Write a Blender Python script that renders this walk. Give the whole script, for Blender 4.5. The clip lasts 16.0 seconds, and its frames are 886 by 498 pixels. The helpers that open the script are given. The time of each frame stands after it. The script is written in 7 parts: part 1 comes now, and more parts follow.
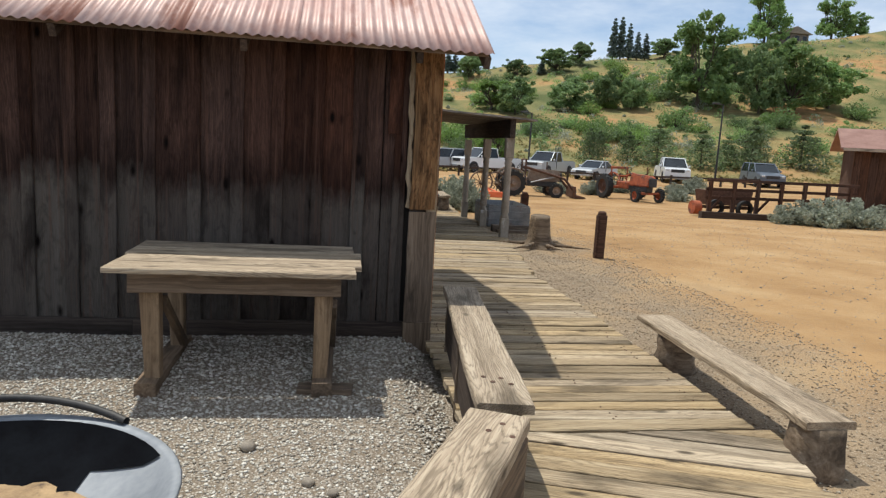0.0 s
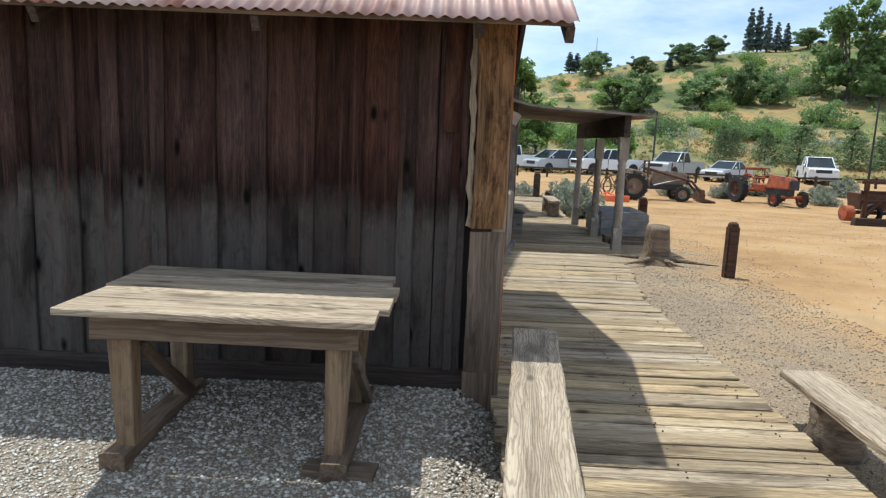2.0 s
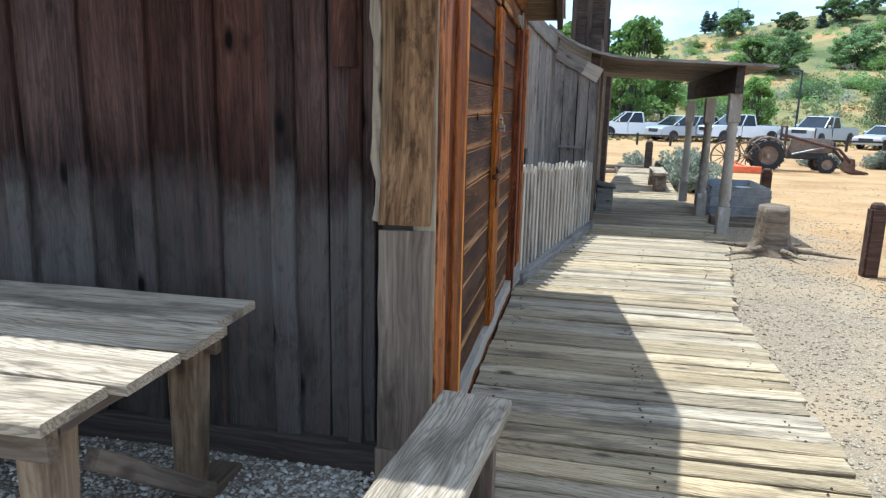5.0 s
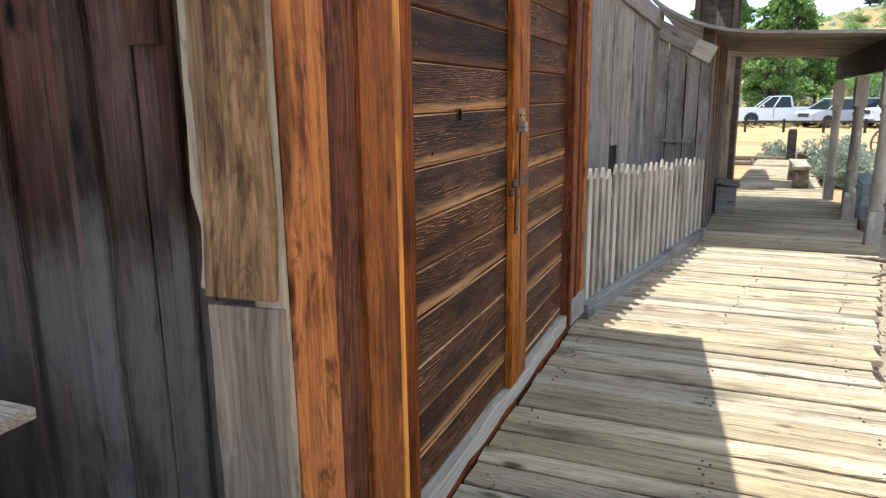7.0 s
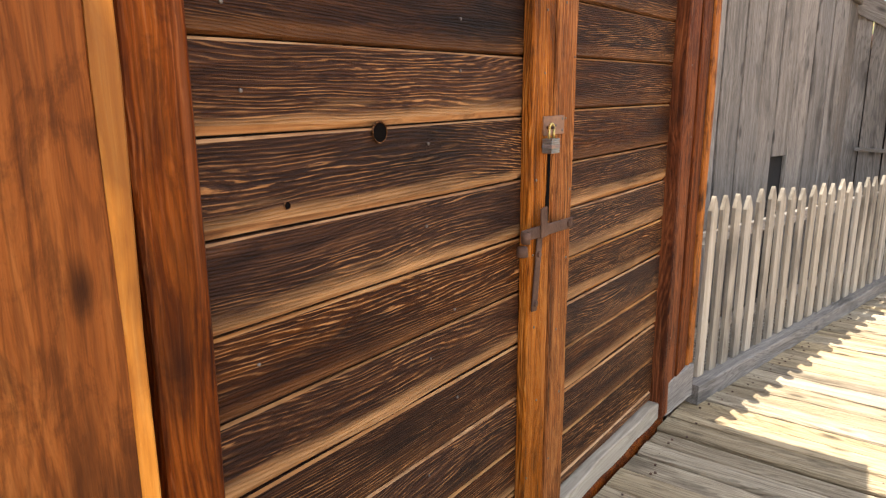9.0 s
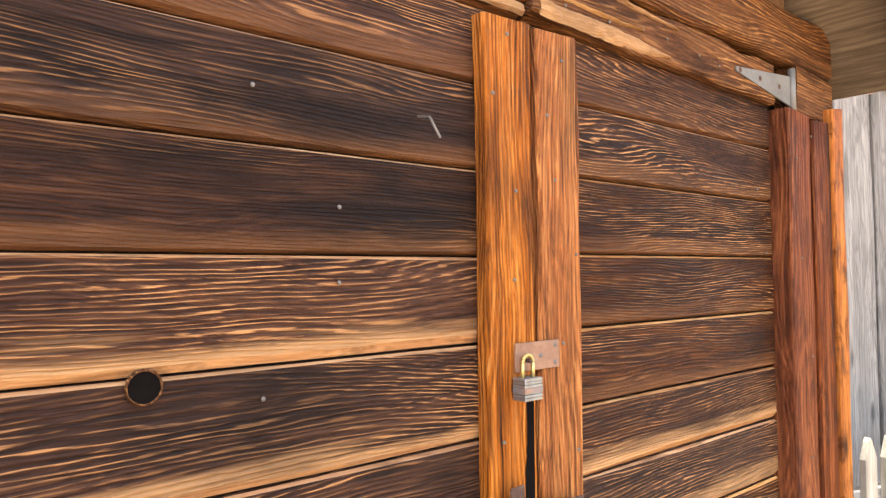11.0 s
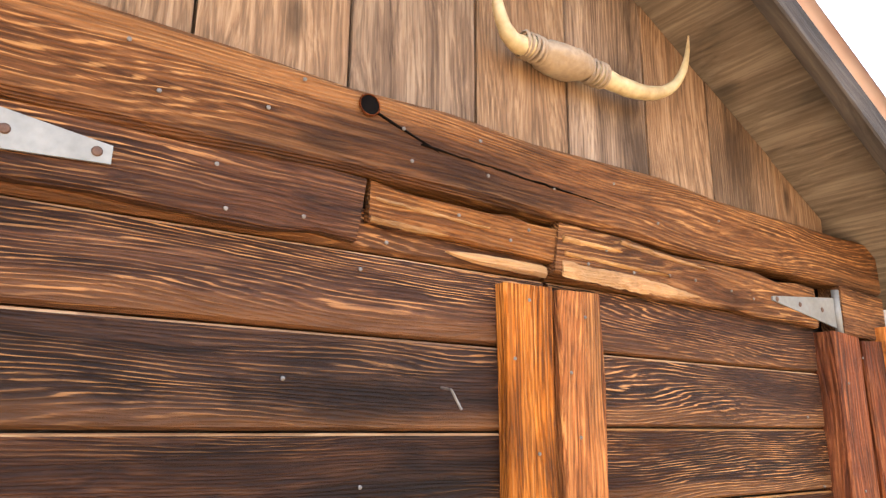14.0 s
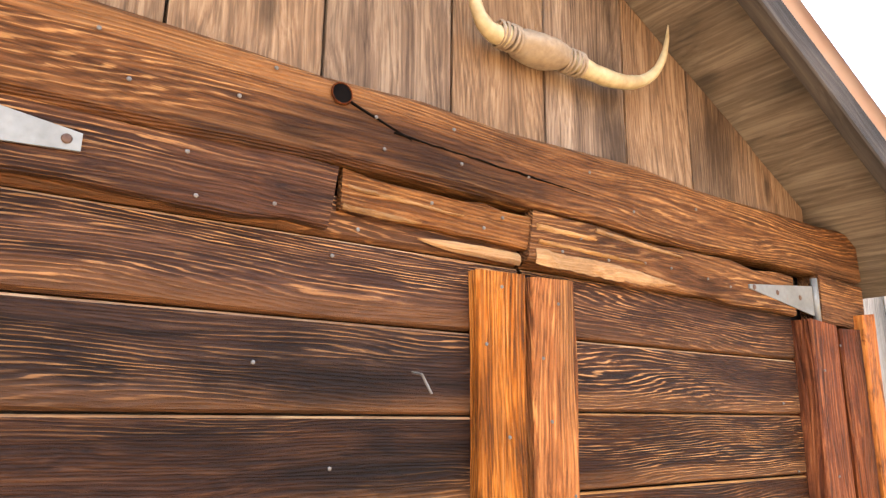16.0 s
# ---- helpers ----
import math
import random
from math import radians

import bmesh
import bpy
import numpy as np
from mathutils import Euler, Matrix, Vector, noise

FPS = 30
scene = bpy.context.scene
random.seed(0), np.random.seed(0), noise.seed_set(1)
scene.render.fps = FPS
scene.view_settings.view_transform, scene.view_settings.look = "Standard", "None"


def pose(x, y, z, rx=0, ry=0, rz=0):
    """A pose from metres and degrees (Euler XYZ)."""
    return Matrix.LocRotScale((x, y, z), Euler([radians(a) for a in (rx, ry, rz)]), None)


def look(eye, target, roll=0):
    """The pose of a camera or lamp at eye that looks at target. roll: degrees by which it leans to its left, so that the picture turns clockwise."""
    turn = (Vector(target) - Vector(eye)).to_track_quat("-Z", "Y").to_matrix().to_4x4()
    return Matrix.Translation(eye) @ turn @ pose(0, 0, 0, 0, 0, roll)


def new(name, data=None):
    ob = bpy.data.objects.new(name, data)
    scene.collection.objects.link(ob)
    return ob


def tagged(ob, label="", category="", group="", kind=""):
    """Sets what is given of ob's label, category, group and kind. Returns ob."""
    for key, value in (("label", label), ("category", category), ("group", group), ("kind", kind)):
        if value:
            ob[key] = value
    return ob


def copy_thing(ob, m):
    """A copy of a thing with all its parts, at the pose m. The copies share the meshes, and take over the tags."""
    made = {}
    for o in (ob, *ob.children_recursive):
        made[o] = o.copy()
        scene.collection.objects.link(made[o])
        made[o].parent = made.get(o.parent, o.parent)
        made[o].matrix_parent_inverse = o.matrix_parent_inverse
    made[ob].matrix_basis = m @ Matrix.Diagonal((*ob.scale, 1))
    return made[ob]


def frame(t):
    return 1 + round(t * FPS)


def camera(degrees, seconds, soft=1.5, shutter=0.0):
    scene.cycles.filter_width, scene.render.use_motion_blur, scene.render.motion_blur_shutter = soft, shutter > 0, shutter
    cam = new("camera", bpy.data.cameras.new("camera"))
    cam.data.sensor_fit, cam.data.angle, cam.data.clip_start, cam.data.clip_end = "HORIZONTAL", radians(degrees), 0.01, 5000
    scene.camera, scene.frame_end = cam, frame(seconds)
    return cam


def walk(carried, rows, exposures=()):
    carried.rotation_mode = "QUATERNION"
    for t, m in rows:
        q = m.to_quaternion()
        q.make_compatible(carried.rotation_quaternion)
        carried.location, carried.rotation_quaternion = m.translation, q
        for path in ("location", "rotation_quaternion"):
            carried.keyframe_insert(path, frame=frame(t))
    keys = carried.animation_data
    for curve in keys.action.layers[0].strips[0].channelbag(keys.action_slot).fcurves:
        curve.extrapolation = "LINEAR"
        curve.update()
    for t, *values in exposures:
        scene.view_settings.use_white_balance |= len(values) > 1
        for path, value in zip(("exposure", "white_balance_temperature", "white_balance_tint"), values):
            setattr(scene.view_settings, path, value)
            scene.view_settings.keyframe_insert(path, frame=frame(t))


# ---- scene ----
cam = camera(65.9, 16.0, soft=1.3)

PATH = [
    (0, (-0.735, -5.282, 1.564), (-0.419, -3.331, 1.256), 3.3),
    (0.5, (-0.668, -4.98, 1.563), (-0.401, -3.022, 1.258), 3.2),
    (1, (-0.494, -4.731, 1.546), (-0.252, -2.772, 1.227), 2.8),
    (1.5, (-0.346, -4.456, 1.56), (-0.295, -2.482, 1.242), 2.6),
    (2, (-0.262, -4.143, 1.566), (-0.294, -2.169, 1.248), 2.4),
    (2.5, (-0.092, -3.801, 1.513), (-0.17, -1.828, 1.196), 2.3),
    (3, (0.09, -3.513, 1.516), (-0.101, -1.547, 1.204), 2.2),
    (3.5, (0.18, -3.236, 1.501), (-0.08, -1.277, 1.189), 1.9),
    (5.8, (0.792, -2.003, 1.477), (0.312, -0.114, 1.029), 0.2),
    (6, (0.845, -1.884, 1.485), (0.327, -0.004, 1.041), -0.2),
    (6.5, (0.929, -1.605, 1.464), (0.245, 0.223, 1.029), -0.4),
    (7, (0.926, -1.257, 1.482), (0.178, 0.547, 1.049), -0.7),
    (7.5, (0.946, -0.966, 1.479), (0.139, 0.812, 1.048), -1.1),
    (8, (1.021, -0.67, 1.496), (0.07, 1.038, 1.073), -1.3),
    (8.2, (1.034, -0.536, 1.484), (0.031, 1.142, 1.059), -1.3),
    (10.5, (0.938, 0.816, 1.569), (-0.528, 2.125, 1.196), -0.9),
    (11, (0.945, 0.868, 1.562), (-0.589, 2.149, 1.636), -0.6),
    (11.5, (0.939, 0.914, 1.576), (-0.579, 2.108, 2.092), -0.7),
    (12, (0.997, 0.911, 1.685), (-0.547, 2.076, 2.192), -0.4),
    (12.5, (1.012, 0.943, 1.718), (-0.55, 2.087, 2.219), -0.0),
    (13, (1.037, 0.932, 1.753), (-0.539, 2.057, 2.256), 0.4),
    (13.5, (1.077, 0.904, 1.77), (-0.513, 2.01, 2.271), 0.5),
    (14, (1.072, 0.878, 1.778), (-0.534, 1.965, 2.269), 0.6),
    (14.5, (1.084, 0.849, 1.786), (-0.527, 1.927, 2.278), 0.6),
    (15, (1.111, 0.836, 1.804), (-0.512, 1.902, 2.287), 0.6),
    (15.5, (1.112, 0.851, 1.806), (-0.514, 1.918, 2.273), 0.8),
    (16, (1.118, 0.912, 1.772), (-0.494, 2.003, 2.229), 0.8),
]
EXPOSURES = [(0.0, 0.05, 6200, 8), (1.5, 0.25, 5900, 6), (3.5, 0.55, 5300, 2), (6.0, 1.12, 5100, 2), (7.5, 1.3, 6100, 7), (8.2, 1.4, 6600, 10), (10.4, 2.4, 6300, 9), (11.5, 2.7, 5900, 5), (16.0, 2.85, 5900, 5)]
walk(cam, [(t, look(eye, target, roll)) for t, eye, target, roll in PATH], EXPOSURES)

# ---- light ----
SUN_TO = Vector((-0.235, 0.222, 1.0)).normalized()
world = bpy.data.worlds.new("sky_world")
scene.world = world
world.use_nodes = True
wn, wl = world.node_tree.nodes, world.node_tree.links
sky = wn.new("ShaderNodeTexSky")
sky.sky_type, sky.sun_disc = "NISHITA", False
sky.sun_elevation = math.asin(SUN_TO.z)
sky.sun_rotation = math.atan2(SUN_TO.x, SUN_TO.y)
sky.altitude, sky.air_density, sky.dust_density, sky.ozone_density = 1500, 1.0, 1.2, 1.0
# thin high cloud over the blue
wtc = wn.new("ShaderNodeTexCoord")
wmap = wn.new("ShaderNodeMapping")
wmap.inputs["Scale"].default_value = (1.6, 1.6, 5.0)
wnoise = wn.new("ShaderNodeTexNoise")
wnoise.inputs["Scale"].default_value = 1.7
wnoise.inputs["Detail"].default_value = 6
wnoise.inputs["Roughness"].default_value = 0.62
wramp = wn.new("ShaderNodeValToRGB")
wramp.color_ramp.elements[0].position, wramp.color_ramp.elements[1].position = 0.32, 0.62
wmix = wn.new("ShaderNodeMix")
wmix.data_type = "RGBA"
wmix.inputs["B"].default_value = (6.4, 6.9, 7.6, 1)
wl.new(wtc.outputs["Generated"], wmap.inputs["Vector"])
wl.new(wmap.outputs["Vector"], wnoise.inputs["Vector"])
wl.new(wnoise.outputs["Fac"], wramp.inputs["Fac"])
wl.new(wramp.outputs["Color"], wmix.inputs["Factor"])
wl.new(sky.outputs["Color"], wmix.inputs["A"])
wl.new(wmix.outputs["Result"], wn["Background"].inputs["Color"])
wn["Background"].inputs["Strength"].default_value = 0.12

sun = new("sun", bpy.data.lights.new("sun", "SUN"))
sun.data.energy, sun.data.angle, sun.data.color = 4.0, radians(0.53), (1.0, 0.945, 0.83)
sun.matrix_basis = look(SUN_TO * 50, (0, 0, 0))


# ---- materials ----
def ramp_of(nodes, stops):
    r = nodes.new("ShaderNodeValToRGB")
    while len(r.color_ramp.elements) < len(stops):
        r.color_ramp.elements.new(0.5)
    for e, (p, c) in zip(r.color_ramp.elements, stops):
        e.position, e.color = p, (*c, 1)
    return r


def mixer(nodes, links, a, b, fac, blend="MIX"):
    """Mix two colours; each of a, b and fac is a socket or a value."""
    m = nodes.new("ShaderNodeMix")
    m.data_type, m.blend_type = "RGBA", blend
    for key, v in (("A", a), ("B", b), ("Factor", fac)):
        if isinstance(v, bpy.types.NodeSocket):
            links.new(v, m.inputs[key])
        else:
            m.inputs[key].default_value = (*v, 1) if isinstance(v, tuple) else v
    return m.outputs["Result"]


def noise_of(nodes, links, vector, scale, detail=4, rough=0.55, distort=0.0):
    n = nodes.new("ShaderNodeTexNoise")
    n.inputs["Scale"].default_value, n.inputs["Detail"].default_value = scale, detail
    n.inputs["Roughness"].default_value, n.inputs["Distortion"].default_value = rough, distort
    links.new(vector, n.inputs["Vector"])
    return n.outputs["Fac"]


def mapped(nodes, links, vector, scale, loc=(0, 0, 0)):
    m = nodes.new("ShaderNodeMapping")
    m.inputs["Scale"].default_value, m.inputs["Location"].default_value = scale, loc
    links.new(vector, m.inputs["Vector"])
    return m.outputs["Vector"]


def sums(nodes, links, a, b, op="ADD"):
    m = nodes.new("ShaderNodeMath")
    m.operation = op
    for i, v in enumerate((a, b)):
        if isinstance(v, bpy.types.NodeSocket):
            links.new(v, m.inputs[i])
        else:
            m.inputs[i].default_value = v
    return m.outputs[0]


def start(name, rough=0.8, metal=0.0):
    m = bpy.data.materials.new(name)
    m.use_nodes = True
    n, l = m.node_tree.nodes, m.node_tree.links
    b = n["Principled BSDF"]
    b.inputs["Roughness"].default_value, b.inputs["Metallic"].default_value = rough, metal
    return m, n, l, b


def bumped(n, l, b, height, strength, distance=0.01):
    k = n.new("ShaderNodeBump")
    k.inputs["Strength"].default_value, k.inputs["Distance"].default_value = strength, distance
    l.new(height, k.inputs["Height"])
    l.new(k.outputs["Normal"], b.inputs["Normal"])


def shifted(n, l):
    """Object coordinates, moved by each object's own random number."""
    tc, oi = n.new("ShaderNodeTexCoord"), n.new("ShaderNodeObjectInfo")
    c = n.new("ShaderNodeCombineXYZ")
    for i, k in enumerate((37.0, 91.0, 53.0)):
        l.new(sums(n, l, oi.outputs["Random"], k, "MULTIPLY"), c.inputs[i])
    v = n.new("ShaderNodeVectorMath")
    l.new(tc.outputs["Object"], v.inputs[0])
    l.new(c.outputs["Vector"], v.inputs[1])
    return v.outputs["Vector"], oi.outputs["Random"]


def wood(name, dark, mid, light, rough=0.8, bump=0.6, grain=1.0, knots=0.5, grey=None, vary=0.35, contrast=0.2, sheen=0.3, rings=None, char=0.0, wear=None):
    """Weathered timber whose grain runs along the local x axis. grey: (colour, height, softness) of a bleached lower part under a sooty tide mark. wear: (colour, depth, amount) of a rubbed lower edge."""
    m, n, l, b = start(name, rough)
    b.inputs["Specular IOR Level"].default_value = sheen
    vec, rnd = shifted(n, l)
    warp = noise_of(n, l, mapped(n, l, vec, (1.2, 4, 4)), 1.5, 2)
    wv = n.new("ShaderNodeVectorMath")
    wv.operation = "MULTIPLY_ADD"
    comb = n.new("ShaderNodeCombineXYZ")
    l.new(warp, comb.inputs[1])
    l.new(warp, comb.inputs[2])
    l.new(comb.outputs[0], wv.inputs[0])
    wv.inputs[1].default_value = (0, 0.09, 0.09)
    l.new(vec, wv.inputs[2])
    fine = noise_of(n, l, mapped(n, l, wv.outputs[0], (1.6 * grain, 75 * grain, 75 * grain)), 1.0, 5, 0.65)
    coarse = max(1.0, grain * 0.9)
    broad = noise_of(n, l, mapped(n, l, wv.outputs[0], (0.55 * coarse, 16 * coarse, 16 * coarse)), 1.0, 4, 0.6)
    both = sums(n, l, sums(n, l, fine, 0.55, "MULTIPLY"), sums(n, l, broad, 0.45, "MULTIPLY"))
    r = ramp_of(n, ((0.5 - contrast, dark), (0.5, mid), (0.5 + contrast, light)))
    l.new(both, r.inputs["Fac"])
    colour = r.outputs["Color"]
    # each piece a little lighter or darker, warmer or greyer
    hsv = n.new("ShaderNodeHueSaturation")
    mr = n.new("ShaderNodeMapRange")
    mr.inputs["To Min"].default_value, mr.inputs["To Max"].default_value = 1 - vary, 1 + vary
    l.new(rnd, mr.inputs["Value"])
    l.new(mr.outputs["Result"], hsv.inputs["Value"])
    mr2 = n.new("ShaderNodeMapRange")
    mr2.inputs["To Min"].default_value, mr2.inputs["To Max"].default_value = 1 + vary * 0.6, 1 - vary * 0.6
    l.new(sums(n, l, sums(n, l, rnd, 7.31, "MULTIPLY"), 1.0, "MODULO"), mr2.inputs["Value"])
    l.new(mr2.outputs["Result"], hsv.inputs["Saturation"])
    l.new(colour, hsv.inputs["Color"])
    colour = hsv.outputs["Color"]
    if rings:
        period, amount, line, dark_amount = rings
        sep = n.new("ShaderNodeSeparateXYZ")
        l.new(vec, sep.inputs[0])
        bow = sums(n, l, noise_of(n, l, mapped(n, l, vec, (0.75, 3.5, 3.5), (2, 5, 3)), 1.0, 2, 0.45), period * 26, "MULTIPLY")
        ripple = sums(n, l, noise_of(n, l, mapped(n, l, vec, (4, 45, 45), (1, 8, 3)), 1.0, 3, 0.6), period * 2.6, "MULTIPLY")
        u = sums(n, l, sums(n, l, sep.outputs["Y"], sep.outputs["Z"]), sums(n, l, bow, ripple))
        wave = sums(n, l, sums(n, l, u, 2 * math.pi / period, "MULTIPLY"), 0.0, "SINE")
        # the lines come and go along the grain
        brk = n.new("ShaderNodeMapRange")
        brk.inputs["From Min"].default_value, brk.inputs["From Max"].default_value = 0.42, 0.58
        l.new(noise_of(n, l, mapped(n, l, wv.outputs[0], (4.0, 110, 110), (3, 7, 1)), 1.0, 4, 0.65), brk.inputs["Value"])
        patch = n.new("ShaderNodeMapRange")
        patch.inputs["From Min"].default_value, patch.inputs["From Max"].default_value = 0.4, 0.6
        l.new(noise_of(n, l, mapped(n, l, vec, (1.3, 7, 7), (9, 2, 4)), 1.0, 3), patch.inputs["Value"])
        hi = n.new("ShaderNodeMapRange")
        hi.inputs["From Min"].default_value, hi.inputs["From Max"].default_value = 0.45, 0.9
        l.new(wave, hi.inputs["Value"])
        f = sums(n, l, sums(n, l, hi.outputs["Result"], brk.outputs["Result"], "MULTIPLY"), sums(n, l, patch.outputs["Result"], amount, "MULTIPLY"), "MULTIPLY")
        colour = mixer(n, l, colour, line, f)
        if dark_amount:
            lo = n.new("ShaderNodeMapRange")
            lo.inputs["From Min"].default_value, lo.inputs["From Max"].default_value = -0.3, -0.95
            l.new(wave, lo.inputs["Value"])
            colour = mixer(n, l, colour, tuple(c * 0.5 for c in dark), sums(n, l, lo.outputs["Result"], dark_amount, "MULTIPLY"))
        fine = sums(n, l, fine, sums(n, l, wave, 0.18, "MULTIPLY"))
    if grey:
        gcol, height, soft = grey
        geo = n.new("ShaderNodeNewGeometry")
        sep = n.new("ShaderNodeSeparateXYZ")
        l.new(geo.outputs["Position"], sep.inputs[0])
        wob = sums(n, l, noise_of(n, l, mapped(n, l, vec, (6.0, 18, 18)), 1.0, 5, 0.65), 0.28, "MULTIPLY")
        wob = sums(n, l, wob, sums(n, l, rnd, 0.16, "MULTIPLY"))
        h = sums(n, l, sep.outputs["Z"], wob, "ADD")
        g = n.new("ShaderNodeMapRange")
        g.inputs["From Min"].default_value, g.inputs["From Max"].default_value = height + 0.22 + soft, height + 0.22 - soft
        l.new(h, g.inputs["Value"])
        gr = ramp_of(n, ((0.3, tuple(c * 0.55 for c in gcol)), (0.7, gcol)))
        l.new(both, gr.inputs["Fac"])
        tide = n.new("ShaderNodeMapRange")
        tide.inputs["From Min"].default_value, tide.inputs["From Max"].default_value = height + 0.22 + soft * 4.5, height + 0.22 + soft
        l.new(h, tide.inputs["Value"])
        colour = mixer(n, l, colour, tuple(c * 0.4 for c in dark), sums(n, l, tide.outputs["Result"], 0.6, "MULTIPLY"))
        colour = mixer(n, l, colour, gr.outputs["Color"], sums(n, l, g.outputs["Result"], sums(n, l, sums(n, l, sums(n, l, sums(n, l, rnd, 3.77, "MULTIPLY"), 1.0, "MODULO"), 0.45, "MULTIPLY"), 0.3), "MULTIPLY"))
    if wear:
        wcol, depth, amount = wear
        raw, wsep = n.new("ShaderNodeTexCoord"), n.new("ShaderNodeSeparateXYZ")
        l.new(raw.outputs["Object"], wsep.inputs[0])
        wz = sums(n, l, wsep.outputs["Z"], sums(n, l, noise_of(n, l, mapped(n, l, vec, (1.6, 30, 30), (6, 2, 2)), 1.0, 4, 0.6), depth * 2.2, "MULTIPLY"))
        wr = n.new("ShaderNodeMapRange")
        wr.inputs["From Min"].default_value, wr.inputs["From Max"].default_value = depth * 2.0, depth * 1.15
        l.new(wz, wr.inputs["Value"])
        colour = mixer(n, l, colour, wcol, sums(n, l, wr.outputs["Result"], amount, "MULTIPLY"))
    # stains and knots
    st = n.new("ShaderNodeMapRange")
    st.inputs["From Min"].default_value, st.inputs["From Max"].default_value = 0.54, 0.68
    l.new(noise_of(n, l, mapped(n, l, vec, (1.0, 3.2, 3.2), (5, 1, 8)), 1.4, 5), st.inputs["Value"])
    colour = mixer(n, l, colour, tuple(c * 0.45 for c in dark), sums(n, l, st.outputs["Result"], 0.7, "MULTIPLY"))
    if char:
        # sooty weather marks with ragged outlines
        ch = n.new("ShaderNodeMapRange")
        ch.inputs["From Min"].default_value, ch.inputs["From Max"].default_value = 0.5, 0.62
        blot = noise_of(n, l, mapped(n, l, vec, (5.0, 11.0, 11.0), (2, 9, 4)), 1.3, 6, 0.7, 0.6)
        l.new(blot, ch.inputs["Value"])
        colour = mixer(n, l, colour, tuple(c * 0.6 for c in dark), sums(n, l, ch.outputs["Result"], char, "MULTIPLY"))
        pale = n.new("ShaderNodeMapRange")
        pale.inputs["From Min"].default_value, pale.inputs["From Max"].default_value = 0.56, 0.7
        l.new(noise_of(n, l, mapped(n, l, vec, (0.7, 22, 22), (7, 3, 1)), 1.2, 4, 0.6), pale.inputs["Value"])
        colour = mixer(n, l, colour, light, sums(n, l, pale.outputs["Result"], 0.5, "MULTIPLY"))
    if knots:
        vo = n.new("ShaderNodeTexVoronoi")
        vo.inputs["Scale"].default_value = 1.0
        l.new(mapped(n, l, vec, (2.3, 5.5, 5.5)), vo.inputs["Vector"])
        kr = n.new("ShaderNodeMapRange")
        kr.inputs["From Min"].default_value, kr.inputs["From Max"].default_value = 0.15, 0.06
        l.new(vo.outputs["Distance"], kr.inputs["Value"])
        colour = mixer(n, l, colour, tuple(c * 0.3 for c in dark), sums(n, l, kr.outputs["Result"], knots, "MULTIPLY"))
    l.new(colour, b.inputs["Base Color"])
    bumped(n, l, b, fine, bump, 0.006)
    return m


def mottled(name, a, c, rough=0.7, metal=0.0, scale=6.0, bump=0.2, spots=None, spot_scale=3.0, spot_at=0.58, streak=(1, 1, 1)):
    """Paint, metal, stone: two colours in cloudy patches, with spots of a third (rust, dirt)."""
    m, n, l, b = start(name, rough, metal)
    vec, rnd = shifted(n, l)
    v = mapped(n, l, vec, streak)
    big, small = noise_of(n, l, v, scale, 5), noise_of(n, l, v, scale * 9, 4)
    mix = sums(n, l, sums(n, l, big, 0.7, "MULTIPLY"), sums(n, l, small, 0.3, "MULTIPLY"))
    r = ramp_of(n, ((0.35, a), (0.65, c)))
    l.new(mix, r.inputs["Fac"])
    colour = r.outputs["Color"]
    if spots:
        s = n.new("ShaderNodeMapRange")
        s.inputs["From Min"].default_value, s.inputs["From Max"].default_value = spot_at, spot_at + 0.12
        l.new(noise_of(n, l, mapped(n, l, vec, streak, (4, 4, 4)), spot_scale, 6, 0.65), s.inputs["Value"])
        colour = mixer(n, l, colour, spots, s.outputs["Result"])
        if metal:
            l.new(sums(n, l, metal, sums(n, l, s.outputs["Result"], metal, "MULTIPLY"), "SUBTRACT"), b.inputs["Metallic"])
    l.new(colour, b.inputs["Base Color"])
    bumped(n, l, b, small, bump, 0.004)
    return m


def leafy(name, a, c, rough=0.55):
    """Foliage: hue varies leaf by leaf, and light passes through."""
    m, n, l, b = start(name, rough)
    geo, oi = n.new("ShaderNodeNewGeometry"), n.new("ShaderNodeObjectInfo")
    r = ramp_of(n, ((0.0, a), (1.0, c)))
    l.new(geo.outputs["Random Per Island"], r.inputs["Fac"])
    hsv = n.new("ShaderNodeHueSaturation")
    mr = n.new("ShaderNodeMapRange")
    mr.inputs["To Min"].default_value, mr.inputs["To Max"].default_value = 0.75, 1.25
    l.new(oi.outputs["Random"], mr.inputs["Value"])
    l.new(mr.outputs["Result"], hsv.inputs["Value"])
    l.new(r.outputs["Color"], hsv.inputs["Color"])
    l.new(hsv.outputs["Color"], b.inputs["Base Color"])
    tr = n.new("ShaderNodeBsdfTranslucent")
    l.new(hsv.outputs["Color"], tr.inputs["Color"])
    mx = n.new("ShaderNodeMixShader")
    mx.inputs[0].default_value = 0.45
    l.new(b.outputs[0], mx.inputs[1])
    l.new(tr.outputs[0], mx.inputs[2])
    l.new(mx.outputs[0], n["Material Output"].inputs["Surface"])
    return m


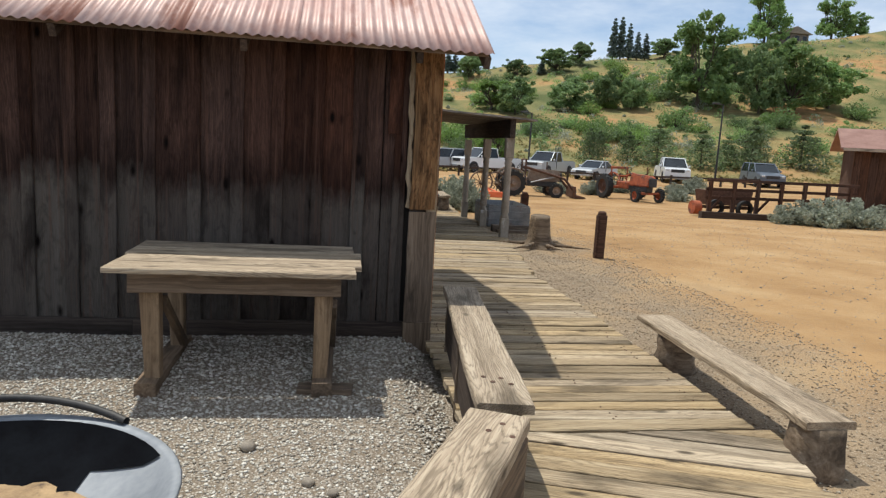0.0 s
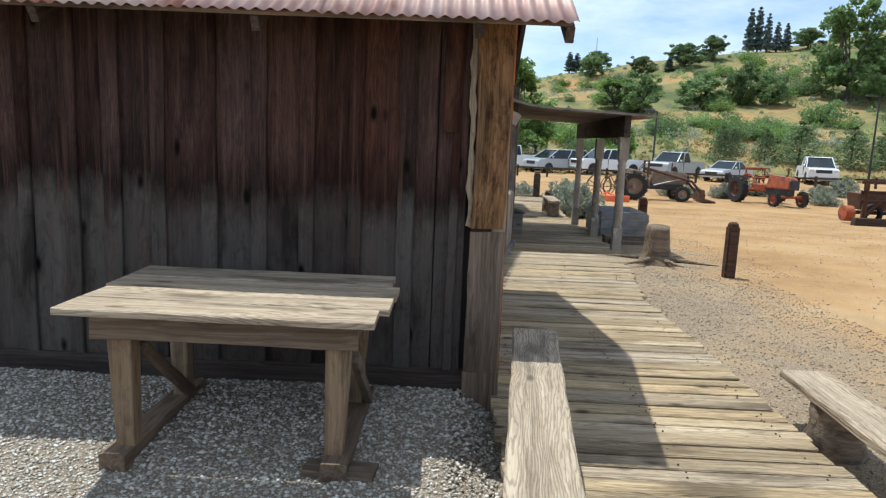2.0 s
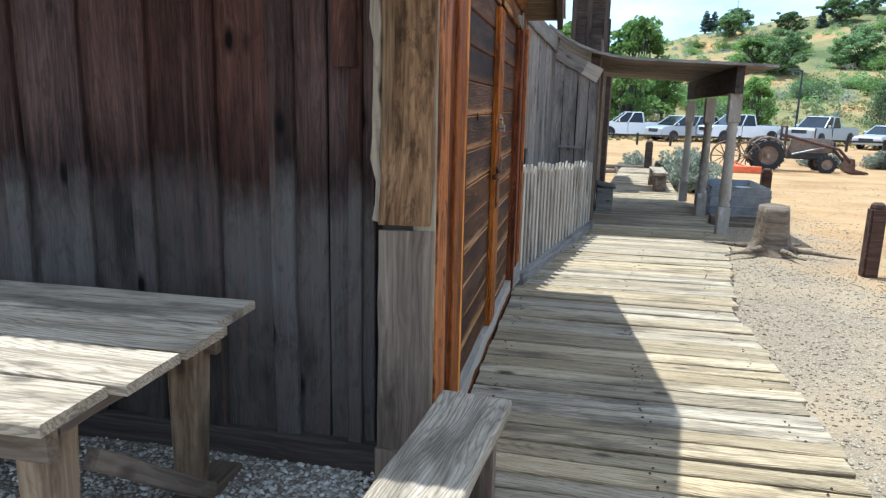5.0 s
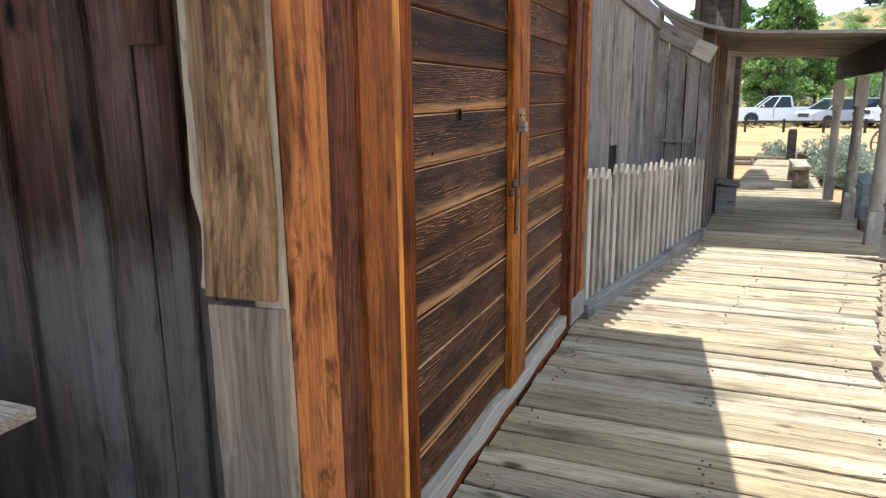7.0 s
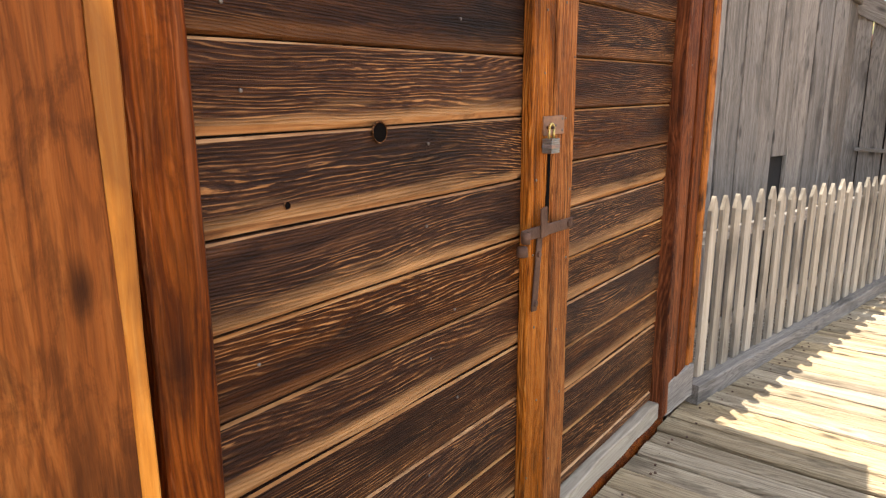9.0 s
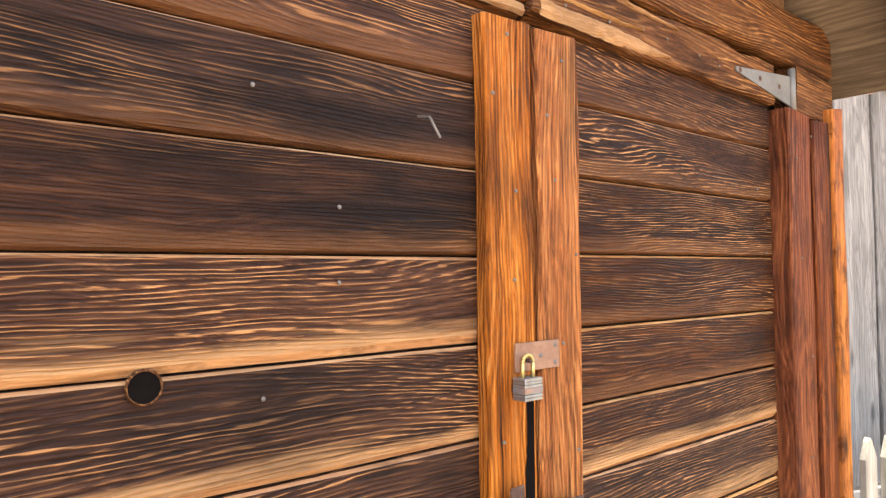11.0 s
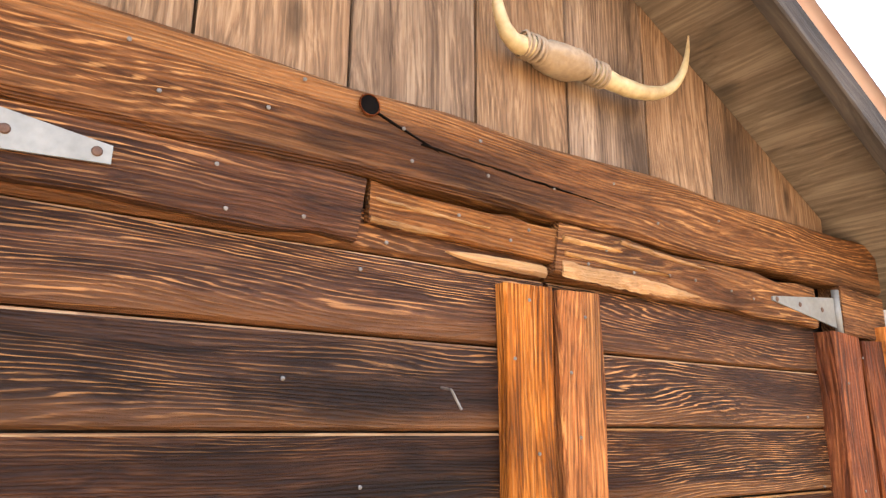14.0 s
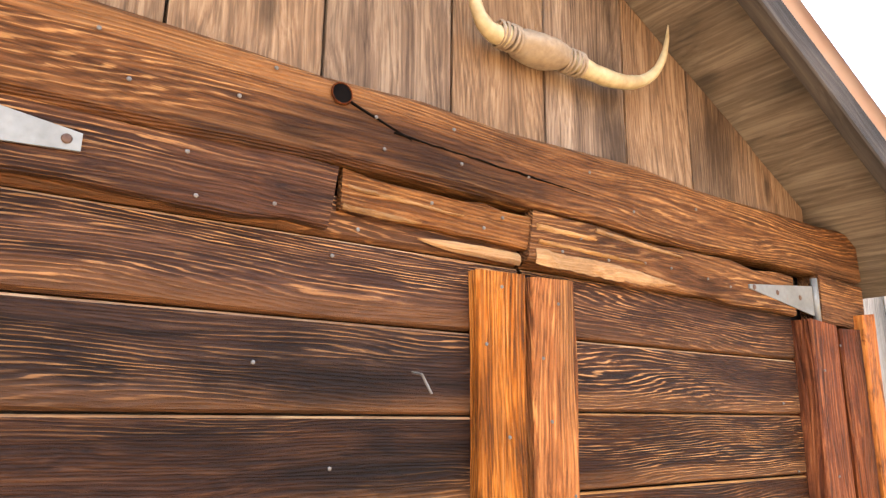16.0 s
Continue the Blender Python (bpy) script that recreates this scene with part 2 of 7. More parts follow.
M_WALL = wood("dark_barn_board", (0.014, 0.008, 0.0065), (0.06, 0.031, 0.0235), (0.125, 0.068, 0.049), 0.82, 0.8, 1.6, 1.0, grey=((0.165, 0.147, 0.128), 1.17, 0.09), vary=0.32, char=0.3, contrast=0.24, rings=(0.024, 0.15, (0.13, 0.068, 0.045), 0.2), sheen=0.12)
M_RAIL = wood("splintered_rail_wood", (0.012, 0.004, 0.002), (0.075, 0.025, 0.0095), (0.19, 0.072, 0.025), 0.6, 1.0, 2.6, 0.4, vary=0.1, contrast=0.18, rings=(0.009, 0.85, (0.58, 0.27, 0.098), 0.35), sheen=0.16)
M_DOOREDGE = wood("oiled_door_plank_edge", (0.008, 0.003, 0.0018), (0.043, 0.0145, 0.0062), (0.125, 0.046, 0.016), 0.6, 1.0, 2.6, 0.4, vary=0.25, contrast=0.17, rings=(0.0082, 0.8, (0.58, 0.27, 0.098), 0.35), sheen=0.16, wear=((0.2, 0.08, 0.027), 0.05, 0.6))
M_DOORWORN = wood("rubbed_door_plank", (0.008, 0.003, 0.0018), (0.043, 0.0145, 0.0062), (0.125, 0.046, 0.016), 0.6, 1.0, 2.6, 0.4, vary=0.2, contrast=0.17, rings=(0.0082, 0.8, (0.58, 0.27, 0.098), 0.35), sheen=0.16, wear=((0.56, 0.29, 0.12), 0.06, 0.9))
M_WORN = wood("raw_worn_edge", (0.14, 0.05, 0.016), (0.4, 0.185, 0.066), (0.6, 0.35, 0.16), 0.8, 0.8, 1.0, 0.2, vary=0.15, contrast=0.16, char=0.5)
M_SPLINT = wood("splintered_wood", (0.11, 0.05, 0.018), (0.34, 0.165, 0.058), (0.52, 0.3, 0.125), 0.8, 1.0, 2.5, 0.2, vary=0.1, contrast=0.22, char=0.3)
M_ORANGE = wood("orange_trim_board", (0.06, 0.014, 0.004), (0.44, 0.125, 0.015), (0.64, 0.25, 0.045), 0.6, 0.7, 0.6, 0.9, vary=0.12, contrast=0.3, rings=(0.045, 0.2, (0.72, 0.34, 0.09), 0.25), sheen=0.14, char=0.75)
M_BATTEN = wood("orange_door_batten", (0.02, 0.006, 0.002), (0.3, 0.09, 0.02), (0.55, 0.22, 0.065), 0.62, 1.0, 2.4, 0.35, vary=0.15, contrast=0.16, rings=(0.009, 0.6, (0.66, 0.31, 0.09), 0.4), sheen=0.14, char=0.25)
M_BEAM = wood("brown_lintel_wood", (0.02, 0.0065, 0.003), (0.15, 0.056, 0.019), (0.34, 0.145, 0.05), 0.65, 1.0, 2.2, 0.6, vary=0.1, contrast=0.2, rings=(0.011, 0.7, (0.6, 0.29, 0.1), 0.4), sheen=0.14, char=0.3)
M_RUSSET = wood("russet_trim_board", (0.04, 0.01, 0.004), (0.26, 0.075, 0.016), (0.44, 0.16, 0.04), 0.62, 0.7, 0.7, 0.9, vary=0.1, contrast=0.28, rings=(0.04, 0.2, (0.5, 0.19, 0.05), 0.3), sheen=0.14, char=0.45)
# brighter orange for the trim_edge strip: the board edge's glow, put into colour
M_EDGEGLOW = wood("painted_edge_glow", (0.3, 0.09, 0.016), (0.62, 0.24, 0.045), (0.75, 0.37, 0.1), 0.62, 0.6, 0.8, 0.2, vary=0.1, char=0.2)
M_REDTRIM = wood("red_brown_trim_board", (0.015, 0.0045, 0.0025), (0.12, 0.03, 0.009), (0.28, 0.085, 0.026), 0.66, 0.7, 1.0, 0.6, vary=0.2, contrast=0.18, rings=(0.02, 0.4, (0.4, 0.14, 0.045), 0.3), sheen=0.12, char=0.4)
M_CORNER = wood("weathered_corner_board", (0.03, 0.015, 0.008), (0.23, 0.12, 0.052), (0.38, 0.235, 0.12), 0.85, 0.9, 1.0, 0.8, vary=0.1, contrast=0.2, rings=(0.024, 0.25, (0.42, 0.26, 0.13), 0.3), sheen=0.15, char=0.6)
M_STRIP = wood("pale_split_edge", (0.12, 0.085, 0.05), (0.28, 0.21, 0.135), (0.42, 0.33, 0.22), 0.85, 0.8, 1.0, 0.3, vary=0.1, char=0.35)
M_LEG = wood("brown_table_leg", (0.07, 0.045, 0.026), (0.24, 0.16, 0.095), (0.38, 0.27, 0.17), 0.85, 0.8, 0.8, 0.6, vary=0.15, char=0.3)
# gable boards toned paler: the bright haze over them is put into the colour
M_HAZEGABLE = wood("gable_board", (0.06, 0.035, 0.022), (0.2, 0.12, 0.072), (0.36, 0.24, 0.15), 0.85, 0.6, 2.0, 0.6, vary=0.2, rings=(0.018, 0.3, (0.42, 0.28, 0.17), 0.3), sheen=0.14)
M_GREY = wood("grey_shed_board", (0.10, 0.085, 0.072), (0.225, 0.195, 0.17), (0.36, 0.315, 0.27), 0.9, 0.7, 0.9, 0.7, vary=0.2, rings=(0.016, 0.2, (0.42, 0.37, 0.31), 0.35))
M_PICKET = wood("bleached_picket", (0.2, 0.165, 0.13), (0.38, 0.32, 0.25), (0.52, 0.45, 0.36), 0.9, 0.5, 1.0, 0.4, vary=0.15)
M_DECK = wood("bleached_deck_plank", (0.14, 0.10, 0.06), (0.39, 0.292, 0.178), (0.56, 0.45, 0.3), 0.88, 1.0, 0.8, 0.85, vary=0.27, contrast=0.2, rings=(0.017, 0.15, (0.5, 0.42, 0.31), 0.4))
M_BENCH = wood("bleached_bench_plank", (0.16, 0.115, 0.072), (0.40, 0.31, 0.215), (0.56, 0.46, 0.335), 0.85, 1.0, 0.7, 0.7, vary=0.1, rings=(0.018, 0.2, (0.58, 0.48, 0.36), 0.45))
M_TIMBER = wood("brown_grey_timber", (0.05, 0.034, 0.022), (0.16, 0.112, 0.075), (0.29, 0.215, 0.15), 0.88, 0.7, 0.8, 0.6, vary=0.2)
M_DARKTIMBER = wood("dark_old_timber", (0.02, 0.014, 0.011), (0.06, 0.043, 0.034), (0.12, 0.09, 0.07), 0.9, 0.6, 0.8, 0.5, vary=0.25)
M_RUSTPOST = wood("rust_brown_post", (0.022, 0.011, 0.008), (0.07, 0.034, 0.021), (0.14, 0.075, 0.046), 0.9, 0.7, 0.8, 0.4, vary=0.15)
M_LOG = wood("old_log", (0.06, 0.042, 0.028), (0.19, 0.142, 0.10), (0.33, 0.265, 0.2), 0.9, 1.0, 0.5, 0.3, vary=0.15)
M_ROOF = mottled("rusty_roof_sheet", (0.42, 0.225, 0.18), (0.6, 0.45, 0.40), 0.55, 0.15, 2.2, 0.15, spots=(0.3, 0.12, 0.075), spot_scale=2.0, spot_at=0.54, streak=(1, 0.3, 0.3))
M_REDROOF = mottled("faded_red_roof", (0.2, 0.095, 0.07), (0.31, 0.18, 0.14), 0.7, 0.1, 1.0, 0.1)
M_STEEL = mottled("grey_steel", (0.26, 0.26, 0.26), (0.44, 0.43, 0.41), 0.42, 0.85, 8, 0.1, spots=(0.2, 0.1, 0.06), spot_scale=9, spot_at=0.6)
M_HINGE = mottled("galvanised_hinge", (0.15, 0.135, 0.12), (0.24, 0.22, 0.2), 0.55, 0.25, 9, 0.08, spots=(0.25, 0.14, 0.1), spot_scale=12, spot_at=0.64)
M_RUST = mottled("brown_rusted_iron", (0.07, 0.035, 0.024), (0.16, 0.085, 0.055), 0.75, 0.4, 12, 0.4)
M_HASP = mottled("rusty_hasp_plate", (0.2, 0.1, 0.06), (0.34, 0.19, 0.12), 0.6, 0.4, 16, 0.2)
M_BRASS = mottled("brass_shackle", (0.5, 0.36, 0.12), (0.66, 0.5, 0.2), 0.35, 0.9, 12, 0.05)
M_NAIL = mottled("nail_head", (0.11, 0.09, 0.08), (0.22, 0.19, 0.17), 0.55, 0.6, 20, 0.1)
M_BLACKIRON = mottled("black_fire_iron", (0.09, 0.1, 0.115), (0.2, 0.21, 0.23), 0.5, 0.35, 4, 0.2, spots=(0.34, 0.16, 0.07), spot_scale=2.2, spot_at=0.6)
M_DARKIRON = mottled("dark_iron", (0.02, 0.02, 0.022), (0.06, 0.055, 0.05), 0.6, 0.3, 6, 0.2)
# soot taken down to near black, with the bowl's inner shade painted in
M_SOOTSHADE = mottled("soot_and_painted_shade", (0.003, 0.003, 0.004), (0.007, 0.008, 0.01), 0.9, 0, 5, 0.2)
M_SOOTSHADE.node_tree.nodes["Principled BSDF"].inputs["Specular IOR Level"].default_value = 0.05
M_BOWL = mottled("heat_blued_iron", (0.2, 0.215, 0.235), (0.34, 0.35, 0.365), 0.55, 0.2, 2.5, 0.15, spots=(0.42, 0.2, 0.08), spot_scale=1.8, spot_at=0.56)
M_ASH = mottled("ash_and_rust", (0.26, 0.17, 0.09), (0.46, 0.31, 0.16), 0.9, 0, 7, 0.6, spots=(0.06, 0.04, 0.03), spot_scale=6)
M_BONE = mottled("old_horn", (0.3, 0.2, 0.09), (0.56, 0.43, 0.24), 0.45, 0, 6, 0.2, spots=(0.16, 0.08, 0.03), spot_scale=4)
M_SKULL = mottled("rawhide_wrap", (0.2, 0.13, 0.08), (0.38, 0.27, 0.17), 0.7, 0, 9, 0.4)
# shineless near-black: the dark inside holes and cracks, put into a colour
M_HOLEDARK = mottled("painted_hole_dark", (0.004, 0.003, 0.003), (0.008, 0.006, 0.005), 1.0, 0, 5, 0)
M_HOLEDARK.node_tree.nodes["Principled BSDF"].inputs["Specular IOR Level"].default_value = 0.02
# near-black backing panels: the unlit inside seen through board gaps, painted
M_INSIDE = mottled("painted_inside_dark", (0.01, 0.008, 0.007), (0.025, 0.02, 0.017), 1.0, 0, 3, 0.1)
M_STONE = mottled("field_stone", (0.17, 0.14, 0.11), (0.34, 0.29, 0.23), 0.9, 0, 8, 0.5)
M_TANK = mottled("zinc_trough", (0.12, 0.125, 0.13), (0.24, 0.245, 0.25), 0.5, 0.5, 4, 0.1, spots=(0.13, 0.07, 0.05), spot_scale=3)


# ---- building helpers ----
def mesh_of(name, bm, material, smooth=False):
    me = bpy.data.meshes.new(name)
    if smooth:
        for f in bm.faces:
            f.smooth = True
    bm.to_mesh(me)
    bm.free()
    for m in material if isinstance(material, (list, tuple)) else (material,):
        me.materials.append(m)
    return me


def under(ob, parent):
    if parent is not None:
        ob.parent = parent
        up = parent.matrix_basis.copy()
        p = parent
        while p.parent is not None:
            up = p.parent.matrix_basis @ p.matrix_parent_inverse @ up
            p = p.parent
        ob.matrix_parent_inverse = up.inverted()
    return ob


def part(name, bm, material, parent=None, label="", at=None, smooth=False):
    """Links a bmesh as one mesh object under a thing or a part."""
    ob = new(name, mesh_of(name, bm, material, smooth))
    if at is not None:
        ob.matrix_basis = at
    under(ob, parent)
    return tagged(ob, label)


def thing(name, label, category, at=None, group=""):
    ob = new(name)
    ob.empty_display_size = 0.1
    if at is not None:
        ob.matrix_basis = at
    return tagged(ob, label, category, group)


def block(lo, hi, bevel=0.0, bm=None, segs=1):
    """A box between two corners, with rounded edges."""
    own = bmesh.new()
    bmesh.ops.create_cube(own, size=1, matrix=Matrix.LocRotScale([(a + b) / 2 for a, b in zip(lo, hi)], None, [b - a for a, b in zip(lo, hi)]))
    if bevel:
        bmesh.ops.bevel(own, geom=own.edges[:], offset=bevel, segments=segs, affect="EDGES", clamp_overlap=True)
    if bm is None:
        return own
    joined(bm, own)
    return bm


def joined(bm, other, m=None):
    if m is not None:
        other.transform(m)
    me = bpy.data.meshes.new("tmp")
    other.to_mesh(me)
    other.free()
    bm.from_mesh(me)
    bpy.data.meshes.remove(me)
    return bm


def rod(a, b, r0, r1=None, sides=12, bm=None, rings=1, wobble=0.0, rng=None):
    """A round bar from a to b."""
    a, b = Vector(a), Vector(b)
    r1 = r0 if r1 is None else r1
    q = (b - a).to_track_quat("Z", "Y")
    bm = bm or bmesh.new()
    loops = []
    for i in range(rings + 1):
        k = i / rings
        c = a.lerp(b, k)
        r = r0 + (r1 - r0) * k
        if wobble and 0 < i < rings:
            c = c + Vector((rng.uniform(-1, 1), rng.uniform(-1, 1), 0)) * wobble
        loops.append([bm.verts.new(c + q @ Vector((math.cos(t) * r * (1 + (rng.uniform(-0.1, 0.1) if wobble else 0)), math.sin(t) * r, 0))) for t in [2 * math.pi * s / sides for s in range(sides)]])
    for p, n in zip(loops, loops[1:]):
        for s in range(sides):
            bm.faces.new((p[s], p[(s + 1) % sides], n[(s + 1) % sides], n[s]))
    bm.faces.new(loops[0][::-1])
    bm.faces.new(loops[-1])
    return bm


def lathe(profile, sides=24, bm=None):
    """A turned shape: (radius, height) pairs round the z axis."""
    bm = bm or bmesh.new()
    loops = [[bm.verts.new((r * math.cos(2 * math.pi * s / sides), r * math.sin(2 * math.pi * s / sides), z)) for s in range(sides)] for r, z in profile]
    for p, n in zip(loops, loops[1:]):
        for s in range(sides):
            bm.faces.new((p[s], p[(s + 1) % sides], n[(s + 1) % sides], n[s]))
    return bm


def prism(outline, depth, bm=None):
    """A flat outline in x and z, made thick along y."""
    bm = bm or bmesh.new()
    f = [bm.verts.new((x, 0, z)) for x, z in outline]
    k = [bm.verts.new((x, depth, z)) for x, z in outline]
    bm.faces.new(f)
    bm.faces.new(k[::-1])
    for i in range(len(f)):
        j = (i + 1) % len(f)
        bm.faces.new((f[j], f[i], k[i], k[j]))
    return bm


def plank_mesh(name, length, width, thick, material, rng, rough=0.004, edge=0.005, steps=6, sag=0.0, cup=0.0):
    """A sawn board along x, y across, z thick: edges worn and wavy, ends uneven."""
    verts, faces = [], []
    for i in range(steps + 1):
        k = i / steps
        x = length * k + (rng.uniform(-1, 1) * rough * 2 if i in (0, steps) else 0)
        dl, dr = rng.uniform(-1, 1) * rough, rng.uniform(-1, 1) * rough
        lift = rng.uniform(-1, 1) * rough * 0.35 - sag * 4 * k * (1 - k)
        y0, y1 = -width / 2 + dl, width / 2 + dr
        t = thick + lift
        skew = rng.uniform(-1, 1) * rough if i in (0, steps) else 0
        verts += [(x + skew, y0, lift), (x + skew, y0, t - edge), (x + skew, y0 + edge, t), (x, 0, t - cup), (x - skew, y1 - edge, t), (x - skew, y1, t - edge), (x - skew, y1, lift)]
    for i in range(steps):
        a, b = i * 7, i * 7 + 7
        for s in range(7):
            q = (s + 1) % 7
            faces.append((a + s, b + s, b + q, a + q))
    faces.append(tuple(range(7)))
    faces.append(tuple(reversed(range(steps * 7, steps * 7 + 7))))
    me = bpy.data.meshes.new(name)
    me.from_pydata(verts, [], faces)
    me.update()
    for m in material if isinstance(material, (list, tuple)) else (material,):
        me.materials.append(m)
    return me


def aligned(a, b, normal):
    """The pose of a board whose middle line runs from a to b and whose face looks along normal."""
    x = (Vector(b) - Vector(a)).normalized()
    z = Vector(normal)
    z = (z - x * z.dot(x)).normalized()
    y = z.cross(x)
    m = Matrix((x, y, z)).transposed().to_4x4()
    m.translation = Vector(a)
    return m


def board(name, parent, a, b, normal, width, thick, material, rng, label="", **kw):
    me = plank_mesh(name, (Vector(b) - Vector(a)).length, width, thick, material, rng, **kw)
    ob = new(name, me)
    ob.matrix_basis = aligned(a, b, normal)
    under(ob, parent)
    return tagged(ob, label)


def structure(name, bm, material, label):
    return tagged(part(name, bm, material), label, kind="structure")


def sheet(name, xs, ys, height, material, label):
    verts = [(x, y, height(x, y)) for y in ys for x in xs]
    w = len(xs)
    faces = [(j * w + i, j * w + i + 1, j * w + w + i + 1, j * w + w + i) for j in range(len(ys) - 1) for i in range(w - 1)]
    me = bpy.data.meshes.new(name)
    me.from_pydata(verts, [], faces)
    me.polygons.foreach_set("use_smooth", [True] * len(faces))
    me.update()
    me.materials.append(material)
    return tagged(new(name, me), label, kind="structure")


# ---- the ground ----
def clamp01(v):
    return max(0.0, min(1.0, v))


def smooth(v):
    v = clamp01(v)
    return v * v * (3 - 2 * v)


def ground_z(x, y):
    """Yard falling gently away, then the car park, then the long hillside that rises to the east."""
    z = -0.13 + 0.14 * smooth((y + 2.3) / 1.9) * smooth((0.06 - x) / 0.25) * smooth((6 - y) / 3)
    z -= 0.72 * smooth((y - 3.0) / 24)
    z += 0.25 * smooth((y - 30) / 20) + 0.5 * smooth((x - 18) / 30) * smooth((y - 12) / 20)
    top = 15.0 + 0.165 * max(0, x - 10.5)
    rise = clamp01((y - 56) / 98)
    far = clamp01((y - 154) / 900)
    z += top * (0.72 * rise + 0.28 * smooth(rise)) + 10 * far
    if y > 57:
        k = smooth((y - 57) / 20)
        z += k * (1.2 * noise.noise((x * 0.03, y * 0.05, 0)) + 0.5 * noise.noise((x * 0.11, y * 0.13, 3)))
    if math.hypot(x, y) < 40:
        z += 0.018 * noise.noise((x * 0.7, y * 0.7, 5))
    return z


def deck_z(y):
    return -0.32 * smooth((y - 1.2) / 11.5)


def steps_of(*runs):
    out = []
    for a, b, s in runs:
        n = max(1, round((b - a) / s))
        out += [a + (b - a) * i / n for i in range(n)]
    return out + [runs[-1][1]]


M_GROUND, gn, gl, gb = start("ground_cover", 0.95)
gb.inputs["Specular IOR Level"].default_value = 0.1
g_geo = gn.new("ShaderNodeNewGeometry")
g_pos = g_geo.outputs["Position"]
g_sep = gn.new("ShaderNodeSeparateXYZ")
gl.new(g_pos, g_sep.inputs[0])
peb = gn.new("ShaderNodeTexVoronoi")
peb.inputs["Scale"].default_value = 75
gl.new(g_pos, peb.inputs["Vector"])
peb_col = ramp_of(gn, ((0.0, (0.15, 0.112, 0.075)), (0.5, (0.28, 0.22, 0.157)), (1.0, (0.42, 0.355, 0.265))))
peb_sep = gn.new("ShaderNodeSeparateColor")
gl.new(peb.outputs["Color"], peb_sep.inputs[0])
gl.new(peb_sep.outputs[0], peb_col.inputs["Fac"])
gap = gn.new("ShaderNodeMapRange")
gap.inputs["From Min"].default_value, gap.inputs["From Max"].default_value = 0.65, 0.35
gl.new(peb.outputs["Distance"], gap.inputs["Value"])
gravel_base = mixer(gn, gl, (0.22, 0.175, 0.125), peb_col.outputs["Color"], gap.outputs["Result"])
g_stain = gn.new("ShaderNodeMapRange")
g_stain.inputs["From Min"].default_value, g_stain.inputs["From Max"].default_value = 0.48, 0.66
gl.new(noise_of(gn, gl, g_pos, 1.1, 6, 0.65), g_stain.inputs["Value"])
gravel = mixer(gn, gl, gravel_base, (0.38, 0.275, 0.165), sums(gn, gl, g_stain.outputs["Result"], 0.55, "MULTIPLY"))
grey_col = ramp_of(gn, ((0.0, (0.17, 0.155, 0.135)), (0.5, (0.37, 0.34, 0.3)), (1.0, (0.58, 0.54, 0.48))))
gl.new(peb_sep.outputs[0], grey_col.inputs["Fac"])
by_barn = gn.new("ShaderNodeMapRange")
by_barn.inputs["From Min"].default_value, by_barn.inputs["From Max"].default_value = 0.5, 0.1
gl.new(g_sep.outputs["X"], by_barn.inputs["Value"])
gravel = mixer(gn, gl, gravel, mixer(gn, gl, (0.16, 0.14, 0.115), grey_col.outputs["Color"], gap.outputs["Result"]), sums(gn, gl, by_barn.outputs["Result"], 0.85, "MULTIPLY"))
soil = ramp_of(gn, ((0.3, (0.29, 0.168, 0.075)), (0.5, (0.395, 0.243, 0.115)), (0.72, (0.475, 0.325, 0.172))))
gl.new(noise_of(gn, gl, g_pos, 0.5, 8, 0.68), soil.inputs["Fac"])
speck = gn.new("ShaderNodeMapRange")
speck.inputs["From Min"].default_value, speck.inputs["From Max"].default_value = 0.57, 0.66
gl.new(noise_of(gn, gl, g_pos, 19, 4, 0.7), speck.inputs["Value"])
dirt = mixer(gn, gl, soil.outputs["Color"], (0.27, 0.2, 0.13), sums(gn, gl, speck.outputs["Result"], 0.55, "MULTIPLY"))
grass = ramp_of(gn, ((0.38, (0.1, 0.115, 0.045)), (0.47, (0.2, 0.185, 0.08)), (0.54, (0.31, 0.225, 0.1)), (0.62, (0.4, 0.22, 0.1))))
gl.new(noise_of(gn, gl, g_pos, 0.075, 9, 0.7), grass.inputs["Fac"])
tuft = gn.new("ShaderNodeMapRange")
tuft.inputs["From Min"].default_value, tuft.inputs["From Max"].default_value = 0.5, 0.62
gl.new(noise_of(gn, gl, g_pos, 0.6, 6, 0.7), tuft.inputs["Value"])
turf = mixer(gn, gl, grass.outputs["Color"], (0.1, 0.115, 0.045), sums(gn, gl, tuft.outputs["Result"], 0.6, "MULTIPLY"))
# gravel lies beside the boardwalk, bare soil in the yard, grass on the hillside
edge_noise = sums(gn, gl, noise_of(gn, gl, g_pos, 0.9, 5), 3.2, "MULTIPLY")
g_edge = gn.new("ShaderNodeMapRange")
g_edge.inputs["From Min"].default_value, g_edge.inputs["From Max"].default_value = 5.9, 4.3
gl.new(sums(gn, gl, g_sep.outputs["X"], edge_noise), g_edge.inputs["Value"])
g_far = gn.new("ShaderNodeMapRange")
g_far.inputs["From Min"].default_value, g_far.inputs["From Max"].default_value = 15, 9
gl.new(g_sep.outputs["Y"], g_far.inputs["Value"])
yard = mixer(gn, gl, dirt, gravel, sums(gn, gl, sums(gn, gl, g_edge.outputs["Result"], g_far.outputs["Result"], "MULTIPLY"), 0.85, "MULTIPLY"))
t_edge = gn.new("ShaderNodeMapRange")
t_edge.inputs["From Min"].default_value, t_edge.inputs["From Max"].default_value = 52, 58
gl.new(sums(gn, gl, g_sep.outputs["Y"], edge_noise), t_edge.inputs["Value"])
gl.new(mixer(gn, gl, yard, turf, t_edge.outputs["Result"]), gb.inputs["Base Color"])
